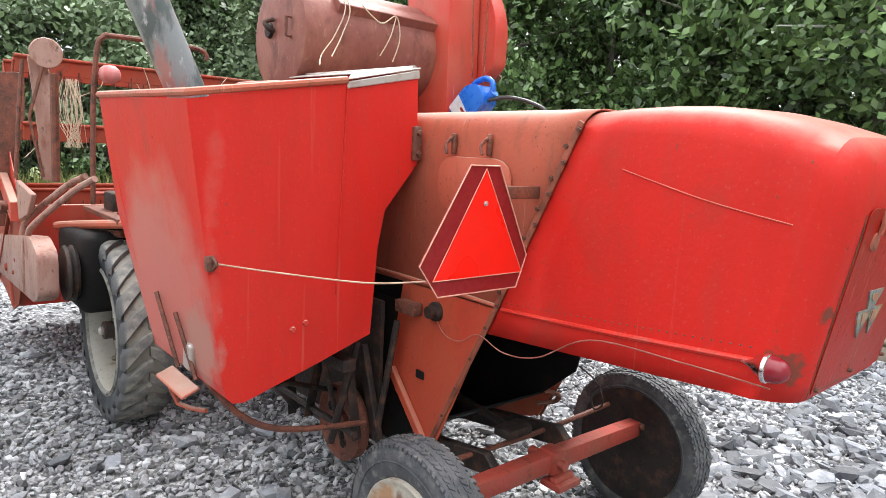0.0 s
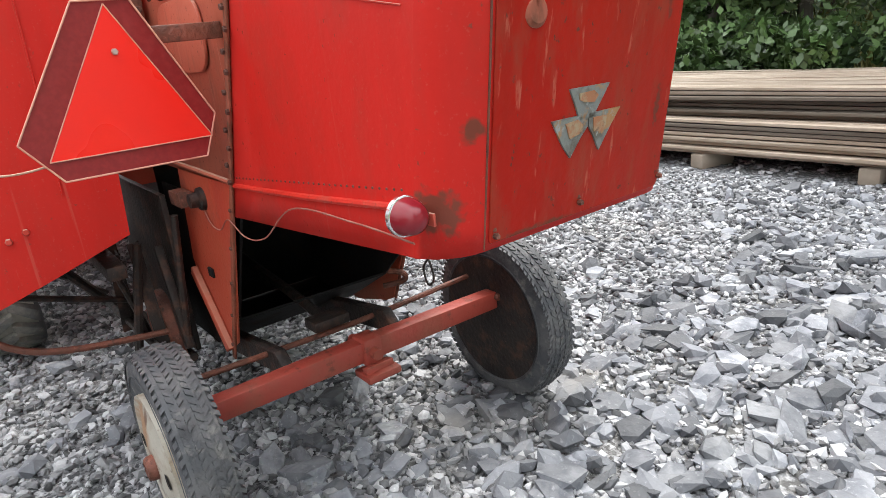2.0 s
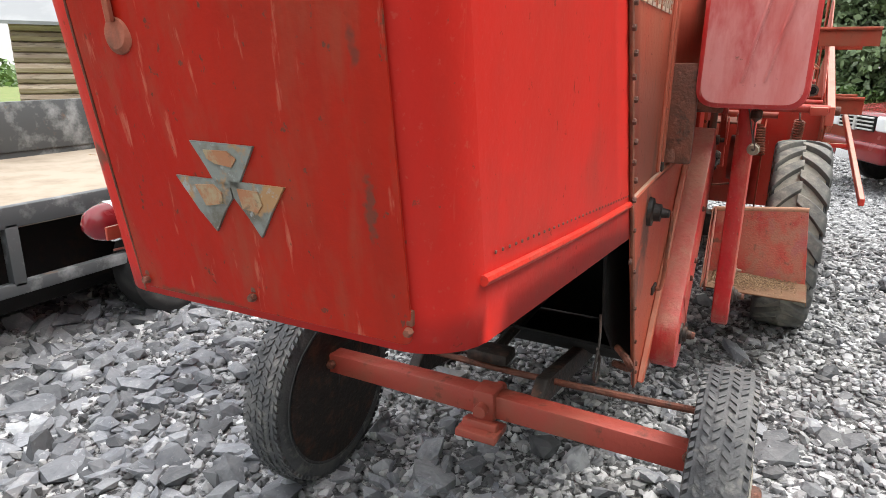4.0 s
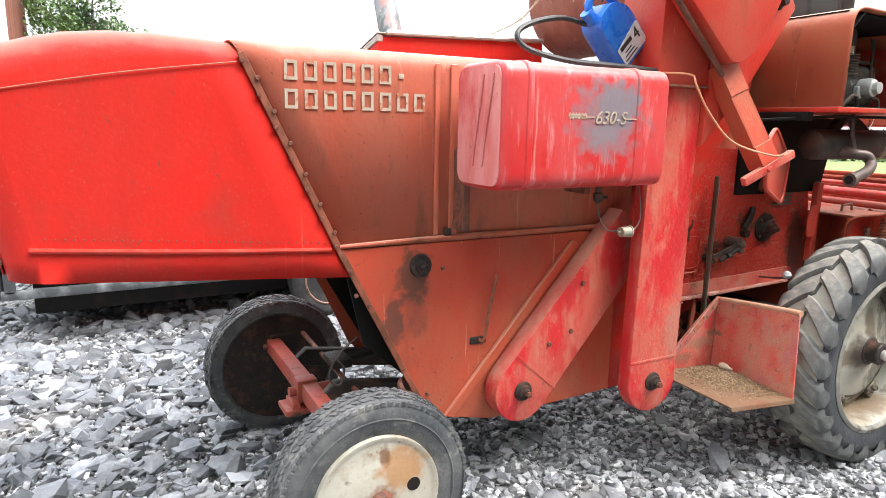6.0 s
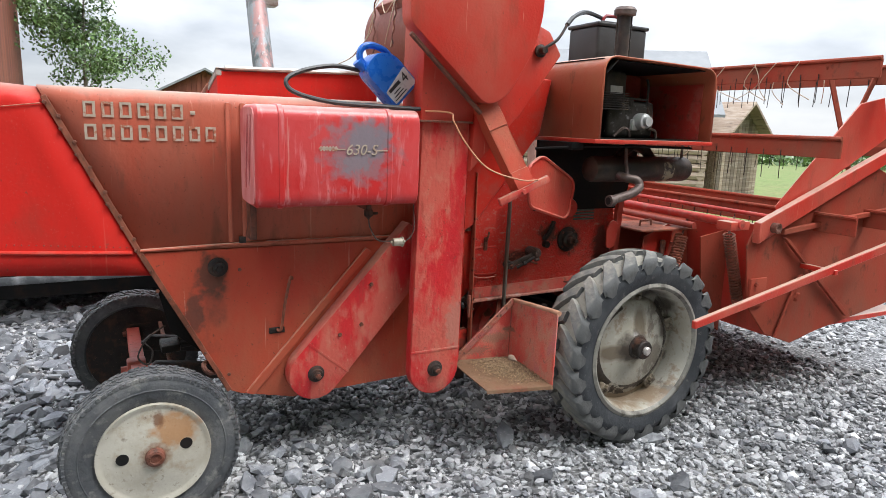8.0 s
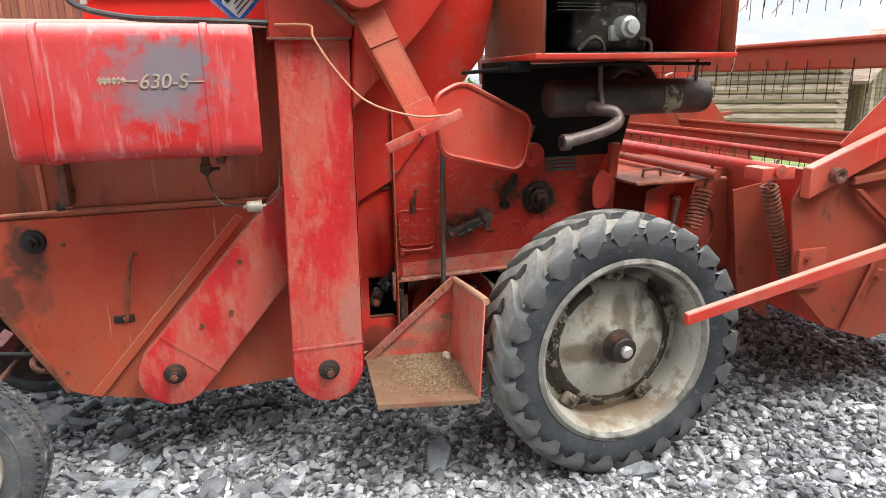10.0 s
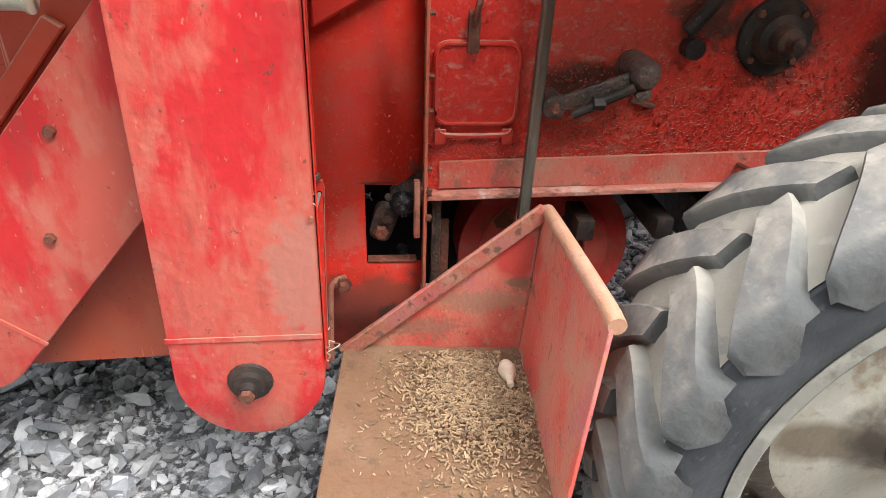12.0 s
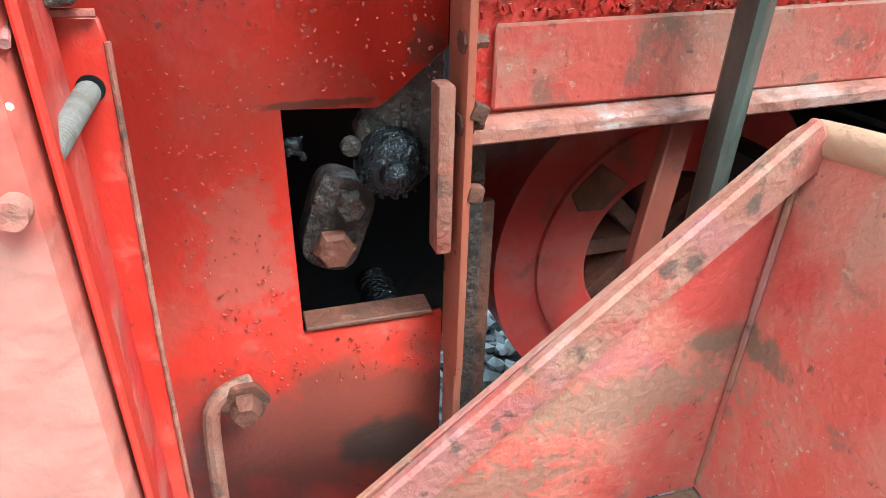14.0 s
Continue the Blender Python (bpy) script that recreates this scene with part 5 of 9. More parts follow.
        chips.append(Matrix.Translation((x, y - 0.001, z)) @ Matrix.Rotation(rnd.uniform(0, 3), 4, "Y") @ Matrix.Diagonal((s * 2.2, 0.004, s, 1)))
    tagged(bits("stuck_chaff", chips, REDOLD, big), kind="stuff")
    chips = []
    for _ in range(1500):
        x, z = rnd.uniform(1.46, 1.652), rnd.uniform(0.50, 1.2)
        if 1.53 < x < 1.652 and 0.55 < z < 0.755:
            continue
        q = rnd.uniform(0.0004, 0.0012) * (1.8 if rnd.random() < 0.12 else 1)
        chips.append(Matrix.Translation((x, y - 0.0005, z)) @ Matrix.Rotation(rnd.uniform(0, 3), 4, "Y") @ Matrix.Diagonal((q * rnd.uniform(1, 2.4), 0.0022, q, 1)))
    tagged(bits("stuck_specks", chips, SPECK, win), kind="stuff")
    # green bar in front of the plate
    bm = N()
    prism(bm, [(1.846, -0.412, 0.55), (1.869, -0.40, 0.55), (1.880, -0.40, 1.32), (1.857, -0.412, 1.32)], (0.0, 0.028, 0), 0.005)
    part("linkage_bar", bm, GREENBAR, combine, "grey green painted linkage bar")


front_plates()


def behind_window():
    """Greasy gearing behind the square window and the fan housing beside it."""
    bm = N()
    hub = Vector((1.618, -0.330, 0.697))
    rg = random.Random(5)
    side(bm, [(1.592, 0.722), (1.603, 0.739), (1.614, 0.742), (1.660, 0.779), (1.660, 0.690), (1.636, 0.672), (1.604, 0.680)], -0.328, 0.016, 0.002)
    lathe(bm, [(0.004, -0.006), (0.007, -0.005), (0.008, 0.0)], (1.589, -0.326, 0.710), "y", 12)
    cast = part("bearing_casting", bm, GRIME, combine, "brown greasy bearing casting with raised marks")
    for k, (x, z) in enumerate(((1.628, 0.738), (1.628, 0.731), (1.629, 0.724), (1.637, 0.748), (1.637, 0.740), (1.637, 0.732), (1.638, 0.724), (1.638, 0.716))):
        bm = N()
        box(bm, (x, -0.3295, z), (0.0048, 0.003, 0.0042), None, 0.0008, 1)
        part("raised_mark", bm, GRIME, cast)
    bm = N()
    lathe(bm, [(0.011, -0.022), (0.017, -0.021), (0.0215, -0.017), (0.0245, -0.010), (0.0255, 0.0), (0.028, 0.004)], hub, "y", 30)
    lathe(bm, [(0.0005, -0.034), (0.006, -0.033), (0.0105, -0.029), (0.012, -0.021)], hub + Vector((-0.002, 0, -0.002)), "y", 18)
    for k in range(150):
        t, r = rg.uniform(0, 6.28), rg.uniform(0.004, 0.026)
        box(bm, hub + Vector((r * math.cos(t), -0.026 + 0.55 * r + rg.uniform(-0.002, 0.001), r * math.sin(t))), (rg.uniform(0.0015, 0.0042),) * 3, Matrix.Rotation(rg.uniform(0, 3), 4, "Y"), 0.0006, 1)
    part("greasy_shaft", bm, GREASE, combine, "shaft end caked in black grease")
    bm = N()
    lathe(bm, [(0.0005, -0.006), (0.005, -0.004), (0.006, 0.004)], (1.5485, -0.326, 0.713), "y", 10)
    for k in range(16):
        box(bm, (1.549 + rg.uniform(-0.006, 0.006), -0.327 + rg.uniform(-0.004, 0.004), 0.711 + rg.uniform(-0.009, 0.009)), (rg.uniform(0.002, 0.005),) * 3, Matrix.Rotation(rg.uniform(0, 3), 4, "Y"), 0.0006, 1)
    part("grease_nipple", bm, GREASE, combine)
    bm = N()
    prism(bm, [(x, -0.315, z) for x, z in rounded([(1.543, 0.612), (1.586, 0.592), (1.614, 0.668), (1.568, 0.690)], 0.024, 6)], (0, 0.028, 0), 0.004, 2)
    crank = part("crank_web", bm, GRIME, combine, "rusty crank with two bolts")
    for x, z, r in ((1.573, 0.622, 0.017), (1.588, 0.658, 0.013)):
        bm = N()
        lathe(bm, [(0.0005, -0.012), (r * 0.8, -0.012), (r, -0.008), (r, 0.0)], (x, -0.315, z), "y", 6)
        part("bolt", bm, RUST if r > 0.015 else GRIME, crank, "rust pink bolt head" if r > 0.015 else "")
    bm = N()
    lathe(bm, [(0.008, -0.02), (0.014, -0.014), (0.018, 0.0), (0.018, 0.05)], (1.618, -0.29, 0.535), "y", 14)
    part("shaft_end", bm, GREASE, combine, "shaft end caked in black grease")
    # black walls added to make the space behind the window dark
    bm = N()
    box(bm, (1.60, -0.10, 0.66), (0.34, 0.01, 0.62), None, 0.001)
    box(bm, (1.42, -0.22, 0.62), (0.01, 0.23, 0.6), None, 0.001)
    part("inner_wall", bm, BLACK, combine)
    # fan housing: round plate with a raised ring about the intake
    bm = N()
    c, ro, ri, y = (1.962, 0.512), 0.157, 0.098, -0.220
    lathe(bm, [(0.150, 0.006), (0.206, 0.006), (0.206, 0.0), (0.150, 0.0)], (c[0], y, c[1]), "y", 56, True)
    hs = part("fan_housing", bm, TUBERED, combine, "orange red fan housing with round intake")
    bm = N()
    lathe(bm, [(ri, 0.0), (ro, 0.0), (ro, -0.006), (ro - 0.003, -0.008), (ri + 0.004, -0.008), (ri, -0.004)], (c[0], y, c[1]), "y", 56, True)
    part("intake_ring", bm, TUBERED, hs, "raised ring round the intake")
    bm = N()
    side(bm, [(1.832, 0.600), (1.862, 0.632), (1.898, 0.606), (1.872, 0.578), (1.842, 0.580)], y - 0.010, -0.003, 0.001)
    part("patch_plate", bm, STRAPRUST, hs, "brown patch plate")
    bm = N()
    lathe(bm, [(0.206, 0.004), (0.206, 0.42)], (c[0], y, c[1]), "y", 48)
    uncapped(bm)
    part("fan_drum", bm, TUBERED, hs)
    bm = N()
    lathe(bm, [(0.02, -0.01), (0.022, 0.2)], (c[0], y, c[1]), "y", 14)
    fan = part("fan_shaft", bm, DARKIRON, combine)
    for k in range(4):
        bm = N()
        box(bm, (c[0], y + 0.12, c[1]), (0.02, 0.2, 0.22), Matrix.Rotation(k * math.pi / 4, 4, "Y"), 0.002)
        part("fan_blade", bm, RUST, fan)
    bm = N()
    box(bm, (1.691, -0.305, 0.54), (0.020, 0.022, 0.38), None, 0.003)
    part("frame_upright", bm, GRIME, combine)
    bm = N()
    box(bm, (1.712, -0.285, 0.50), (0.022, 0.012, 0.27), None, 0.005)
    part("frame_upright", bm, RUST, combine)
    # black pan added overhead to keep light off the gearing below
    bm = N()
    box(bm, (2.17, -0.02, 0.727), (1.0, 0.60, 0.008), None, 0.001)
    part("added_shade_pan", bm, BLACK, combine)
    bm = N()
    prism(bm, [(1.842, -0.325, 0.48), (1.872, -0.325, 0.48), (1.892, -0.325, 0.715), (1.868, -0.325, 0.715)], (0, 0.015, 0), 0.002)
    part("frame_strut", bm, AXLEPAINT, combine)
    # cross rails seen under the plate ahead of the step
    for x in (2.02, 2.2):
        bm = N()
        box(bm, (x, 0.0, 0.62), (0.04, 0.66, 0.05), None, 0.004)
        part("cross_rail", bm, DARKIRON, combine)
    bm = N()
    box(bm, (1.62, -0.01, 0.30), (0.05, 0.68, 0.06), None, 0.004)
    part("cross_rail", bm, DARKIRON, combine)


behind_window()


def step_tray():
    bm = N()
    # sloping base with a folded lip, upright wing beside the wheel, and the triangular back
    prism(bm, [(1.455, -0.892, 0.437), (1.836, -0.910, 0.405), (1.862, -0.46, 0.402), (1.49, -0.46, 0.43)], (0, 0, 0.007), 0.002)
    prism(bm, [(1.455, -0.892, 0.443), (1.836, -0.910, 0.411), (1.836, -0.913, 0.393), (1.455, -0.895, 0.425)], (0, -0.004, 0), 0.001)
    base = part("step_tray", bm, TRAYDUST, combine, "weathered red step tray holding chaff")
    bm = N()
    prism(bm, [(1.834, -0.908, 0.41), (1.868, -0.872, 0.768), (1.872, -0.860, 0.772), (1.886, -0.44, 0.738), (1.864, -0.450, 0.405)], (0.007, 0, 0), 0.002)
    part("wing", bm, WINGPAINT, base, "upright wing guarding the wheel")
    bm = N()
    tube(bm, [(1.878, -0.872, 0.772), (1.882, -0.80, 0.768), (1.893, -0.475, 0.734), (1.894, -0.452, 0.727), (1.894, -0.440, 0.71)], 0.0135, 12, 3)
    part("rolled_edge", bm, EDGEDUST, base, "tan dusted rolled edge")
    bm = N()
    prism(bm, [(1.485, -0.458, 0.43), (1.868, -0.458, 0.405), (1.888, -0.445, 0.742), (1.872, -0.445, 0.735)], (0, 0.006, 0), 0.001)
    part("back_gusset", bm, WINGPAINT, base)
    a, b = Vector((1.480, -0.470, 0.437)), Vector((1.876, -0.450, 0.750))
    d = (b - a).normalized()
    u = Vector((-d.z, 0, d.x))
    bm = N()
    prism(bm, [a - u * 0.034, b - u * 0.036, b + u * 0.001, a + u * 0.001], (0, -0.011, 0), 0.003)
    part("gusset_rim", bm, RIMPAINT, base, "folded dusty red rim")
    bm = N()
    tube(bm, [(1.8645, -0.4600, 0.412), (1.8715, -0.4560, 0.56), (1.8800, -0.4500, 0.715)], 0.0028, 8, 1)
    part("fold_seam", bm, RIMPAINT, base, "dust along the fold")
    bm = N()
    tube(bm, [(1.494, -0.352, 0.531), (1.480, -0.360, 0.533), (1.468, -0.364, 0.526), (1.4625, -0.367, 0.508), (1.459, -0.372, 0.44), (1.455, -0.378, 0.33)], 0.0068, 10, 5)
    part("stay_rod", bm, RIMPAINT, base, "dusty bent stay rod")
    bm = N()
    lathe(bm, [(0.0005, -0.022), (0.009, -0.022), (0.012, -0.016), (0.012, -0.006), (0.019, -0.006), (0.019, 0)], (1.490, -0.362, 0.522), "y", 6)
    part("bolt", bm, RUST, base)


step_tray()

# ---- combine harvester: wheels and axle ----


def lug_tyre(bm, c, R, rim, w, out, lugs=20):
    """Carcass and slanting lugs; out is +1 when the outer face looks to +y."""
    h = w / 2
    ri = rim + 0.004
    lathe(bm, [(ri, -h * 0.8), (ri + 0.03, -h * 0.92), (ri + 0.08, -h), (R - 0.08, -h), (R - 0.045, -h * 0.88), (R - 0.032, -h * 0.5), (R - 0.028, 0), (R - 0.032, h * 0.5), (R - 0.045, h * 0.88), (R - 0.08, h), (ri + 0.08, h), (ri + 0.03, h * 0.92), (ri, h * 0.8)], c, "y", 64)
    uncapped(bm)
    return bm


def lug_mesh(R, w, s):
    """One slanting, curved lug on one half of the tread, made round the wheel's centre."""
    h = w / 2
    bm = N()
    path = [(-0.05, 0.0, 0.000), (0.10, 0.022, 0.0), (0.32, 0.065, 0.001), (0.56, 0.122, 0.003), (0.78, 0.182, 0.008), (0.94, 0.228, 0.015), (1.02, 0.245, 0.032), (1.03, 0.255, 0.052), (1.01, 0.262, 0.074)]
    prev = None
    for i, (q, a, drop) in enumerate(path):
        half = 0.026 + 0.027 * min(i / 5, 1) - (0.013 * (i - 5) if i > 5 else 0)
        ring = []
        for da, dr in ((-half * 1.30, 0.050), (-half * 1.02, 0.006), (-half * 0.86, 0.0), (half * 0.86, 0.0), (half * 1.02, 0.006), (half * 1.30, 0.050)):
            r = R - drop - dr * (1.0 if i < 6 else 0.45)
            ring.append(bm.verts.new((r * math.cos(a + da / R), s * h * q, r * math.sin(a + da / R))))
        if prev:
            for k in range(5):
                bm.faces.new((prev[k], prev[k + 1], ring[k + 1], ring[k]))
        else:
            bm.faces.new(ring)
        prev = ring
    bm.faces.new(prev)
    bmesh.ops.recalc_face_normals(bm, faces=bm.faces[:])
    me = bpy.data.meshes.new("tread_lug")
    bm.to_mesh(me)
    bm.free()
    me.materials.append(RUBBERDUST)
    me.shade_smooth()
    me.set_sharp_from_angle(angle=radians(40))
    return me


def tread_lugs(wheel, c, R, w, lugs=22):
    for s in (-1, 1):
        me = lug_mesh(R, w, s)
        for k in range(lugs):
            ob = new("tread_lug", me)
            ob.parent = wheel
            ob.matrix_local = Matrix.Translation(c) @ Matrix.Rotation(-2 * math.pi * (k + (0.5 if s > 0 else 0)) / lugs, 4, "Y")


def drive_wheel(y_face, out):
    """Front wheel: deep cream rim with a dished disc, hub and lugged tyre."""
    R, rim, w = 0.53, 0.345, 0.27
    cy = y_face - out * 0.12
    c = Vector((2.428, cy, 0.525))
    bm = N()
    o = out
    prof = [(rim + 0.028, o * 0.125), (rim + 0.012, o * 0.13), (rim + 0.0, o * 0.118), (rim - 0.012, o * 0.09), (rim - 0.02, o * 0.05), (rim - 0.022, -o * 0.05), (rim - 0.01, -o * 0.10), (rim + 0.02, -o * 0.125), (rim + 0.006, -o * 0.128)]
    lathe(bm, prof[::-1], c, "y", 56)
    uncapped(bm)
    wheel = part("drive_wheel", bm, CREAM, combine, "cream wheel with worn lugged tractor tyre")
    md = wheel.modifiers.new("thickness", "SOLIDIFY")
    md.thickness = 0.006
    bm = N()
    lug_tyre(bm, c, R, rim, w, out)
    part("tyre", bm, RUBBER, wheel, "dark grey tractor tyre wall", 40)
    bm = N()
    lathe(bm, [(rim + 0.031, o * 0.1262), (rim + 0.014, o * 0.1330), (rim + 0.006, o * 0.1285), (rim - 0.002, o * 0.1180)], c, "y", 56)
    uncapped(bm)
    part("rim_lip", bm, GREYRIM, wheel, "dirty grey lip of the rim")
    bm = N()
    h = w / 2
    lathe(bm, [(R - 0.040, -h * 0.84), (R - 0.029, -h * 0.5), (R - 0.025, 0), (R - 0.029, h * 0.5), (R - 0.040, h * 0.84)], c, "y", 64)
    uncapped(bm)
    part("tread_band", bm, TREADDUST, wheel, "cream clay dust between the lugs", 40)
    tread_lugs(wheel, c, R, w)
    bm = N()
    disc = [(0.0005, o * 0.055), (0.07, o * 0.055), (0.09, o * 0.035), (0.15, o * 0.02), (0.24, o * 0.012), (0.262, o * 0.0), (0.275, -o * 0.02), (0.30, -o * 0.028), (0.324, -o * 0.03)]
    lathe(bm, disc, c, "y", 48)
    part("disc", bm, CREAM, wheel, "stained cream wheel disc")
    bm = N()
    lathe(bm, [(0.234, o * 0.0148), (0.244, o * 0.0140), (0.264, o * 0.003), (0.276, -o * 0.018), (0.300, -o * 0.0265)], c, "y", 48)
    uncapped(bm)
    bmesh.ops.delete(bm, geom=[f for f in bm.faces if 0.9 < math.atan2(f.calc_center_median().z - c.z, f.calc_center_median().x - c.x) < 1.9], context="FACES")
    part("grease_ring", bm, STAIN, wheel, "dark greasy stain round the disc")
    for k in range(5):
        t = 2 * math.pi * k / 5 + 0.3
        bm = N()
        m = Matrix.Rotation(-t, 4, "Y")
        box(bm, c + Vector((0.29 * math.cos(t), -o * 0.0, 0.29 * math.sin(t))), (0.055, 0.026, 0.075), m, 0.008)
        bolt_head(bm, c + Vector((0.275 * math.cos(t), o * 0.016, 0.275 * math.sin(t))), "y" if o > 0 else "-y", 0.016, 0.018)
        part("clamp_lug", bm, CREAMDIRT, wheel)
    bm = N()
    hub = [(0.068, o * 0.05), (0.064, o * 0.060), (0.052, o * 0.064), (0.050, o * 0.092), (0.052, o * 0.096), (0.052, o * 0.108), (0.046, o * 0.114), (0.030, o * 0.115), (0.0005, o * 0.115)]
    lathe(bm, hub, c, "y", 24)
    part("hub", bm, DARKIRON, wheel, "greasy dark hub")
    bm = N()
    lathe(bm, [(0.023, o * 0.112), (0.024, o * 0.128), (0.016, o * 0.136), (0.0005, o * 0.137)], c, "y", 14)
    part("hub_nut", bm, BARESTEEL, wheel, "bright hub nut")
    return wheel


drive_wheel(-0.945, -1)
drive_wheel(1.06, 1)
bm = N()
box(bm, (2.428, 0.03, 0.54), (0.14, 1.45, 0.14), None, 0.015)
part("drive_axle", bm, DARKIRON, combine, "dark drive axle housing")


def steer_wheel(y_face, out, turn):
    """Rear wheel: plain disc with two holes, road tyre with worn blocks."""
    R, rim, w = 0.342, 0.214, 0.138
    c = Vector((0.0, 0.0, 0.0))
    o = out
    bm = N()
    lathe(bm, [(0.0005, o * 0.086), (0.06, o * 0.085), (0.13, o * 0.078), (0.186, o * 0.066), (0.198, o * 0.068), (0.208, o * 0.074), (0.214, o * 0.074), (0.214, -o * 0.05), (0.2, -o * 0.05), (0.19, o * 0.02), (0.08, o * 0.03), (0.0005, o * 0.03)], c, "y", 48)
    wheel = part("rear_wheel", bm, RUSTCREAM, combine, "rear wheel with cream disc and rust patch")
    bm = N()
    lathe(bm, [(0.262, -o * 0.0712), (0.252, -o * 0.064), (0.226, -o * 0.056), (0.212, -o * 0.050), (0.200, -o * 0.008), (0.185, o * 0.018), (0.12, o * 0.026), (0.06, o * 0.028), (0.0005, o * 0.028)], c, "y", 48)
    part("inner_dish", bm, DARKIRON, wheel, "dark inner side of the wheel")
    for t in (0.1, math.pi + 0.1):
        bm = N()
        lathe(bm, [(0.024, o * 0.0815), (0.021, o * 0.0805), (0.0005, o * 0.0802)], (0.118 * math.cos(t), 0, 0.02 + 0.118 * math.sin(t)), "y", 20)
        part("disc_hole", bm, BLACK, wheel)
    bm = N()
    lathe(bm, [(0.038, o * 0.084), (0.037, o * 0.102), (0.031, o * 0.110), (0.022, o * 0.112), (0.019, o * 0.104), (0.0005, o * 0.104)], c, "y", 22)
    part("hub_cap", bm, RUST, wheel, "rusty hub cap")
    bm = N()
    h = w / 2
    lathe(bm, [(rim - 0.004, -h * 0.75), (rim + 0.02, -h * 0.9), (rim + 0.07, -h), (R - 0.03, -h * 0.93), (R - 0.013, -h * 0.78), (R - 0.008, -h * 0.4), (R - 0.006, 0), (R - 0.008, h * 0.4), (R - 0.013, h * 0.78), (R - 0.03, h * 0.93), (rim + 0.07, h), (rim + 0.02, h * 0.9), (rim - 0.004, h * 0.75)], c, "y", 72)
    uncapped(bm)
    n = 84
    for row, (y, wd, dz) in enumerate(((-0.058, 0.018, -0.013), (-0.036, 0.015, -0.004), (-0.013, 0.016, 0.0), (0.013, 0.016, 0.0), (0.036, 0.015, -0.004), (0.058, 0.018, -0.013))):
        for k in range(n):
            a = 2 * math.pi * (k + 0.5 * (row % 2)) / n
            r0, r1 = R + dz - 0.014, R + dz - 0.004 + 0.002 * ((k * 7 + row * 3) % 3)
            ha = 0.30 * 2 * math.pi / n
            sk = 0.007 * (1 if row % 2 else -1)
            vs = []
            for rr in (r0, r1):
                for da, dy in ((-ha, -wd / 2), (ha, -wd / 2), (ha, wd / 2), (-ha, wd / 2)):
                    aa = a + da + sk / R * (1 if dy > 0 else -1)
                    vs.append(bm.verts.new((rr * math.cos(aa), y + dy, rr * math.sin(aa))))
            for f in ((4, 5, 6, 7), (0, 1, 5, 4), (1, 2, 6, 5), (2, 3, 7, 6), (3, 0, 4, 7)):
                bm.faces.new([vs[i] for i in f])
    for s in (-1, 1):
        lathe(bm, [(rim + 0.055, s * (h + 0.001)), (rim + 0.058, s * (h + 0.003)), (rim + 0.062, s * (h + 0.001))], c, "y", 72, True)
    part("tyre", bm, ROADTYRE, wheel, "grey road tyre with worn blocks", 30)
    wheel.matrix_basis = Matrix.Translation((0.008, y_face - out * 0.113, R + 0.006)) @ Matrix.Rotation(radians(turn), 4, "Z")
    return wheel


steer_wheel(-0.765, -1, 0)
steer_wheel(0.757, 1, 0)


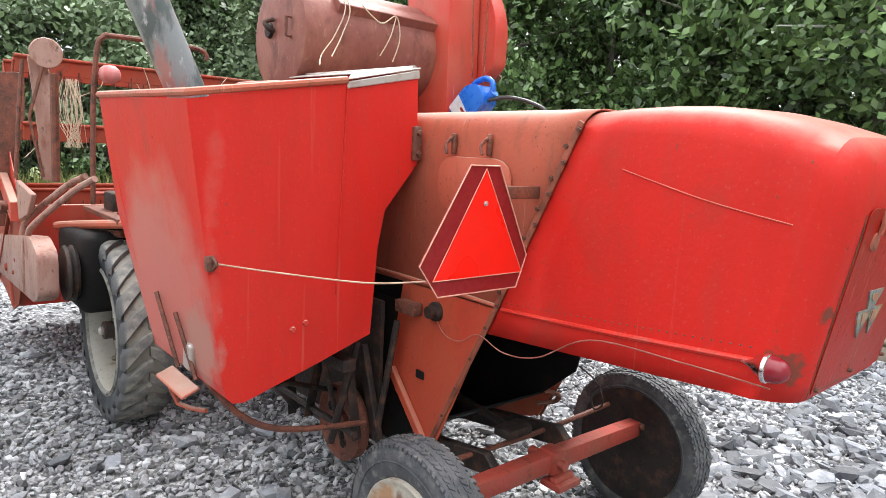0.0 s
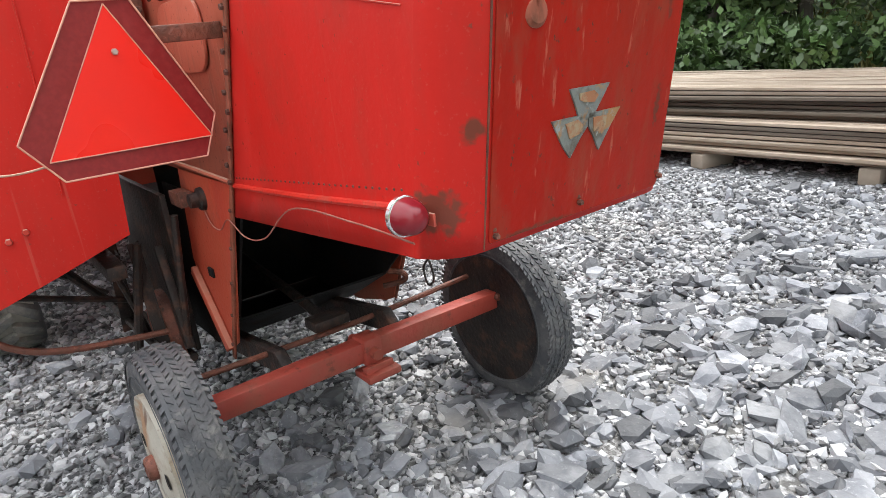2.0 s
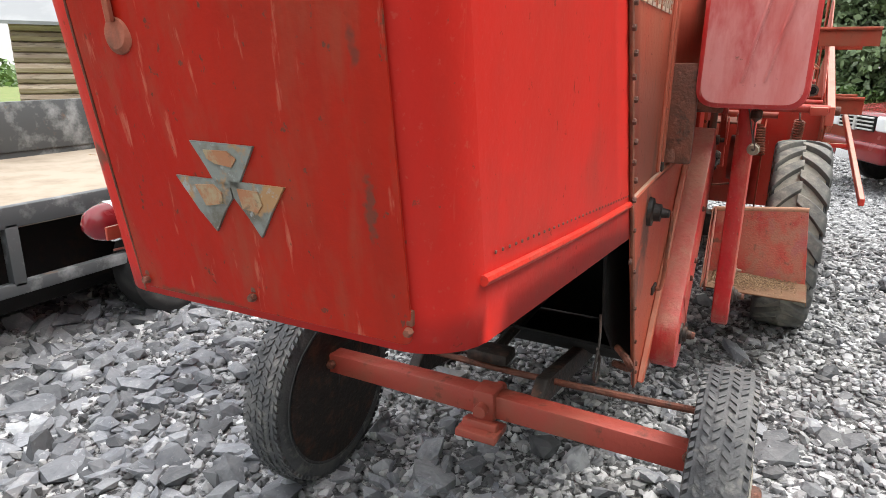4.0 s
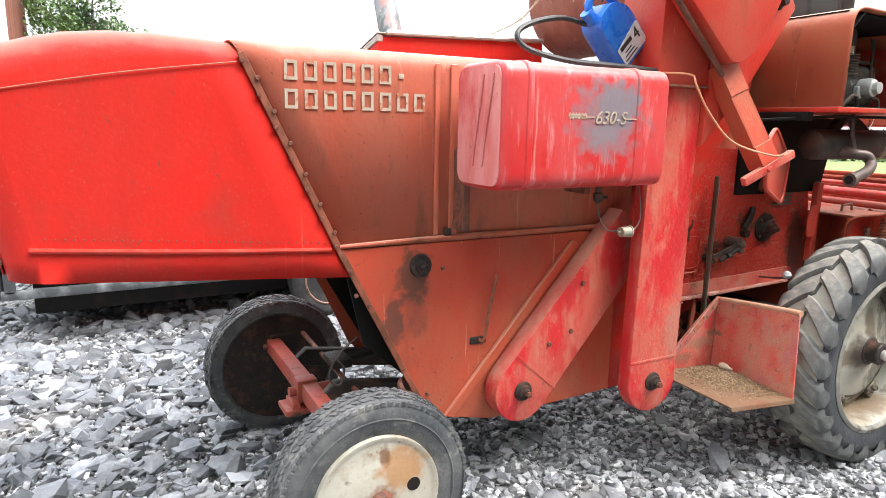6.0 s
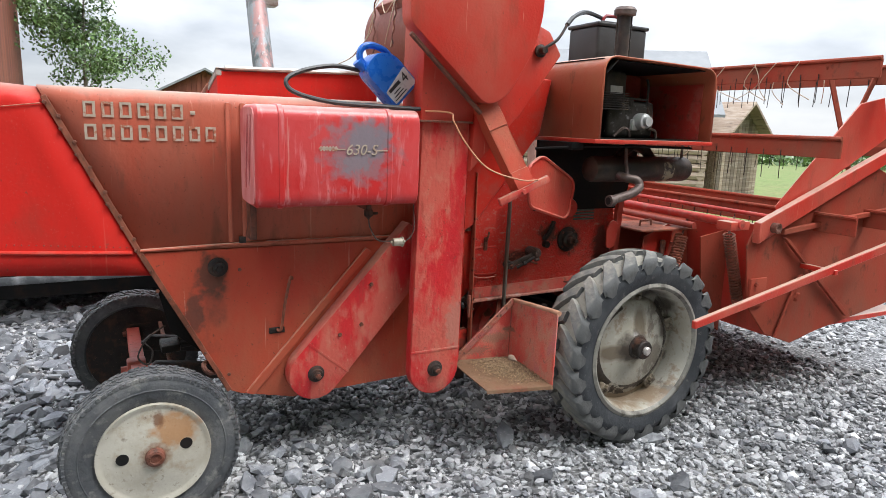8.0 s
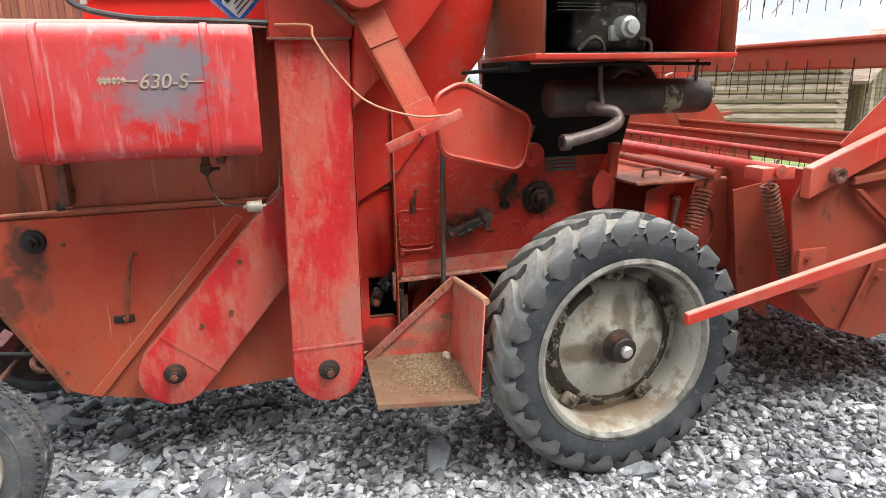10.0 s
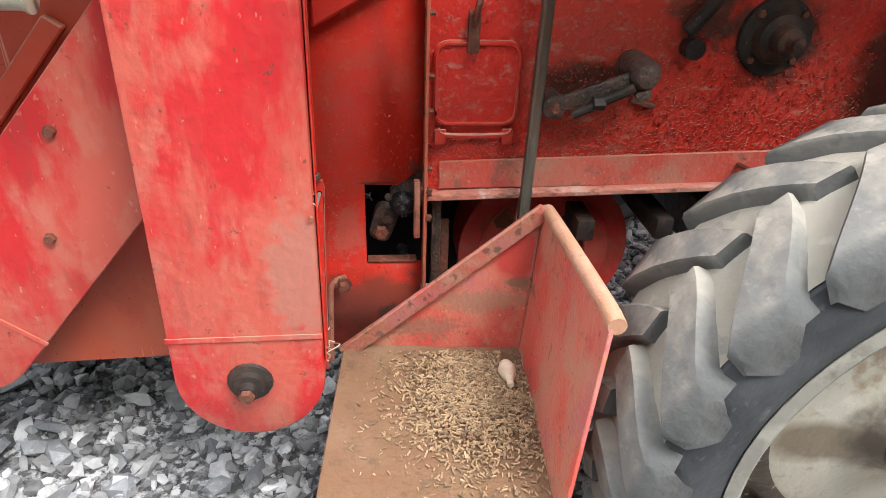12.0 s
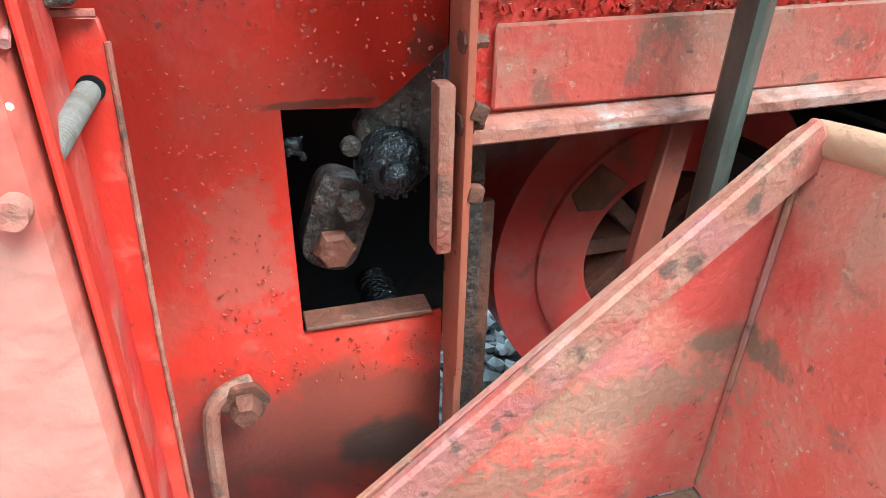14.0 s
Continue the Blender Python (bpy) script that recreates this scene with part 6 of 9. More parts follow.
def rear_axle():
    bm = N()
    prism(bm, [(-0.045, -0.60, 0.408), (-0.045, 0.58, 0.424), (-0.045, 0.58, 0.492), (-0.045, 0.0, 0.492), (-0.045, -0.60, 0.476)], (0.065, 0, 0), 0.006, 2)
    ax = part("rear_axle_beam", bm, AXLEPAINT, combine, "rusty red rear axle beam")
    bm = N()
    box(bm, (-0.02, 0.0, 0.455), (0.085, 0.07, 0.10), None, 0.01)
    box(bm, (-0.07, 0.0, 0.385), (0.10, 0.13, 0.026), None, 0.006)
    box(bm, (-0.075, 0.0, 0.402), (0.03, 0.11, 0.03), Matrix.Rotation(0.15, 4, "Y"), 0.004)
    lathe(bm, [(0.02, -0.09), (0.02, 0.09)], (0.0, 0.0, 0.452), "x", 12)
    part("pivot_bracket", bm, AXLEPAINT, ax)
    for y, s in ((-0.615, -1), (0.595, 1)):
        bm = N()
        lathe(bm, [(0.02, -0.10), (0.024, -0.09), (0.024, 0.05), (0.02, 0.06), (0.010, 0.065), (0.010, 0.08), (0.0005, 0.08)], (0.0, y, 0.45), "z", 16)
        lathe(bm, [(0.022, 0.0), (0.03, s * 0.05), (0.045, s * 0.08), (0.045, s * 0.12)], (0.0, y, 0.36), "y", 16)
        box(bm, (0.05, y, 0.5), (0.16, 0.05, 0.025), None, 0.006)
        part("king_pin", bm, DARKIRON, ax)
        bm = N()
        bolt_head(bm, (-0.048, y - s * 0.035, 0.46), "-x", 0.016, 0.018)
        part("bolt", bm, RUST, ax)
    bm = N()
    tube(bm, [(0.13, -0.60, 0.504), (0.13, -0.05, 0.490), (0.13, 0.56, 0.507)], 0.011, 8, 4)
    part("tie_rod", bm, RUST, ax, "rusty tie rod")
    bm = N()
    tube(bm, [(0.16, 0.06, 0.53), (0.5, 0.05, 0.56), (1.0, 0.05, 0.6)], 0.02, 8, 3)
    box(bm, (0.14, 0.06, 0.535), (0.09, 0.14, 0.04), None, 0.01)
    part("steering_arm", bm, DARKIRON, ax)
    # dark frame rails from axle to body
    for y in (-0.16, 0.26):
        bm = N()
        prism(bm, [(-0.02, y, 0.46), (0.06, y, 0.53), (0.75, y, 0.42), (0.75, y, 0.34)], (0, 0.04, 0), 0.004)
        part("frame_rail", bm, DARKIRON, combine)
    bm = N()
    tube(bm, [(0.33, -0.30, 0.50), (0.27, -0.36, 0.52), (0.25, -0.35, 0.56), (0.30, -0.31, 0.57)], 0.012, 8)
    part("drawbar_hook", bm, RUST, combine)
    bm = N()
    tube(bm, [(0.10, -0.29, 0.75), (0.02, -0.31, 0.70), (-0.02, -0.31, 0.62), (0.02, -0.31, 0.58), (0.04, -0.31, 0.64), (0.0, -0.31, 0.69)], 0.004, 6)
    part("chain", bm, DARKIRON, combine, "hanging hook and wire")


rear_axle()

# ---- combine harvester: grain tank, unloading tube, cleaner drum ----


def grain_tank():
    x0, x1 = 0.46, 1.37
    rearpts = [(1.243, 1.752), (0.69, 1.856), (0.378, 1.926), (0.366, 1.584), (0.388, 1.553), (0.509, 1.406), (0.537, 1.26), (0.558, 0.93), (0.79, 0.850), (1.02, 0.777), (1.062, 0.764), (1.098, 0.768), (1.121, 0.79), (1.133, 0.83), (1.193, 1.317)]
    frontpts = [(1.275, 1.785), (0.69, 1.88), (0.36, 1.96), (0.35, 1.56), (0.37, 1.53), (0.48, 1.40), (0.50, 1.26), (0.52, 1.02), (0.80, 0.91), (1.05, 0.81), (1.092, 0.79), (1.118, 0.782), (1.140, 0.80), (1.150, 0.84), (1.215, 1.32)]
    bm = N()
    a = [bm.verts.new((x0, y, z)) for y, z in rearpts]
    b = [bm.verts.new((x1 - (0.22 if z < 1.2 else 0.0), y, z)) for y, z in frontpts]
    bm.faces.new(a)
    bm.faces.new(b[::-1])
    n = len(a)
    for i in range(2, n):
        bm.faces.new((a[i], b[i], b[(i + 1) % n], a[(i + 1) % n]))
    bmesh.ops.recalc_face_normals(bm, faces=bm.faces[:])
    for f in bm.faces:
        if f.calc_center_median().x < x0 + 0.01 and f.normal.x > 0:
            bmesh.ops.reverse_faces(bm, faces=bm.faces[:])
            break
    tank = part("grain_tank", bm, HOOD, combine, "large red sheet metal grain tank", 0)
    md = tank.modifiers.new("thickness", "SOLIDIFY")
    md.thickness, md.offset = 0.005, -1
    # rims
    bm = N()
    tube(bm, [(x0, 0.69, 1.866), (x0, 1.24, 1.772), (x1, 1.275, 1.792)], 0.013, 8, 1)
    part("rim", bm, RUSTPAINT, tank, "rusty rolled rim")
    bm = N()
    prism(bm, [(x0 - 0.006, 0.69, 1.86), (x0 - 0.006, 0.375, 1.936), (x0 - 0.006, 0.372, 1.905), (x0 - 0.006, 0.69, 1.835)], (0.03, 0, 0), 0.003)
    prism(bm, [(x0 - 0.006, 0.69, 1.865), (x0 - 0.006, 0.37, 1.94), (x1, 0.36, 1.965), (x1, 0.45, 1.945), (x0 + 0.12, 0.60, 1.90)], (0, 0, 0.006), 0.002)
    part("lid_edge", bm, BARESTEEL, tank, "bare steel lid edge")
    bm = N()
    tube(bm, [(0.50, 0.365, 1.945), (0.9, 0.36, 1.955), (1.37, 0.355, 1.968)], 0.012, 8, 2)
    part("rim", bm, BARESTEEL, tank)
    bm = N()
    prism(bm, [(0.475, 0.380, 1.92), (1.36, 0.362, 1.955), (1.36, 0.362, 1.60), (0.475, 0.374, 1.60)], (0, 0.004, 0), 0)
    part("inner_wall", bm, HOOD, tank)
    bm = N()
    tube(bm, [(0.60, 0.78, 1.835), (0.95, 0.72, 1.87), (1.36, 0.70, 1.885)], 0.016, 8, 2)
    tube(bm, [(0.49, 0.80, 1.835), (0.60, 0.78, 1.84)], 0.012, 8, 1)
    part("lid_hinge_bar", bm, RUSTPAINT, tank)
    # black sheet under the rim stands for the shaded inside of the tank
    bm = N()
    prism(bm, [(0.52, 1.0, 1.78), (1.3, 1.02, 1.80), (1.3, 0.50, 1.87), (0.52, 0.52, 1.85)], (0, 0, -0.006), 0)
    part("opening_black_sheet", bm, BLACK, tank, "black sheet painted in for the shaded open tank")
    bm = N()
    tube(bm, [(x0 - 0.003, 0.69, 1.84), (x0 - 0.003, 0.70, 1.5), (x0 - 0.003, 0.715, 1.1)], 0.003, 6, 1)
    part("seam", bm, HOOD, tank)
    # fittings
    for y, z in ((0.887, 0.995), (0.838, 1.013)):
        bm = N()
        bolt_head(bm, (x0 - 0.002, y, z), "-x", 0.011, 0.01)
        part("bolt", bm, REDOLD, tank)
    bm = N()
    box(bm, (x0, 1.175, 1.25), (0.03, 0.025, 0.05), None, 0.004)
    tube(bm, [(x0 - 0.01, 1.17, 1.27), (x0 - 0.03, 1.165, 1.25), (x0 - 0.01, 1.17, 1.23)], 0.006, 6)
    part("eyelet", bm, RUST, tank, "rusty eyelet for the cable")
    bm = N()
    tube(bm, [(x0 - 0.02, 1.16, 1.25), (0.30, 1.02, 1.235), (0.05, 0.86, 1.235), (-0.12, 0.77, 1.262)], 0.0028, 6, 8)
    part("cable", bm, WIRE, tank, "pale cable to the warning triangle")
    bm = N()
    box(bm, (x0 - 0.004, 0.375, 1.66), (0.02, 0.04, 0.13), None, 0.005)
    bolt_head(bm, (x0 - 0.014, 0.372, 1.70), "-x", 0.012, 0.012)
    bolt_head(bm, (x0 - 0.014, 0.372, 1.62), "-x", 0.012, 0.012)
    part("corner_bracket", bm, RUST, tank)
    # slide bars on the outer face
    for p, q in (((0.96, 1.190, 1.06), (0.82, 1.158, 0.80)), ((0.78, 1.180, 1.02), (0.66, 1.150, 0.80))):
        bm = N()
        tube(bm, [p, q], 0.008, 6, 1)
        part("slide_bar", bm, RUST, tank)
    bm = N()
    box(bm, (0.72, 1.150, 0.87), (0.07, 0.03, 0.10), None, 0.012, 3)
    part("sack_spout", bm, BARESTEEL, tank)
    bm = N()
    prism(bm, [(0.60, 1.16, 0.795), (0.86, 1.165, 0.80), (0.86, 1.225, 0.775), (0.60, 1.22, 0.77)], (0, 0, -0.012), 0.003)
    part("spout_sill", bm, RUSTPAINT, tank, "red sill below the sack spout")
    bm = N()
    tube(bm, [(0.80, 1.20, 0.775), (0.82, 1.16, 0.66), (0.70, 1.10, 0.66)], 0.009, 6, 2)
    part("sill_stay", bm, RUSTPAINT, tank)
    bm = N()
    tube(bm, [(1.0, 1.08, 0.80), (0.72, 1.06, 0.72), (0.60, 0.98, 0.63), (0.56, 0.82, 0.57), (0.56, 0.50, 0.52)], 0.012, 8)
    part("tank_frame_tube", bm, RUST, tank, "bent frame tube below the tank")
    bm = N()
    box(bm, (0.95, 0.62, 0.80), (0.9, 0.06, 0.05), None, 0.004)
    part("tank_frame", bm, DARKIRON, tank)
    # rods, angle irons and belts crowded under the tank
    for p, q, r in (((0.80, 0.95, 0.74), (0.85, 0.45, 0.55), 0.012), ((0.60, 0.52, 0.86), (0.66, 0.60, 0.42), 0.016), ((0.74, 0.62, 0.85), (0.70, 0.52, 0.40), 0.012), ((0.55, 0.55, 0.48), (1.5, 0.62, 0.52), 0.014), ((0.62, 0.42, 0.36), (1.6, 0.50, 0.40), 0.018), ((0.9, 0.86, 0.82), (1.45, 0.55, 0.46), 0.010), ((1.15, 0.80, 0.80), (1.15, 0.50, 0.38), 0.020), ((0.50, 0.40, 0.95), (0.56, 0.44, 0.45), 0.014)):
        bm = N()
        tube(bm, [p, q], r, 8, 1)
        part("frame_rod", bm, DARKIRON, tank)
    for p, ang, l in (((0.66, 0.50, 0.64), 0.25, 0.42), ((0.86, 0.56, 0.62), -0.3, 0.36), ((1.2, 0.5, 0.6), 0.1, 0.5)):
        bm = N()
        box(bm, p, (0.05, 0.006, l), Matrix.Rotation(ang, 4, "Y"), 0.001)
        box(bm, (p[0] - 0.022, p[1] + 0.02, p[2]), (0.006, 0.04, l), Matrix.Rotation(ang, 4, "Y"), 0.001)
        part("angle_iron", bm, DARKIRON, tank)
    # belt pulley below
    bm = N()
    lathe(bm, [(0.0005, 0.02), (0.05, 0.02), (0.055, 0.0), (0.15, -0.005), (0.165, 0.02), (0.17, 0.02), (0.17, -0.03), (0.15, -0.035), (0.0005, -0.035)], (0.78, 0.47, 0.44), "y", 36)
    pul = part("belt_pulley", bm, RUST, combine, "large rusty belt pulley")
    for t in (0.4, 2.5, 4.6):
        bm = N()
        lathe(bm, [(0.022, 0.0035), (0.0005, 0.003)], (0.78 + 0.1 * math.cos(t), 0.471, 0.44 + 0.1 * math.sin(t)), "y", 14)
        part("pulley_hole", bm, BLACK, pul)
    # slanting bar, and a dark sheet added for the shade behind the pulley
    bm = N()
    box(bm, (0.62, 0.44, 0.62), (0.05, 0.03, 0.4), Matrix.Rotation(0.35, 4, "Y"), 0.004)
    box(bm, (1.0, 0.40, 0.7), (0.8, 0.02, 0.62), None, 0.002)
    part("bar_and_shade_sheet", bm, DARKIRON, combine)
    # unloading tube standing in the tank
    bm = N()
    tube(bm, [(0.884, 1.01, 1.60), (0.889, 1.53, 2.80)], 0.068, 24, 1)
    au = part("unloading_tube", bm, GALV, combine, "worn grey unloading tube with red paint traces")
    bm = N()
    box(bm, (0.98, 1.40, 2.52), (0.10, 0.12, 0.14), None, 0.006)
    part("spout_box", bm, BARESTEEL, au)


grain_tank()


def warning_triangle():
    x = -0.168
    out = [(0.663, 1.60), (0.545, 1.60), (0.405, 1.325), (0.445, 1.225), (0.765, 1.225), (0.835, 1.318)]
    inn = [(0.600, 1.592), (0.422, 1.272), (0.785, 1.272)]
    bm = N()
    rear(bm, out, x, 0.003, 0)
    tri = part("warning_triangle", bm, DARKRED, combine, "slow vehicle warning triangle with dark red border")
    bm = N()
    rear(bm, inn, x - 0.004, 0.003, 0)
    part("triangle_face", bm, FLUO, tri, "fluorescent orange red centre")
    for loop, r in ((out, 0.0022), (inn, 0.0014)):
        bm = N()
        for p, q in zip(loop, loop[1:] + loop[:1]):
            tube(bm, [(x - 0.004, *p), (x - 0.004, *q)], r, 6, 1)
        part("edging", bm, TRIEDGE, tri)
    bm = N()
    bolt_head(bm, (x - 0.006, 0.60, 1.49), "-x", 0.008, 0.006)
    part("bolt", bm, BARESTEEL, tri)
    bm = N()
    box(bm, (-0.15, 0.46, 1.52), (0.012, 0.24, 0.04), None, 0.003)
    part("bracket", bm, RUST, tri)


warning_triangle()


def cleaner_drum():
    c, r = (1.58, 0, 2.17), 0.275
    bm = N()
    lathe(bm, [(0.0005, 0.41), (0.05, 0.412), (r - 0.03, 0.41), (r, 0.40), (r + 0.004, 0.38), (r, 0.36), (r, -0.40), (r + 0.012, -0.41), (r + 0.012, -0.44)], c, "y", 48)
    dr = part("cleaner_drum", bm, DRUMPAINT, combine, "brown rusty cleaning drum")
    bm = N()
    tube(bm, [(1.60, 0.42, 2.19), (1.60, 0.45, 2.20), (1.62, 0.46, 2.23), (1.60, 0.42, 2.25)], 0.012, 8)
    lathe(bm, [(0.04, 0.0), (0.035, 0.015), (0.0005, 0.02)], (1.66, 0.412, 2.2), "y", 16)
    part("end_bearing", bm, DARKIRON, dr)
    bm = N()
    tube(bm, [(1.43, 0.412, 2.24), (1.43, 0.44, 2.24), (1.43, 0.44, 2.15), (1.43, 0.412, 2.15)], 0.008, 8, 1)
    part("end_handle", bm, RUST, dr)
    bm = N()
    prism(bm, [(1.36, 0.22, 2.37), (1.30, 0.22, 2.32), (1.33, 0.22, 2.28), (1.40, 0.22, 2.35)], (0, -0.62, 0), 0.004)
    part("drum_flange", bm, DRUMPAINT, dr)
    # twine tangled on the drum
    for pts in ([(1.40, 0.25, 2.46), (1.29, 0.20, 2.32), (1.27, 0.26, 2.17), (1.22, 0.36, 2.06), (1.1, 0.44, 1.99)], [(1.38, 0.23, 2.46), (1.28, 0.18, 2.31), (1.27, 0.22, 2.18), (1.2, 0.32, 2.05)], [(1.29, 0.1, 2.33), (1.27, 0.0, 2.26), (1.28, -0.1, 2.31), (1.27, -0.12, 2.2), (1.27, -0.08, 2.08)], [(1.28, -0.1, 2.31), (1.27, -0.06, 2.2), (1.27, 0.0, 2.1)]):
        bm = N()
        tube(bm, pts, 0.0032, 5, 6)
        part("twine", bm, TWINE, dr, "bleached twine wound on the drum")


cleaner_drum()

# ---- combine harvester: right side elevator, fuel tank, shields ----


def fuel_tank():
    x0, x1, y0, y1, z0, z1 = 0.425, 1.145, -0.735, -0.44, 1.325, 1.742
    prof = rounded([(y0, z0), (y1, z0), (y1, z1), (y0, z1)], 0.06, 6)
    bm = N()
    st = [(0.0, 0.012), (0.006, 0.004), (0.012, 0.0), (0.09, 0.0), (0.094, 0.004), (0.112, 0.004), (0.116, 0.0), (x1 - x0 - 0.16, 0.0), (x1 - x0 - 0.156, 0.004), (x1 - x0 - 0.138, 0.004), (x1 - x0 - 0.134, 0.0), (x1 - x0 - 0.012, 0.0), (x1 - x0 - 0.005, 0.004), (x1 - x0, 0.012)]
    cy, cz = (y0 + y1) / 2, (z0 + z1) / 2
    rows = []
    for dx, ins in st:
        s = -ins if 0.05 < dx < x1 - x0 - 0.05 else ins
        rows.append([bm.verts.new((x0 + dx, y - s * (1 if y > cy else -1), z - s * (1 if z > cz else -1))) for y, z in prof])
    n = len(prof)
    for a, b in zip(rows, rows[1:]):
        for k in range(n):
            bm.faces.new((a[k], a[(k + 1) % n], b[(k + 1) % n], b[k]))
    bm.faces.new(rows[-1])
    bm.faces.new(rows[0])
    bmesh.ops.recalc_face_normals(bm, faces=bm.faces[:])
    tk = part("fuel_tank", bm, TANKPAINT, combine, "faded pink red fuel tank with two ribs")
    bm = N()
    pr = rounded([(y0 + 0.014, z0 + 0.014), (y1 - 0.014, z0 + 0.014), (y1 - 0.014, z1 - 0.014), (y0 + 0.014, z1 - 0.014)], 0.05, 5)
    rear(bm, pr, x0 - 0.004, 0.006, 0)
    for yy in (-0.62, -0.56):
        tube(bm, [(x0 - 0.004, yy, 1.40), (x0 - 0.006, yy - 0.02, 1.5), (x0 - 0.006, yy - 0.05, 1.64), (x0 - 0.004, yy - 0.06, 1.70)], 0.006, 6)
    part("end_cap", bm, PINKEND, tk, "chalky pink tank end")
    # worn badge: ear of grain, number and line
    bm = N()
    y = y0 - 0.0015
    for k in range(6):
        side(bm, [(0.68 + 0.013 * k, 1.572), (0.69 + 0.013 * k, 1.584), (0.70 + 0.013 * k, 1.572), (0.69 + 0.013 * k, 1.560)], y, 0.003, 0)
    box(bm, (0.775, y, 1.57), (0.04, 0.003, 0.004), None, 0)
    box(bm, (0.972, y, 1.566), (0.075, 0.003, 0.004), None, 0)
    part("badge_ear", bm, LETTER, tk)
    cu = bpy.data.curves.new("badge_number", "FONT")
    cu.body, cu.size, cu.extrude, cu.shear = "630-S", 0.062, 0.001, 0.25
    tmp = bpy.data.objects.new("badge_number", cu)
    me = bpy.data.meshes.new_from_object(tmp)
    bpy.data.objects.remove(tmp)
    me.materials.append(LETTER)
    tx = new("badge_number", me)
    tx.parent = tk
    tx.matrix_basis = pose(0.795, y0 - 0.003, 1.548, 90, 0, 0)
    tx["label"] = "pale model number 630-S"
    # straps, tap and fuel line
    bm = N()
    box(bm, (0.47, -0.40, 1.30), (0.03, 0.09, 0.30), None, 0.004)
    box(bm, (0.47, -0.38, 1.18), (0.035, 0.04, 0.06), Matrix.Rotation(0.2, 4, "Y"), 0.004)
    part("tank_bracket", bm, RUST, tk)
    bm = N()
    box(bm, (1.0, -0.42, 1.30), (0.03, 0.13, 0.05), None, 0.004)
    part("tank_bracket", bm, RUST, tk)
    bm = N()
    box(bm, (1.16, -0.40, 1.745), (0.30, 0.10, 0.008), None, 0.001)
    part("tank_bracket", bm, RUST, tk)
    bm = N()
    lathe(bm, [(0.012, 0.0), (0.014, -0.03), (0.02, -0.035), (0.02, -0.06), (0.008, -0.07), (0.0005, -0.08)], (0.955, -0.60, z0), "z", 12)
    box(bm, (0.975, -0.60, z0 - 0.05), (0.05, 0.012, 0.012), None, 0.003)
    part("fuel_tap", bm, DARKIRON, tk)
    bm = N()
    tube(bm, [(0.955, -0.60, z0 - 0.07), (0.965, -0.60, z0 - 0.12), (1.0, -0.61, z0 - 0.175), (1.07, -0.60, z0 - 0.185), (1.14, -0.60, z0 - 0.19), (1.19, -0.59, z0 - 0.14), (1.20, -0.56, z0 - 0.02)], 0.0032, 6, 6)
    part("fuel_line", bm, PIPE, tk)
    bm = N()
    lathe(bm, [(0.005, -0.040), (0.007, -0.030), (0.019, -0.028), (0.020, 0.018), (0.024, 0.018), (0.024, 0.022), (0.006, 0.024), (0.005, 0.036)], (1.105, -0.603, 1.135), "x", 18)
    part("fuel_filter", bm, PALETIN, tk, "pale tin fuel filter cup")
    # dark hose over the tank
    bm = N()
    tube(bm, [(1.22, -0.60, 1.752), (1.0, -0.62, 1.757), (0.78, -0.60, 1.765), (0.63, -0.56, 1.80), (0.60, -0.54, 1.85), (0.68, -0.52, 1.895), (0.82, -0.50, 1.925), (0.95, -0.48, 1.915)], 0.010, 8, 8)
    part("fuel_hose", bm, BLACKHOSE, tk, "thin black hose from the canister")
    bm = N()
    tube(bm, [(1.22, -0.62, 1.745), (1.33, -0.66, 1.74), (1.34, -0.68, 1.70), (1.40, -0.70, 1.60), (1.50, -0.74, 1.49), (1.65, -0.80, 1.44), (1.78, -0.78, 1.44)], 0.0042, 6, 8)
    part("orange_hose", bm, ORANGEHOSE, tk, "faded orange hose")


fuel_tank()


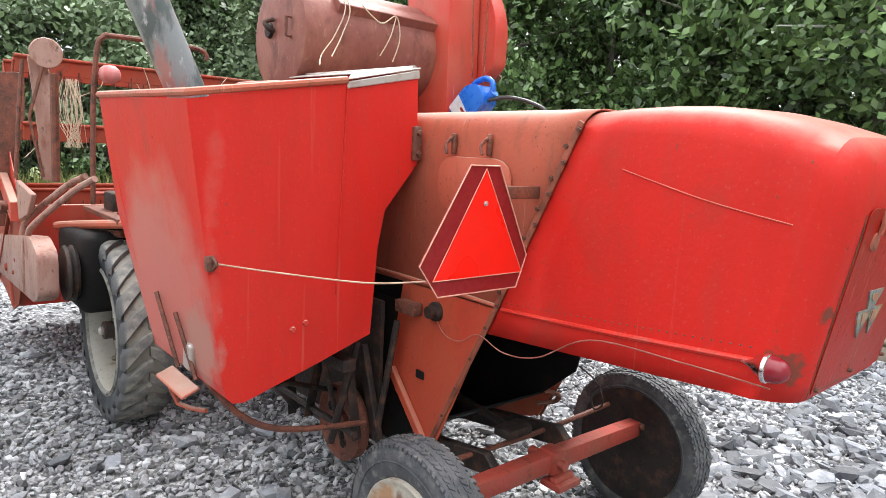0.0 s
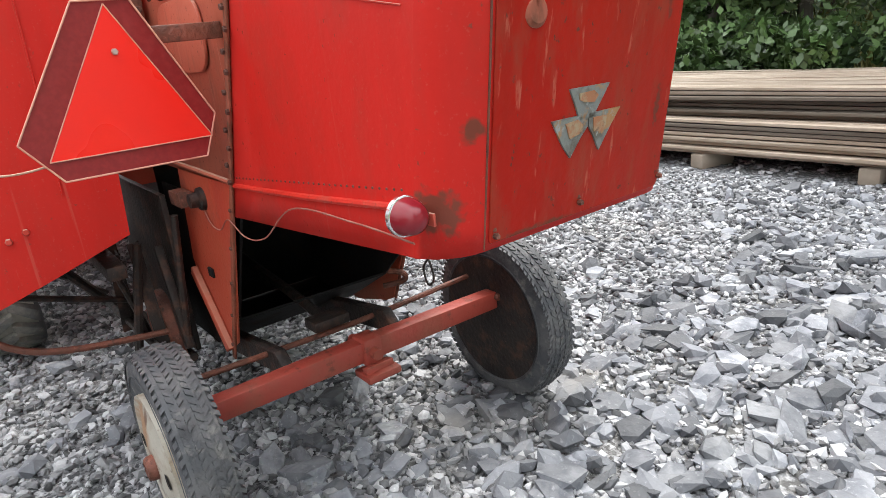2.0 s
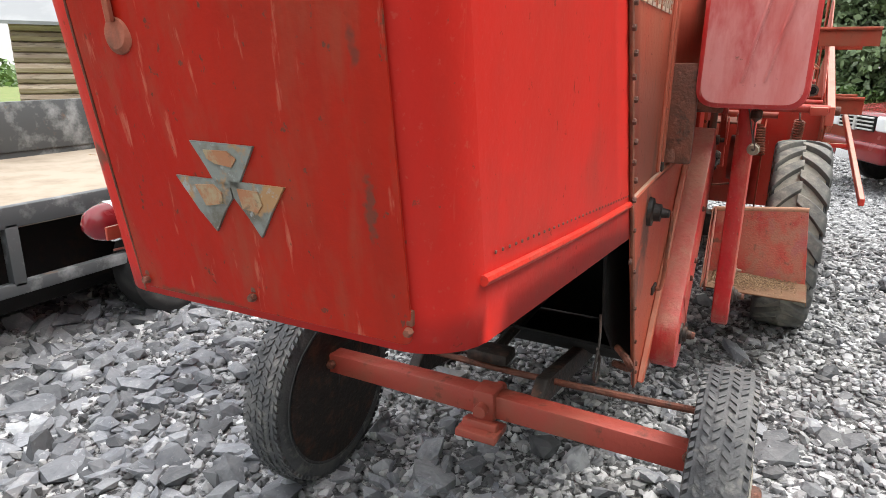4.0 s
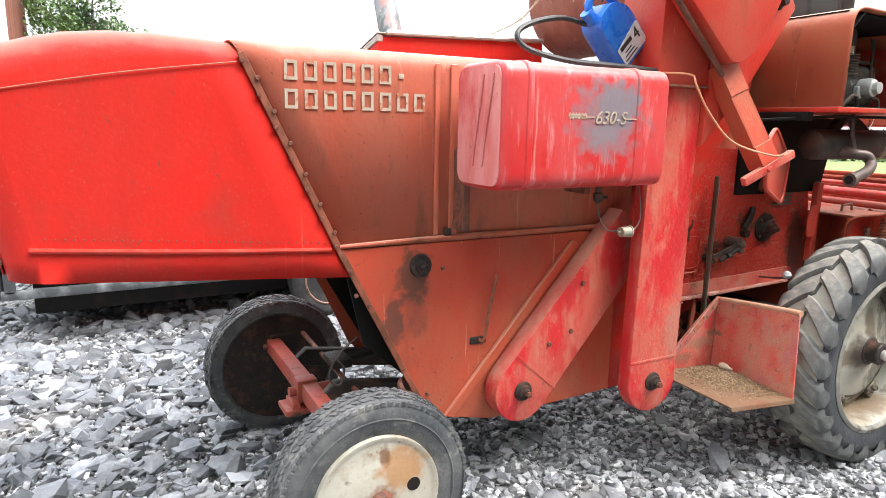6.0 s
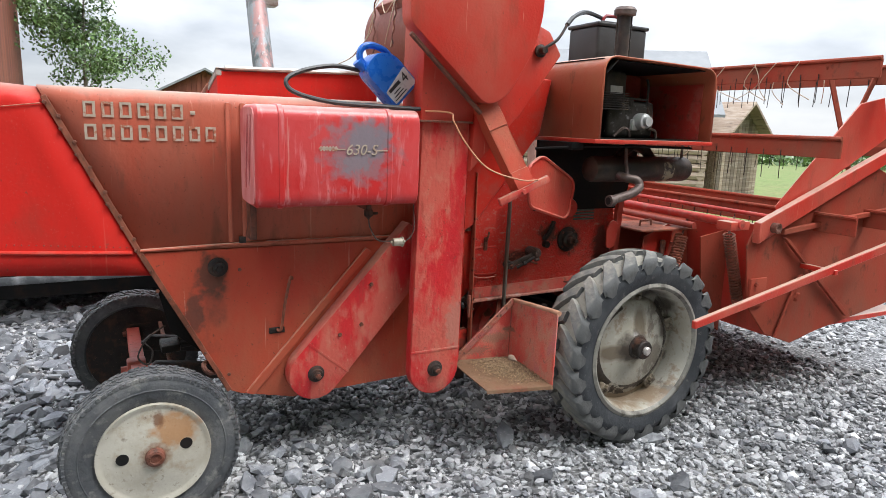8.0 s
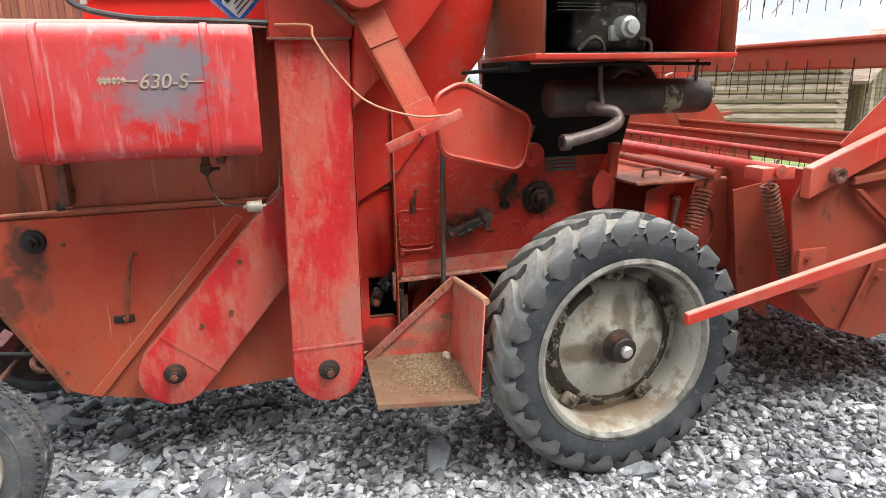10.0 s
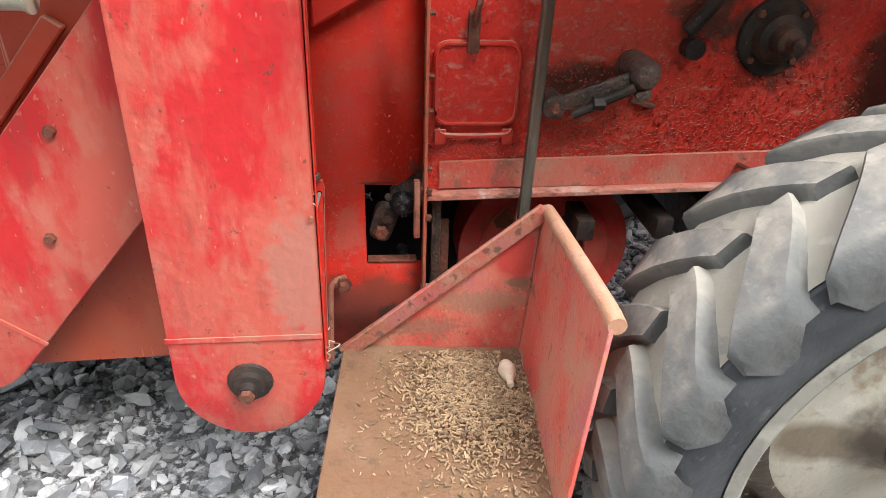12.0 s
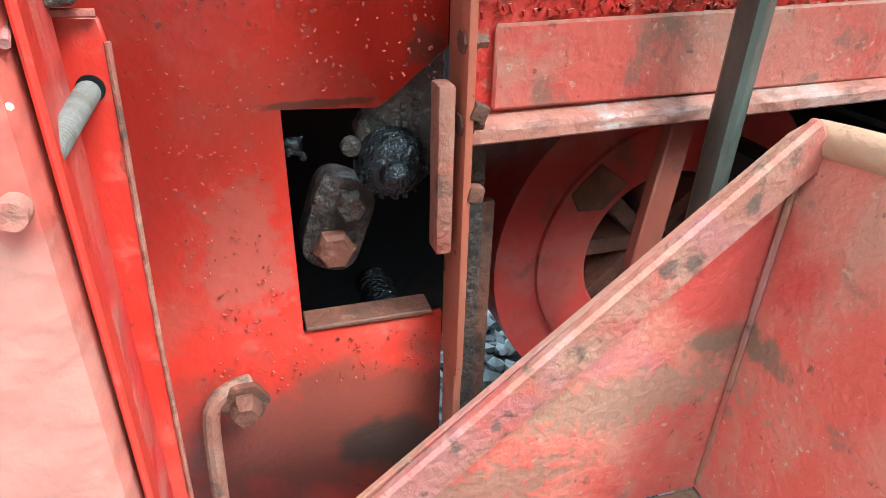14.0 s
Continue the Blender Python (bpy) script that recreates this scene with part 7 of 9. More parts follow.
def elevator():
    bm = N()
    prism(bm, [(1.20, -0.62, 1.70), (1.48, -0.61, 1.70), (1.62, -0.61, 2.85), (1.22, -0.62, 2.85)], (0, 0.22, 0), 0.006, 2)
    el = part("elevator", bm, REDOLD, combine, "red grain elevator rising above the body")
    bm = N()
    box(bm, (1.33, -0.628, 1.70), (0.28, 0.012, 0.01), None, 0.002)
    part("joint_lip", bm, RUST, el)
    bm = N()
    # slanting case going forward and up, behind the shield
    prism(bm, [(1.47, -0.40, 1.46), (1.75, -0.40, 1.75), (1.98, -0.40, 2.05), (1.90, -0.40, 2.16), (1.78, -0.40, 2.20), (1.50, -0.40, 1.90)], (0, -0.22, 0), 0.012, 2)
    part("slant_case", bm, REDOLD, el, "slanting red chain case")
    bm = N()
    prism(bm, [(1.46, -0.365, 1.05), (1.66, -0.365, 1.16), (2.06, -0.365, 1.66), (2.12, -0.365, 1.95), (1.70, -0.365, 1.95), (1.46, -0.365, 1.62)], (0, 0.16, 0), 0.004)
    part("front_case", bm, WINPAINT, combine, "brown red case behind the elevator")
    bm = N()
    lathe(bm, [(0.03, 0.0), (0.032, -0.015), (0.02, -0.02), (0.016, -0.05), (0.0005, -0.05)], (1.84, -0.62, 2.06), "y", 14)
    tube(bm, [(1.845, -0.64, 2.07), (1.93, -0.64, 2.12), (2.0, -0.62, 2.20)], 0.008, 6)
    part("adjuster", bm, DARKIRON, el)
    # large belt shield with rounded tip
    pts = rounded([(1.09, 2.115), (1.49, 1.775), (1.60, 1.83), (1.735, 2.04), (1.79, 2.25), (1.74, 2.52), (1.55, 2.66), (1.20, 2.60), (1.08, 2.35)], [0.03, 0.07, 0.06, 0.1, 0.2, 0.2, 0.2, 0.2, 0.1], 6)
    bm = N()
    side(bm, pts, -0.725, 0.095, 0.014, 3)
    sh = part("belt_shield", bm, REDOLD, combine, "large red belt shield with rounded tip")
    bm = N()
    tube(bm, [(1.10, -0.70, 2.07), (1.30, -0.69, 1.90), (1.48, -0.68, 1.745)], 0.012, 6, 2)
    part("shield_lip", bm, RUST, sh)
    # channel arm holding a small lever
    a, b = Vector((1.525, -0.655, 1.80)), Vector((1.70, -0.775, 1.405))
    d = (b - a).normalized()
    w = Vector((0.93, 0, 0.36)).normalized()
    nrm = d.cross(w).normalized()
    bm = N()
    prism(bm, [a - w * 0.055, a + w * 0.05, a.lerp(b, 0.3) + w * 0.05, a.lerp(b, 0.3) - w * 0.055], nrm * 0.006, 0.001)
    prism(bm, [b - w * 0.05, b + w * 0.05, a.lerp(b, 0.8) + w * 0.05, a.lerp(b, 0.8) - w * 0.05], nrm * 0.006, 0.001)
    prism(bm, [a - w * 0.055, a - w * 0.047, b - w * 0.042, b - w * 0.05], nrm * -0.07, 0.001)
    prism(bm, [a + w * 0.042, a + w * 0.05, b + w * 0.05, b + w * 0.042], nrm * -0.07, 0.001)
    prism(bm, [a.lerp(b, 0.3) - w * 0.052, a.lerp(b, 0.3) + w * 0.048, a.lerp(b, 0.8) + w * 0.048, a.lerp(b, 0.8) - w * 0.048], nrm * -0.05, 0)
    arm = part("channel_arm", bm, LOWPAINT, combine, "slotted channel arm with lever foot")
    bm = N()
    p, q = Vector((1.555, -0.765, 1.33)), Vector((1.825, -0.78, 1.445))
    rot = (q - p).to_track_quat("X", "Z").to_matrix().to_4x4()
    box(bm, p.lerp(q, 0.5), (0.29, 0.028, 0.035), rot, 0.004)
    bolt_head(bm, p.lerp(q, 0.45) + Vector((0, -0.014, 0.0)), "-y", 0.013, 0.012)
    part("lever_foot", bm, COVERPAINT, arm, "worn red lever bar")
    # smaller tray-shaped shield with rolled edge
    pts = rounded([(1.76, 1.30), (2.16, 1.19), (2.215, 1.40), (1.86, 1.55), (1.74, 1.50)], [0.05, 0.07, 0.06, 0.05, 0.04], 5)
    bm = N()
    prism(bm, [(x, -0.72 + (x - 1.75) * 0.46, z) for x, z in pts], (0, 0.006, 0), 0.001)
    sm = part("small_shield", bm, REDOLD, combine, "bright worn red shield with rolled edge")
    bm = N()
    lp = [(x, -0.72 + (x - 1.75) * 0.46, z) for x, z in pts]
    tube(bm, lp + [lp[0]], 0.009, 6, 1, False)
    part("rolled_edge", bm, REDOLD, sm)


elevator()


def engine_bay():
    """A box with rounded shoulders, open to the side, with the engine in it."""
    bm = N()
    x0, x1, z0, z1 = 2.13, 2.94, 1.64, 2.055
    prof = rounded([(x0, z0), (x0, z1), (x1, z1 - 0.02), (x1, z0)], [0, 0.09, 0.09, 0], 6)
    outer = prof
    rows = []
    for y in (-0.78, -0.765, -0.6, -0.4, -0.2):
        rows.append([bm.verts.new((x, y, z)) for x, z in outer])
    for a, b in zip(rows, rows[1:]):
        for k in range(len(outer) - 1):
            bm.faces.new((a[k], a[k + 1], b[k + 1], b[k]))
    bm.faces.new(rows[-1])
    bmesh.ops.recalc_face_normals(bm, faces=bm.faces[:])
    hd = part("engine_hood", bm, HOODBROWN, combine, "brown rusty engine hood open at the side")
    md = hd.modifiers.new("thickness", "SOLIDIFY")
    md.thickness, md.offset = 0.008, 0
    # sheets added inside: black ones stand for the bay's shade, red ones its paint
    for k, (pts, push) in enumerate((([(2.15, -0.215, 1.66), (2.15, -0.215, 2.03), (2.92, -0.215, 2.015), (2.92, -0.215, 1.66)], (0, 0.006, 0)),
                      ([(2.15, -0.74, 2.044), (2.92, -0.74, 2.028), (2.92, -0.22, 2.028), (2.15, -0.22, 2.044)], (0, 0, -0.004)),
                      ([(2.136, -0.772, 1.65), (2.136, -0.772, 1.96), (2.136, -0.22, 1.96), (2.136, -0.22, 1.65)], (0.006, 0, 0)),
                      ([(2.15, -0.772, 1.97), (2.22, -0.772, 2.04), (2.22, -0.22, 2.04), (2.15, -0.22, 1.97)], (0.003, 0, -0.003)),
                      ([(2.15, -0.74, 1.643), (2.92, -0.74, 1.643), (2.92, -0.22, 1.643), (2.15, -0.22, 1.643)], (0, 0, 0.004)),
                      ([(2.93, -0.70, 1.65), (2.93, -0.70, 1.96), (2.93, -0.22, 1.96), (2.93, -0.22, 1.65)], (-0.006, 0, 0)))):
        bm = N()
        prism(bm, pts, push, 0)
        part("added_inner_sheet", bm, TUBERED if k == 5 else AXLEPAINT if k == 0 else BLACK, hd)
    bm = N()
    box(bm, (2.53, -0.49, 1.63), (0.86, 0.58, 0.022), None, 0.004)
    pl = part("engine_floor", bm, REDOLD, hd)
    # engine: block, cylinder cowl, plate, carburettor, pump, pipes
    bm = N()
    box(bm, (2.50, -0.46, 1.75), (0.34, 0.30, 0.20), None, 0.03, 3)
    eng = part("engine_block", bm, CAST, combine, "grimy grey engine block")
    bm = N()
    box(bm, (2.33, -0.55, 1.90), (0.16, 0.20, 0.20), None, 0.025, 3)
    part("cylinder_cowl", bm, MUFFLER, eng)
    for k in range(8):
        bm = N()
        box(bm, (2.33, -0.55, 1.80 + 0.012 * k), (0.18, 0.22, 0.004), None, 0.001)
        part("cooling_fin", bm, MUFFLER, eng)
    bm = N()
    box(bm, (2.33, -0.653, 1.90), (0.085, 0.006, 0.04), None, 0.002)
    part("type_plate", bm, BARESTEEL, eng, "small metal type plate")
    bm = N()
    lathe(bm, [(0.045, 0.0), (0.047, -0.04), (0.04, -0.06), (0.03, -0.065), (0.026, -0.085), (0.0005, -0.09)], (2.545, -0.61, 1.74), "y", 18)
    box(bm, (2.51, -0.60, 1.72), (0.05, 0.06, 0.06), None, 0.008)
    part("carburettor", bm, ALLOY, eng, "bright dirty carburettor")
    bm = N()
    box(bm, (2.50, -0.60, 1.86), (0.20, 0.02, 0.012), None, 0.002)
    tube(bm, [(2.60, -0.61, 1.86), (2.60, -0.61, 1.93), (2.585, -0.61, 1.97)], 0.007, 6)
    tube(bm, [(2.60, -0.61, 1.86), (2.61, -0.61, 1.78), (2.60, -0.61, 1.72)], 0.006, 6)
    box(bm, (2.47, -0.58, 1.82), (0.07, 0.06, 0.10), None, 0.01)
    part("linkage", bm, DARKIRON, eng)
    bm = N()
    tube(bm, [(2.33, -0.66, 1.655), (2.38, -0.67, 1.70), (2.42, -0.67, 1.69), (2.44, -0.66, 1.655)], 0.008, 6)
    part("fuel_pipe", bm, PIPE, eng)
    bm = N()
    tube(bm, [(2.62, -0.62, 1.70), (2.66, -0.63, 1.69), (2.67, -0.63, 1.65)], 0.008, 6)
    part("fuel_pipe", bm, PIPE, eng)
    # black frame below, muffler and tail pipe
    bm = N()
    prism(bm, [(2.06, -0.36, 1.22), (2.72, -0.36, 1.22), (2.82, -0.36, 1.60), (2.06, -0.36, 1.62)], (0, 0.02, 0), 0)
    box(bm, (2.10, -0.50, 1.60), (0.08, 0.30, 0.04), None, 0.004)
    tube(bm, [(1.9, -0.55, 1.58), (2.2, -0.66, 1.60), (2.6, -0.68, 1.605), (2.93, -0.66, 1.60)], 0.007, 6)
    part("engine_frame", bm, BLACK, combine, "black engine frame")
    bm = N()
    lathe(bm, [(0.0005, 0.0), (0.04, 0.0), (0.066, 0.012), (0.072, 0.03), (0.072, 0.71), (0.066, 0.73), (0.04, 0.742), (0.0005, 0.742)], (2.235, -0.585, 1.475), "x", 28)
    mu = part("muffler", bm, MUFFLER, combine, "burnt black muffler")
    bm = N()
    tube(bm, [(2.40, -0.64, 1.45), (2.41, -0.70, 1.435), (2.455, -0.73, 1.425), (2.46, -0.75, 1.39), (2.38, -0.78, 1.36), (2.25, -0.80, 1.335), (2.205, -0.81, 1.33)], 0.024, 12, 6)
    part("tail_pipe", bm, PIPE, mu, "bent tail pipe")
    bm = N()
    lathe(bm, [(0.0735, 0.50), (0.0735, 0.58)], (2.235, -0.585, 1.475), "x", 28)
    bmesh.ops.delete(bm, geom=[f for f in bm.faces if len(f.verts) > 4 or f.calc_center_median().y > -0.60 or f.calc_center_median().z > 1.52], context="FACES")
    part("scorched_label", bm, OLDLABEL, mu, "scorched pale label patch")
    bm = N()
    lathe(bm, [(0.024, 0.0), (0.03, 0.0), (0.03, 0.03), (0.026, 0.032)], (2.195, -0.812, 1.328), "x", 14)
    part("pipe_collar", bm, PIPE, mu)
    bm = N()
    lathe(bm, [(0.0195, 0.0), (0.0005, 0.001)], (2.19, -0.812, 1.328), "x", 14)
    part("pipe_mouth", bm, BLACK, mu)
    bm = N()
    tube(bm, [(2.43, -0.655, 1.63), (2.43, -0.665, 1.52), (2.43, -0.69, 1.44)], 0.010, 8, 2)
    part("hanger_rod", bm, PIPE, mu)
    bm = N()
    tube(bm, [(2.90, -0.62, 1.63), (2.90, -0.62, 1.54)], 0.008, 8, 1)
    part("hanger_rod", bm, PIPE, mu)
    bm = N()
    tube(bm, [(2.50, -0.52, 1.53), (2.62, -0.50, 1.60), (2.72, -0.50, 1.58), (2.74, -0.55, 1.52)], 0.03, 10, 6)
    part("exhaust_elbow", bm, MUFFLER, mu)
    # black canister with lid and exhaust stack on top
    bm = N()
    box(bm, (2.575, -0.27, 2.155), (0.37, 0.26, 0.22), None, 0.018, 3)
    bx = part("tool_box", bm, CARTRIM, combine, "black plastic box on the engine hood")
    bm = N()
    box(bm, (2.575, -0.27, 2.272), (0.385, 0.275, 0.022), None, 0.008, 2)
    box(bm, (2.575, -0.27, 2.292), (0.24, 0.16, 0.02), None, 0.008, 2)
    part("lid", bm, BLACKHOSE, bx)
    bm = N()
    tube(bm, [(2.48, -0.33, 2.30), (2.50, -0.33, 2.33), (2.62, -0.33, 2.33), (2.64, -0.33, 2.30)], 0.010, 8, 2)
    part("carry_handle", bm, DARKRED, bx, "dark red carrying handle")
    bm = N()
    lathe(bm, [(0.045, 0.0), (0.045, 0.02), (0.034, 0.025), (0.033, 0.255)], (2.44, -0.55, 2.05), "z", 20)
    st = part("air_stack", bm, MUFFLER, combine, "dark steel intake stack with cap")
    bm = N()
    lathe(bm, [(0.036, 0.0), (0.058, 0.006), (0.060, 0.03), (0.050, 0.045), (0.0005, 0.05)], (2.44, -0.55, 2.295), "z", 20)
    part("stack_cap", bm, PIPE, st)
    for dx in (-0.05, 0.05):
        bm = N()
        tube(bm, [(2.44 + dx, -0.55, 2.06), (2.44 + dx, -0.55, 2.31)], 0.005, 6, 1)
        part("stay_bolt", bm, CAST, st)
    bm = N()
    tube(bm, [(2.0, -0.62, 2.20), (2.10, -0.55, 2.26), (2.3, -0.4, 2.32), (2.5, -0.3, 2.32)], 0.012, 6)
    part("control_cable", bm, BLACKHOSE, combine)


engine_bay()

# ---- combine harvester: header, reel, platform ----


def spring(bm, p, q, r, turns, wire):
    p, q = Vector(p), Vector(q)
    d = (q - p).normalized()
    u = d.orthogonal().normalized()
    w = d.cross(u)
    n = turns * 8
    pts = [p.lerp(q, i / n) + r * (math.cos(2 * math.pi * i / 8) * u + math.sin(2 * math.pi * i / 8) * w) for i in range(n + 1)]
    return tube(bm, pts, wire, 6, 1)


def header():
    for y, dy in ((-0.95, 0.012), (1.34, -0.012)):
        bm = N()
        side(bm, [(3.14, 1.06), (3.20, 0.70), (3.40, 0.50), (3.66, 0.41), (3.90, 0.46), (4.9, 0.60), (5.1, 0.80), (4.5, 1.45), (4.18, 1.56), (3.2, 1.18)], y, dy, 0.003)
        sh = part("header_side", bm, HEADPAINT, combine, "rusty orange red header end sheet")
        bm = N()
        for pts in ([(3.17, 1.08), (3.17, 1.20), (4.6, 1.72), (4.6, 1.64)], ):
            side(bm, pts, y - dy * 4, dy * 4, 0.004)
        part("top_rail", bm, REDOLD, sh)
        bm = N()
        side(bm, [(3.36, 1.28), (4.05, 1.90), (4.3, 1.95), (4.4, 1.70), (3.40, 1.22)], y + dy, dy * 0.8, 0.003)
        part("reel_arm_plate", bm, REDOLD, sh)
        bm = N()
        prism(bm, [(3.40, y - dy, 1.15), (4.8, y - dy, 1.28), (4.8, y - dy, 1.25), (3.40, y - dy, 1.12)], (0, -dy * 2.5, 0), 0.003)
        prism(bm, [(3.42, y - dy, 1.10), (3.45, y - dy, 1.10), (4.2, y - dy, 0.55), (4.16, y - dy, 0.54)], (0, -dy * 2.0, 0), 0.003)
        prism(bm, [(3.62, y - dy, 0.85), (3.66, y - dy, 0.86), (3.50, y - dy, 0.48), (3.46, y - dy, 0.48)], (0, -dy * 1.4, 0), 0.003)
        part("stiffener", bm, HEADPAINT, sh)
        bm = N()
        box(bm, (3.26, y - dy * 0.8, 0.78), (0.14, 0.02, 0.17), None, 0.004)
        bolt_head(bm, (3.23, y - dy * 1.6, 0.83), "-y" if dy > 0 else "y", 0.014, 0.014)
        bolt_head(bm, (3.29, y - dy * 1.6, 0.74), "-y" if dy > 0 else "y", 0.014, 0.02)
        part("bolt_plate", bm, HEADPAINT, sh)
        bm = N()
        bolt_head(bm, (3.62, y - dy * 1.0, 0.72), "-y" if dy > 0 else "y", 0.03, 0.03)
        part("bolt", bm, HEADPAINT, sh)
        bm = N()
        lathe(bm, [(0.03, 0), (0.03, -dy * 3), (0.018, -dy * 3), (0.0005, -dy * 2)], (3.28, y - dy * 4, 1.17), "y", 14)
        part("pivot_boss", bm, RUST, sh)
    bm = N()
    prism(bm, [(3.36, -0.94, 1.16), (3.40, -0.94, 1.16), (3.48, -0.94, 0.55), (3.44, -0.94, 0.50)], (0, 2.27, 0), 0.003)
    prism(bm, [(3.44, -0.94, 0.52), (4.9, -0.94, 0.50), (4.9, -0.94, 0.47), (3.44, -0.94, 0.48)], (0, 2.27, 0), 0.002)
    hb = part("header_trough", bm, REDOLD, combine, "red header trough")
    bm = N()
    lathe(bm, [(0.10, -0.92), (0.10, 1.30)], (3.72, 0, 0.72), "y", 20)
    hx = N()
    part("feed_auger", bm, REDOLD, combine, "red feed auger drum")
    hx.free()
    # cross tubes, springs and lift gear
    for p, q, r, m in (((3.02, 0.45, 1.21), (3.06, -0.96, 1.19), 0.026, TUBERED), ((3.0, 0.30, 1.155), (3.0, -0.68, 1.145), 0.02, AXLEPAINT), ((3.30, 0.9, 1.24), (3.34, -0.93, 1.22), 0.014, TUBERED)):
        bm = N()
        tube(bm, [p, q], r, 12, 1)
        part("cross_tube", bm, m, combine, "red cross tube" if m is TUBERED else "dull brown cross tube")
    bm = N()
    box(bm, (3.06, -0.90, 1.18), (0.16, 0.10, 0.05), None, 0.006)
    part("tube_clamp", bm, REDOLD, combine)
    for p, q, r, t in (((3.02, -0.58, 1.07), (2.95, -0.60, 0.90), 0.034, 11), ((3.15, -0.81, 1.11), (3.33, -0.79, 0.66), 0.030, 26)):
        bm = N()
        spring(bm, p, q, r, t, 0.007)
        sp = part("balance_spring", bm, STRAPRUST, combine, "rusty coil spring")
        bm = N()
        a = Vector(p)
        tube(bm, [a, a + Vector((0.02, 0.005, 0.05)), a + Vector((0.045, 0.01, 0.10))], 0.007, 6)
        part("spring_hook", bm, RUST, sp)
    # feeder house and linkage
    bm = N()
    prism(bm, [(2.60, -0.32, 1.10), (3.36, -0.32, 1.12), (3.42, -0.32, 0.60), (2.64, -0.32, 0.52)], (0, 0.62, 0), 0.006)
    fh = part("feeder_house", bm, HEADPAINT, combine, "brown red feeder housing")
    bm = N()
    box(bm, (2.90, -0.42, 1.11), (0.46, 0.34, 0.012), None, 0.003)
    part("cover_plate", bm, STRAPRUST, fh)
    bm = N()
    tube(bm, [(2.78, -0.46, 1.118), (2.785, -0.46, 1.15), (2.87, -0.46, 1.155), (2.875, -0.46, 1.12)], 0.007, 6, 1)
    part("handle", bm, RUST, fh)
    bm = N()
    prism(bm, [(2.615, -0.42, 0.85), (2.655, -0.42, 0.85), (2.70, -0.40, 1.27), (2.655, -0.40, 1.27)], (0, 0.035, 0), 0.004)
    part("support_post", bm, REDOLD, combine, "red support post")
    bm = N()
    side(bm, rounded([(2.56, 0.98), (2.63, 0.99), (2.64, 1.14), (2.59, 1.16), (2.55, 1.10)], 0.03), -0.425, 0.008, 0.002)
    part("lug_plate", bm, REDOLD, combine)
    bm = N()
    prism(bm, [(2.76, -0.515, 0.86), (2.77, -0.515, 1.06), (2.99, -0.49, 1.13), (3.05, -0.49, 1.11), (2.97, -0.50, 0.84)], (0, 0.01, 0), 0.003)
    lk = part("lift_quadrant", bm, REDOLD, combine, "bright red lift plate")
    bm = N()
    bolt_head(bm, (2.92, -0.515, 1.02), "-y", 0.018, 0.025)
    tube(bm, [(2.92, -0.53, 1.02), (2.90, -0.53, 0.85)], 0.016, 8, 1)
    part("link_bolt", bm, RUST, lk)
    bm = N()
    lathe(bm, [(0.0005, -0.02), (0.04, -0.02), (0.045, 0.0), (0.14, 0.0), (0.145, -0.015), (0.145, 0.015), (0.0005, 0.015)], (3.05, -0.44, 0.86), "y", 32)
    part("belt_disc", bm, AXLEPAINT, combine, "brown red belt disc")
    bm = N()
    prism(bm, [(3.14, -0.62, 1.06), (3.22, -0.62, 0.55), (3.40, -0.62, 0.42), (3.40, -0.62, 1.1)], (0, 0.01, 0), 0.002)
    part("inner_side_sheet", bm, HEADPAINT, combine)
    # long crop divider bar beside the wheel
    bm = N()
    a, b = Vector((2.52, -1.17, 0.725)), Vector((4.4, -1.17, 1.075))
    prism(bm, [a + Vector((0, 0, -0.022)), b + Vector((0, 0, -0.03)), b + Vector((0, 0, 0.03)), a + Vector((0, 0, 0.02))], (0, 0.03, 0), 0.004)
    box(bm, a.lerp(b, 0.6) + Vector((0, 0.10, -0.02)), (0.03, 0.22, 0.03), None, 0.004)
    part("crop_divider_bar", bm, REDOLD, combine, "long pinkish red crop divider bar")


header()


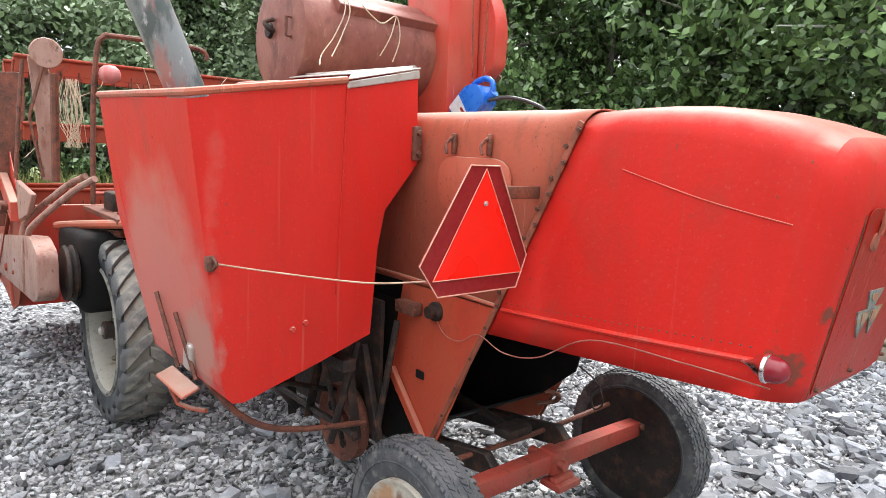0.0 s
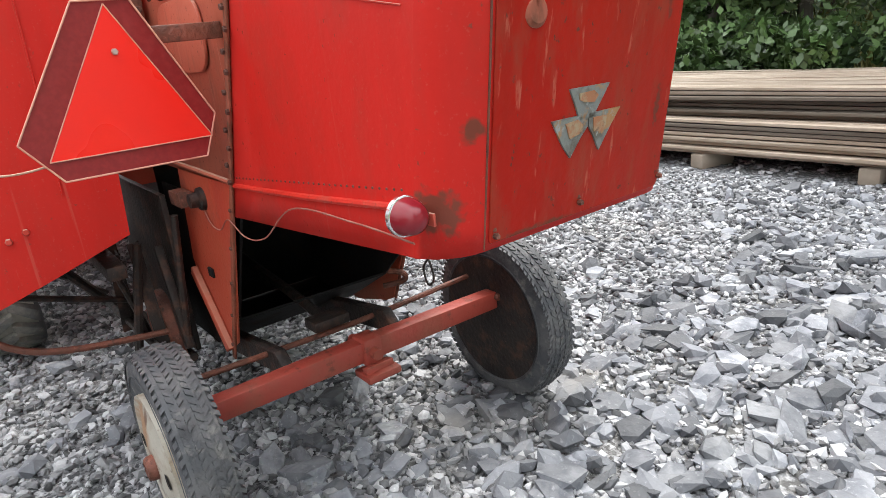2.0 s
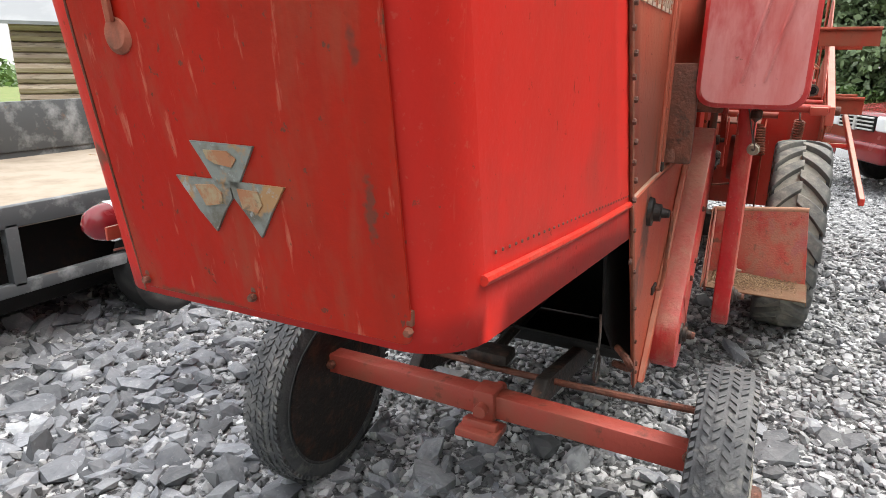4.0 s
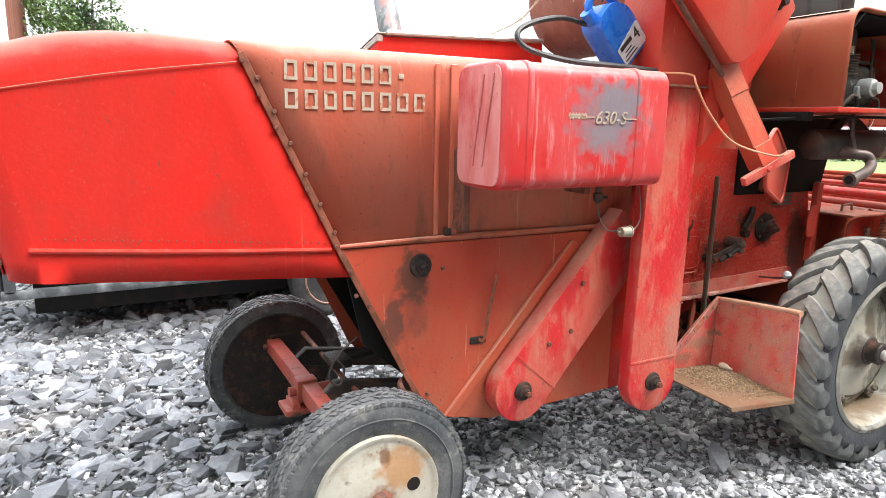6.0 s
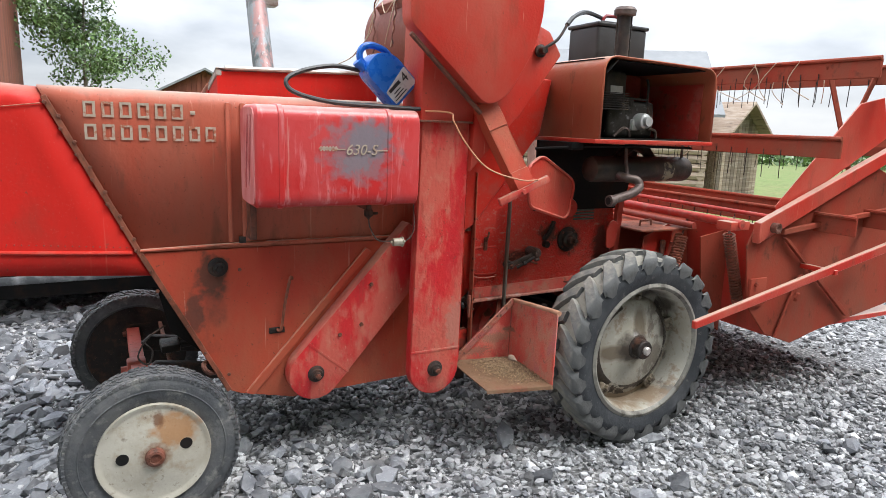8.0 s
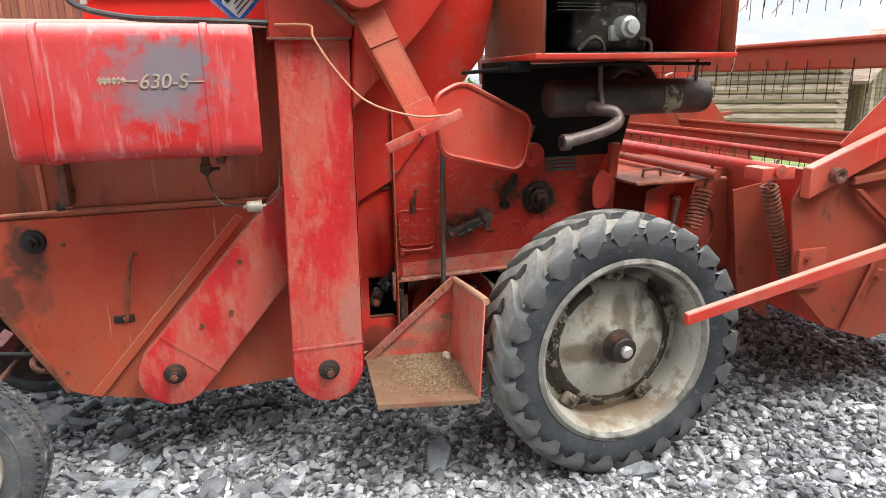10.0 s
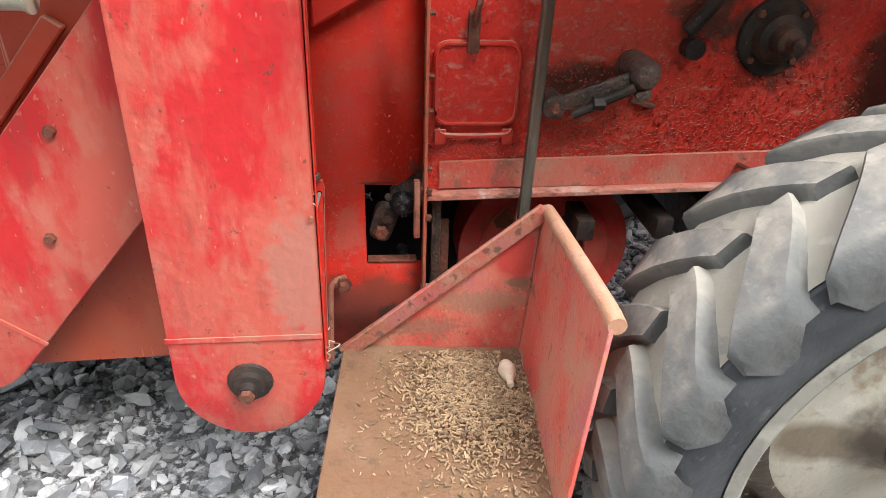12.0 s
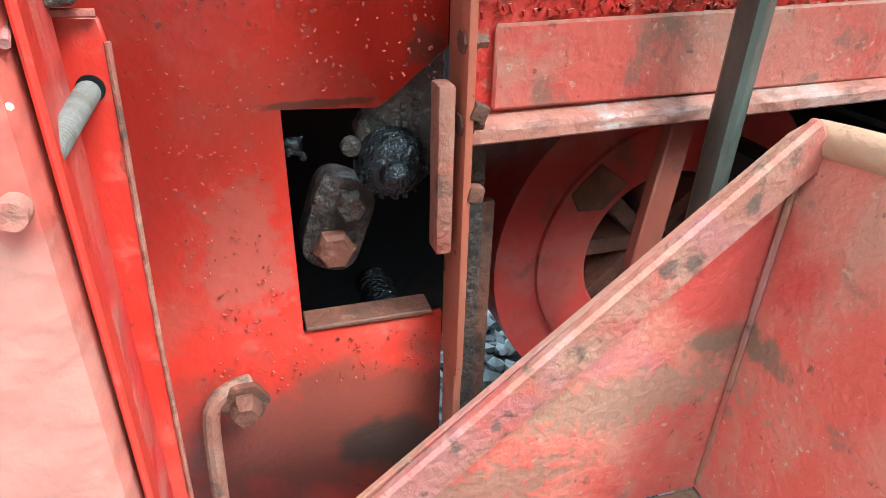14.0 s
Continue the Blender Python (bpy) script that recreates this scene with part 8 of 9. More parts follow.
def reel():
    c, R, y0, y1 = Vector((4.0, 0, 1.66)), 0.52, -0.90, 1.26
    bm = N()
    lathe(bm, [(0.026, y0 - 0.03), (0.026, y1 + 0.03)], c, "y", 14)
    rl = part("reel_axle", bm, HEADPAINT, combine, "red pickup reel with steel tines")
    for k in range(6):
        a = k * math.pi / 3
        p = c + R * Vector((math.cos(a), 0, math.sin(a)))
        bm = N()
        prism(bm, [(p.x - 0.008, y0 - 0.3, p.z - 0.085), (p.x + 0.008, y0 - 0.3, p.z - 0.085), (p.x + 0.008, y0 - 0.3, p.z + 0.02), (p.x - 0.008, y0 - 0.3, p.z + 0.02)], (0, y1 - y0 + 0.3, 0), 0.003)
        sl = part("reel_slat", bm, HEADPAINT, rl, "red reel slat")
        bm = N()
        tube(bm, [(p.x - 0.012, y0 - 0.3, p.z + 0.024), (p.x - 0.012, y1, p.z + 0.024)], 0.012, 8, 1)
        part("slat_rod", bm, HEADPAINT, rl)
        for i in range(19):
            y = y0 + 0.05 + i * 0.115
            bm = N()
            tube(bm, [(p.x - 0.012, y, p.z - 0.05), (p.x - 0.016, y + rnd.uniform(-0.01, 0.01), p.z - 0.22)], 0.003, 4, 1)
            part("tine", bm, DARKIRON, rl)
        for y in (y0, y1):
            bm = N()
            d = (p - c).normalized()
            w = Vector((-d.z, 0, d.x)) * 0.022
            prism(bm, [Vector((c.x, y, c.z)) - w, Vector((c.x, y, c.z)) + w, Vector((p.x, y, p.z)) + w, Vector((p.x, y, p.z)) - w], (0, 0.008, 0), 0.001)
            part("spider_arm", bm, HEADPAINT, rl)
    for y in (y0 - 0.005, y1 + 0.005):
        bm = N()
        lathe(bm, [(0.0005, -0.006), (0.075, -0.006), (0.075, 0.006), (0.0005, 0.006)], (4.0, y, 1.66), "y", 24)
        part("hub_plate", bm, HEADPAINT, rl)
    # twine caught on the slats
    for _ in range(14):
        y, k = rnd.uniform(y0 + 0.1, y1 - 0.1), rnd.choice((1, 2, 3))
        a = k * math.pi / 3
        p = c + R * Vector((math.cos(a), 0, math.sin(a)))
        bm = N()
        tube(bm, [(p.x - 0.03, y, p.z + 0.03), (p.x - 0.04, y + rnd.uniform(-0.1, 0.1), p.z - 0.1), (p.x - 0.03, y + rnd.uniform(-0.2, 0.2), p.z - 0.2)], 0.003, 4, 4)
        part("twine", bm, TWINE, rl)


reel()


def platform():
    """Driver's platform, rails and ladder on the left front."""
    bm = N()
    prism(bm, [(2.2, 0.34, 1.16), (3.0, 0.34, 1.16), (3.0, 1.02, 1.16), (2.2, 1.02, 1.16)], (0, 0, 0.03), 0.004)
    pf = part("platform_deck", bm, RUST, combine, "rusty driver platform")
    bm = N()
    prism(bm, [(2.1, 0.30, 0.7), (3.1, 0.30, 0.7), (3.1, 0.30, 1.15), (2.1, 0.30, 1.15)], (0, 0.03, 0), 0.003)
    box(bm, (2.65, 0.70, 1.08), (0.08, 0.7, 0.08), None, 0.005)
    box(bm, (2.9, 0.85, 0.95), (0.1, 0.1, 0.4), None, 0.01)
    box(bm, (2.7, 0.8, 1.24), (0.22, 0.3, 0.12), None, 0.02)
    part("platform_frame", bm, DARKIRON, pf)
    for k, pts in enumerate(([(2.52, 1.10, 1.40), (2.72, 1.16, 1.33), (3.02, 1.30, 1.13), (3.10, 1.33, 1.05), (3.13, 1.34, 0.95), (3.18, 1.34, 0.74)], [(2.30, 1.10, 1.40), (2.48, 1.18, 1.31), (2.72, 1.32, 1.12), (2.79, 1.35, 1.04), (2.82, 1.36, 0.92), (2.86, 1.36, 0.70)])):
        bm = N()
        tube(bm, pts, 0.018, 10, 6)
        part("ladder_rail", bm, RUSTROSE, pf, "bent ladder rail")
    # beams, dark gear and levers under the platform
    for pts, r, m in (([(2.15, 0.98, 1.17), (2.75, 1.10, 1.10), (3.05, 1.16, 1.06)], 0.026, RUSTPAINT), ([(2.35, 0.95, 1.09), (2.95, 1.12, 1.02)], 0.022, RUST), ([(2.45, 0.92, 1.2), (2.45, 0.92, 0.85)], 0.04, DARKIRON), ([(2.0, 0.86, 1.20), (2.22, 0.92, 1.13), (2.3, 1.0, 1.16)], 0.018, CAST), ([(2.1, 0.75, 1.22), (2.16, 0.80, 1.42), (2.2, 0.82, 1.50)], 0.012, DARKIRON), ([(2.2, 0.9, 1.2), (2.25, 0.92, 1.37)], 0.010, CAST)):
        bm = N()
        tube(bm, pts, r, 10, 4)
        part("platform_beam", bm, m, pf)
    # black box added to fill the dark space between shield and wheel
    bm = N()
    box(bm, (2.70, 1.02, 0.86), (0.62, 0.30, 0.46), None, 0.06, 3)
    part("dark_filler_box", bm, BLACK, combine, "black box filling the dark space behind the wheel")
    bm = N()
    tube(bm, [(2.45, 1.08, 1.25), (2.43, 1.07, 1.78), (2.4, 1.05, 2.08), (2.4, 1.02, 2.15), (2.4, 0.95, 2.165), (2.4, 0.52, 2.16), (2.4, 0.46, 2.1)], 0.014, 8, 6)
    tube(bm, [(2.2, 0.80, 1.72), (2.2, 0.5, 1.74), (2.2, 0.3, 1.75)], 0.014, 8, 2)
    part("grab_rail", bm, RUST, pf, "rusty grab rail")
    bm = N()
    lathe(bm, [(0.0005, 0.0), (0.03, 0.006), (0.05, 0.025), (0.056, 0.05), (0.05, 0.075), (0.03, 0.094), (0.0005, 0.10)], (2.4, 0.99, 1.91), "z", 18)
    part("lamp_shell", bm, PINKEND, pf, "faded red work lamp shell")
    bm = N()
    tube(bm, [(2.6, 0.62, 1.2), (2.5, 0.58, 1.55), (2.45, 0.55, 1.75)], 0.018, 8, 3)
    lathe(bm, [(0.17, -0.012), (0.182, 0.0), (0.17, 0.012), (0.158, 0.0)], (2.45, 0.55, 1.76), "z", 32, True)
    box(bm, (2.45, 0.55, 1.76), (0.32, 0.02, 0.01), None, 0.002)
    part("steering_wheel", bm, BLACKHOSE, pf, "black steering wheel on its column")
    bm = N()
    box(bm, (2.25, 0.62, 1.50), (0.34, 0.40, 0.06), None, 0.025, 3)
    box(bm, (2.25, 0.62, 1.33), (0.06, 0.06, 0.30), None, 0.01)
    part("driver_seat", bm, RUST, pf, "rusty pan seat")
    # left header drive shields
    bm = N()
    side(bm, rounded([(2.38, 0.76), (2.55, 0.70), (4.2, 0.60), (4.3, 0.86), (2.60, 1.06), (2.38, 1.0)], [0.05, 0.03, 0.05, 0.05, 0.08, 0.06], 6), 1.27, 0.10, 0.02, 2)
    part("drive_shield", bm, RUSTROSE, combine, "dusty rose red rounded drive shield")
    bm = N()
    lathe(bm, [(0.0005, -0.03), (0.15, -0.03), (0.16, -0.015), (0.14, 0.0), (0.16, 0.015), (0.15, 0.03), (0.0005, 0.03)], (2.50, 1.20, 0.86), "y", 28)
    part("belt_wheel", bm, DARKIRON, combine, "dark belt wheel")
    bm = N()
    prism(bm, [(3.10, y, z) for y, z in ((1.27, 2.08), (1.17, 2.07), (1.12, 1.75), (1.12, 1.33), (1.22, 1.34), (1.23, 1.62))], (0.03, 0, 0), 0.005)
    arm = part("reel_arm", bm, RUSTROSE, combine, "faded rusty reel support arm")
    bm = N()
    lathe(bm, [(0.0005, 0.0), (0.085, 0.0), (0.09, 0.008), (0.085, 0.02), (0.0005, 0.025)], (3.05, 1.18, 2.10), "x", 28)
    part("arm_disc", bm, RUSTROSE, arm, "worn grey pulley disc")
    for pts, r in (([(3.08, 1.30, 2.05), (3.08, 1.33, 1.75), (3.08, 1.36, 1.35)], 0.012), ([(2.60, 1.22, 1.95), (2.66, 1.22, 1.36)], 0.022), ([(3.06, 1.20, 2.02), (3.06, 1.28, 1.72), (3.06, 1.22, 1.36)], 0.010)):
        bm = N()
        tube(bm, pts, r, 8, 1)
        part("arm_rod", bm, RUST, arm)
    bm = N()
    prism(bm, [(2.75, 1.30, 1.28), (3.1, 1.33, 1.34), (3.05, 1.33, 1.10), (2.80, 1.32, 1.16)], (0, 0.03, 0), 0.005)
    part("bracket_plate", bm, RUSTROSE, arm)
    bm = N()
    prism(bm, [(3.60, y, z) for y, z in rounded([(1.45, 1.0), (1.47, 1.99), (1.22, 2.02), (1.23, 1.70), (1.33, 1.20), (1.34, 1.0)], [0.02, 0.06, 0.05, 0.1, 0.1, 0.02], 4)], (0.02, 0, 0), 0.004)
    part("crop_shield", bm, RUST, combine, "dark rusty crop shield")
    for k in range(30):
        bm = N()
        x, y = 2.90 + rnd.uniform(-0.04, 0.04), 1.09 + rnd.gauss(0, 0.022)
        tube(bm, [(x, y, 1.95), (x + rnd.uniform(-0.05, 0.05), y + rnd.uniform(-0.05, 0.05), 1.75), (x + rnd.uniform(-0.06, 0.06), y + rnd.uniform(-0.06, 0.06), 1.55)], 0.0016, 4, 5)
        part("twine", bm, TWINE, combine)


platform()

# ---- loose things on the machine ----


def canister():
    """Blue plastic fuel canister leaning on the elevator."""
    can = thing("fuel_canister", "blue plastic fuel canister with white label lying on the combine", "canister", (1.165, -0.48, 1.815))
    can.rotation_euler = (0, radians(-47), radians(4))
    can.scale = (0.86, 0.86, 0.86)
    bm = N()
    prof = rounded([(-0.095, 0.0), (0.095, 0.0), (0.095, 0.205), (0.03, 0.275), (-0.055, 0.275), (-0.095, 0.23)], [0.02, 0.02, 0.05, 0.03, 0.03, 0.03], 5)
    prism(bm, [(x, -0.062, z) for x, z in prof], (0, 0.124, 0), 0.022, 3)
    body_ = part("canister_body", bm, BLUE, can)
    bm = N()
    tube(bm, [(-0.05, 0, 0.255), (-0.045, 0, 0.31), (0.0, 0, 0.335), (0.05, 0, 0.31), (0.085, 0, 0.25), (0.09, 0, 0.20)], 0.018, 10, 6)
    part("handle", bm, BLUE, can)
    bm = N()
    lathe(bm, [(0.024, 0.0), (0.024, 0.03), (0.028, 0.03), (0.028, 0.055), (0.0005, 0.056)], (-0.068, 0, 0.255), "z", 16)
    part("cap", bm, BLUE, can)
    for s in (-1, 1):
        bm = N()
        side(bm, rounded([(-0.085, 0.015), (0.088, 0.015), (0.088, 0.125), (-0.085, 0.10)], 0.008, 3), s * 0.0655, 0.002, 0)
        lb = part("label", bm, WHITELABEL, can, "white printed label")
        bm = N()
        for i in range(3):
            box(bm, (-0.03, s * 0.0672, 0.03 + 0.016 * i), (0.09 - 0.02 * i, 0.002, 0.005), None, 0)
        box(bm, (-0.028, s * 0.0672, 0.088), (0.085, 0.002, 0.018), None, 0)
        part("print_bars", bm, INK if s < 0 else DARKRED, lb)
    cu = bpy.data.curves.new("label_number", "FONT")
    cu.body, cu.size, cu.extrude = "4", 0.075, 0.001
    tmp = bpy.data.objects.new("label_number", cu)
    me = bpy.data.meshes.new_from_object(tmp)
    bpy.data.objects.remove(tmp)
    me.materials.append(INK)
    tx = new("label_number", me)
    tx.parent = can
    tx.matrix_basis = pose(0.03, -0.069, 0.058, 90, 0, 0)


canister()
for k, pts in enumerate(([(1.02, -0.50, 2.5), (1.0, -0.50, 2.2), (1.01, -0.49, 2.0)], [(1.14, -0.50, 2.5), (1.12, -0.50, 2.2), (1.10, -0.49, 2.03)])):
    bm = N()
    for i in range(14):
        p = Vector(pts[0]).lerp(Vector(pts[2]), i / 14)
        q = Vector(pts[0]).lerp(Vector(pts[2]), (i + 1.1) / 14)
        o = Vector((0.006, 0, 0)) if i % 2 else Vector((0, 0.006, 0))
        tube(bm, [p, (p + q) / 2 + o, q], 0.0035, 5, 3)
    tagged(make("hanging_chain", bm, RUST), "thin rusty chain hanging from the drum", "chain")


def chaff_pile():
    chips = []
    for _ in range(5200):
        x, y = rnd.gauss(1.74, 0.075), rnd.gauss(-0.62, 0.10)
        if not (1.50 < x < 1.855 and -0.87 < y < -0.485):
            continue
        d = math.hypot((x - 1.74) / 0.13, (y + 0.62) / 0.16)
        z = 0.437 - 0.065 * (x - 1.455) + max(0, 0.022 * (1 - d)) + rnd.uniform(0.003, 0.008)
        s = rnd.uniform(0.0012, 0.003)
        chips.append(Matrix.Translation((x, y, z)) @ Matrix.Rotation(rnd.uniform(0, 3), 4, "Z") @ Matrix.Rotation(rnd.uniform(-0.5, 0.5), 4, "Y") @ Matrix.Diagonal((s * rnd.uniform(2, 5), s, s, 1)))
    tagged(bits("chaff_heap", chips, CHAFFSTUFF), "dry chaff and grain husks lying in the step tray", "chaff", kind="stuff")
    bm = N()
    lathe(bm, [(0.0005, 0.026), (0.012, 0.022), (0.018, 0.005), (0.015, -0.013), (0.007, -0.026), (0.0055, -0.042), (0.0005, -0.043)], (1.812, -0.575, 0.445), "y", 14)
    tagged(make("bulb", bm, TWINE), "small pale onion shaped bulb in the chaff", "bulb")


chaff_pile()
bm = N()
lathe(bm, [(0.0005, -0.022), (0.015, -0.016), (0.022, 0.0), (0.015, 0.016), (0.0005, 0.022)], (2.32, -0.50, 0.82), "z", 14)
tagged(make("lever_knob", bm, WHITELABEL), "white round lever knob beside the wheel", "knob")
bm = N()
tube(bm, [(2.32, -0.34, 0.78), (2.32, -0.42, 0.79), (2.32, -0.50, 0.805)], 0.006, 6)
part("knob_lever", bm, RUST, combine)

# ---- surroundings ----


def leaf_cloud(bm_v, bm_f, centre, radius, count, size, rng, squash=0.8):
    p = rng.normal(0, 1, (count, 3))
    p /= np.linalg.norm(p, axis=1)[:, None]
    p = p * (rng.uniform(0.25, 1, (count, 1)) ** 0.6) * np.array([radius, radius, radius * squash]) + centre
    u = rng.normal(0, 1, (count, 3))
    u /= np.linalg.norm(u, axis=1)[:, None]
    w = np.cross(u, rng.normal(0, 1, (count, 3)))
    w /= np.linalg.norm(w, axis=1)[:, None]
    s = size * rng.uniform(0.6, 1.3, (count, 1))
    base = sum(len(a) for a in bm_v)
    bm_v.append(np.stack([p - u * s, p + w * s * 0.55, p + u * s, p - w * s * 0.55], 1).reshape(-1, 3))
    bm_f.append(np.arange(count * 4).reshape(-1, 4) + base)


def quads(name, v, f, mat):
    v, f = np.concatenate(v), np.concatenate(f)
    me = bpy.data.meshes.new(name)
    me.vertices.add(len(v))
    me.vertices.foreach_set("co", v.reshape(-1).astype(np.float32))
    k = f.shape[1]
    me.loops.add(len(f) * k)
    me.loops.foreach_set("vertex_index", f.reshape(-1).astype(np.int32))
    me.polygons.add(len(f))
    me.polygons.foreach_set("loop_start", (np.arange(len(f)) * k).astype(np.int32))
    me.update(calc_edges=True)
    me.shade_flat()
    me.materials.append(mat)
    return me


def tree(at, height, spread, seed, leaves=13000, size=0.10, low=0.12, label="tall leafy tree with dense green crown", trunk=0.14, bark=None, leaf=None):
    rng = np.random.default_rng(seed)
    r = random.Random(seed)
    ob = thing("tree", label, "tree", at, "trees round the yard")
    bm = N()
    lean = Vector((r.uniform(-0.4, 0.4), r.uniform(-0.4, 0.4), 0))
    top = Vector((0, 0, height * 0.92)) + lean
    tube(bm, [(0, 0, -0.1), Vector((0.05, 0, height * 0.3)) + lean * 0.2, Vector((0, 0.08, height * 0.6)) + lean * 0.6, top], trunk, 10, 4, True, 0.15)
    tips = []
    for k in range(26):
        h = height * r.uniform(low + 0.03, 0.9)
        a = r.uniform(0, 2 * math.pi)
        base = Vector((0, 0, h)) + lean * (h / height)
        reach = spread * (1.05 - 0.75 * abs(h / height - 0.38)) * r.uniform(0.55, 1.0)
        tip = base + Vector((math.cos(a) * reach, math.sin(a) * reach, height * r.uniform(0.02, 0.13)))
        tube(bm, [base, base.lerp(tip, 0.5) + Vector((0, 0, 0.12)), tip], trunk * 0.28, 6, 3, True, 0.2)
        tips += [tip, base.lerp(tip, 0.62), base.lerp(tip, 0.35)]
    part("trunk", bm, bark or BARK, ob)
    tips.append(top)
    v, f = [], []
    n = leaves // (len(tips) * 2)
    for t in tips:
        for _ in range(2):
            c = np.array(t) + rng.normal(0, spread * 0.14, 3)
            leaf_cloud(v, f, c, spread * rng.uniform(0.16, 0.30), n, size, rng)
    cr = new("crown", quads("crown", v, f, leaf or LEAF))
    cr.parent = ob
    return ob


def bush(at, r0, h, seed, leaves=2600, mat=None, name="bush", label="low green bush at the edge of the yard"):
    rng = np.random.default_rng(seed)
    v, f = [], []
    for _ in range(14):
        c = np.array([rng.normal(0, r0 * 0.5), rng.normal(0, r0 * 0.5), h * rng.uniform(0.25, 0.8)])
        leaf_cloud(v, f, c, r0 * rng.uniform(0.25, 0.45), leaves // 14, 0.07, rng)
    ob = tagged(new(name, quads(name, v, f, mat or LEAF)), label, "bush", "bushes")
    ob.location = at
    return ob


BIRCH = material("white birch bark", (0.55, 0.54, 0.51), [((0.05, 0.045, 0.04), (3, 3, 14), 0.60, 0.66, 5)], 0.8, bump=0.2)
# leaf colour paled and greyed to paint in the haze on far trees
HAZELEAF = material("leaves paled for haze", (0.17, 0.235, 0.125), [((0.24, 0.31, 0.17), (1.2, 1.2, 1.2), 0.45, 0.7, 4), ((0.10, 0.15, 0.075), (0.8, 0.8, 0.8), 0.5, 0.7, 4)], 0.5, random=-0.45)
t1 = tree((2.2, -11.0, land(2.2, -11.0)), 8.5, 3.0, 21)
t2 = tree((6.5, -12.2, land(6.5, -12.2)), 9.5, 3.3, 22)
birch = tree((0.9, -8.6, 0), 8.0, 2.3, 23, 10000, 0.085, 0.24, "white stemmed birch behind the board stack", 0.15, BIRCH)
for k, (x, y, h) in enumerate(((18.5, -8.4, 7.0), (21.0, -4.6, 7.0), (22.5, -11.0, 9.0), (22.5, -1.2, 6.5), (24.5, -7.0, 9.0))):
    tree((x, y, land(x, y)), h, 2.9, 60 + k, 17000, 0.13, 0.02, "dense tree behind the parked car, leaves paled for haze", 0.14, None, HAZELEAF)
for k, (x, y, h) in enumerate(((3.7, -11.4, 7.5), (5.0, -10.6, 6.0), (8.2, -11.6, 7.5))):
    tree((x, y, land(x, y)), h, 2.4, 90 + k, 9500, 0.12, 0.03, "leafy dark green tree behind the board stack", 0.14)
big = tree((9.6, -9.8, land(9.6, -9.8)), 7.5, 3.2, 24, 15000, 0.10, 0.16, "broad leafy tree at the edge of the yard", 0.16)
places = [(-2.2, -11.2, 40, 1.0), (-5.5, -12.5, 90, 1.1), (4.4, -14.0, 150, 1.2), (10.5, -14.5, 10, 1.15), (14.5, -13.0, 200, 1.1), (18.5, -12.0, 300, 1.15), (22.5, -9.5, 60, 1.1), (25, -5.5, 120, 1.2), (26, -0.5, 170, 1.0), (22, -14, 20, 1.3), (28, -9, 80, 1.3), (31, 3, 210, 1.2), (-9.5, -12, 260, 1.1), (17, -17, 320, 1.2), (0.5, -14.5, 70, 1.2), (7.5, -16.5, 110, 1.25), (-13, -9, 30, 1.1), (-15, -3, 140, 1.1), (-15, 4, 250, 1.2)]
for i, (x, y, a, s) in enumerate(places):
    c = copy_thing((t1, t2)[i % 2], pose(x, y, land(x, y), 0, 0, a))
    c.scale = (s, s, s)
c = copy_thing(t2, pose(-0.6, 27, land(-0.6, 27), 0, 0, 77))
c.scale = (0.8, 0.8, 0.85)
b1 = bush((3.0, -8.6, 0), 1.2, 1.3, 31)
DARKLEAF = material("dark shrub leaves", (0.050, 0.095, 0.026), [((0.085, 0.14, 0.04), (1.6, 1.6, 1.6), 0.45, 0.7, 4), ((0.025, 0.05, 0.016), (1.1, 1.1, 1.1), 0.5, 0.7, 4)], 0.5, random=-0.5)
for i, (x, y, r, h) in enumerate(((-1.6, -7.5, 0.8, 1.1), (-0.1, -7.4, 0.9, 1.2), (1.3, -7.3, 0.9, 1.15), (2.6, -7.5, 1.0, 1.3), (4.0, -7.3, 0.9, 1.2), (5.3, -7.6, 1.0, 1.3))):
    bush((x, y, 0), r, h, 80 + i, 3200, DARKLEAF, "shrub", "low dark green shrub behind the board stack")
for i, (x, y, s) in enumerate([(5.2, -9.0, 1.0), (-1.4, -9.2, 1.1), (1.6, -9.6, 1.2), (7.6, -9.6, 0.9), (12.2, -10.5, 1.2), (15.5, -9.6, 1.0), (17.8, -8.0, 1.1), (19.5, -5.4, 1.0), (20.5, -2.8, 1.1), (21, 0.2, 1.0), (-4.2, -9.6, 1.2), (18.0, 1.8, 0.8), (16.8, 4.2, 0.7)]):
    c = copy_thing(b1, pose(x, y, land(x, y), 0, 0, 50 * i))
    c.scale = (s, s, s)


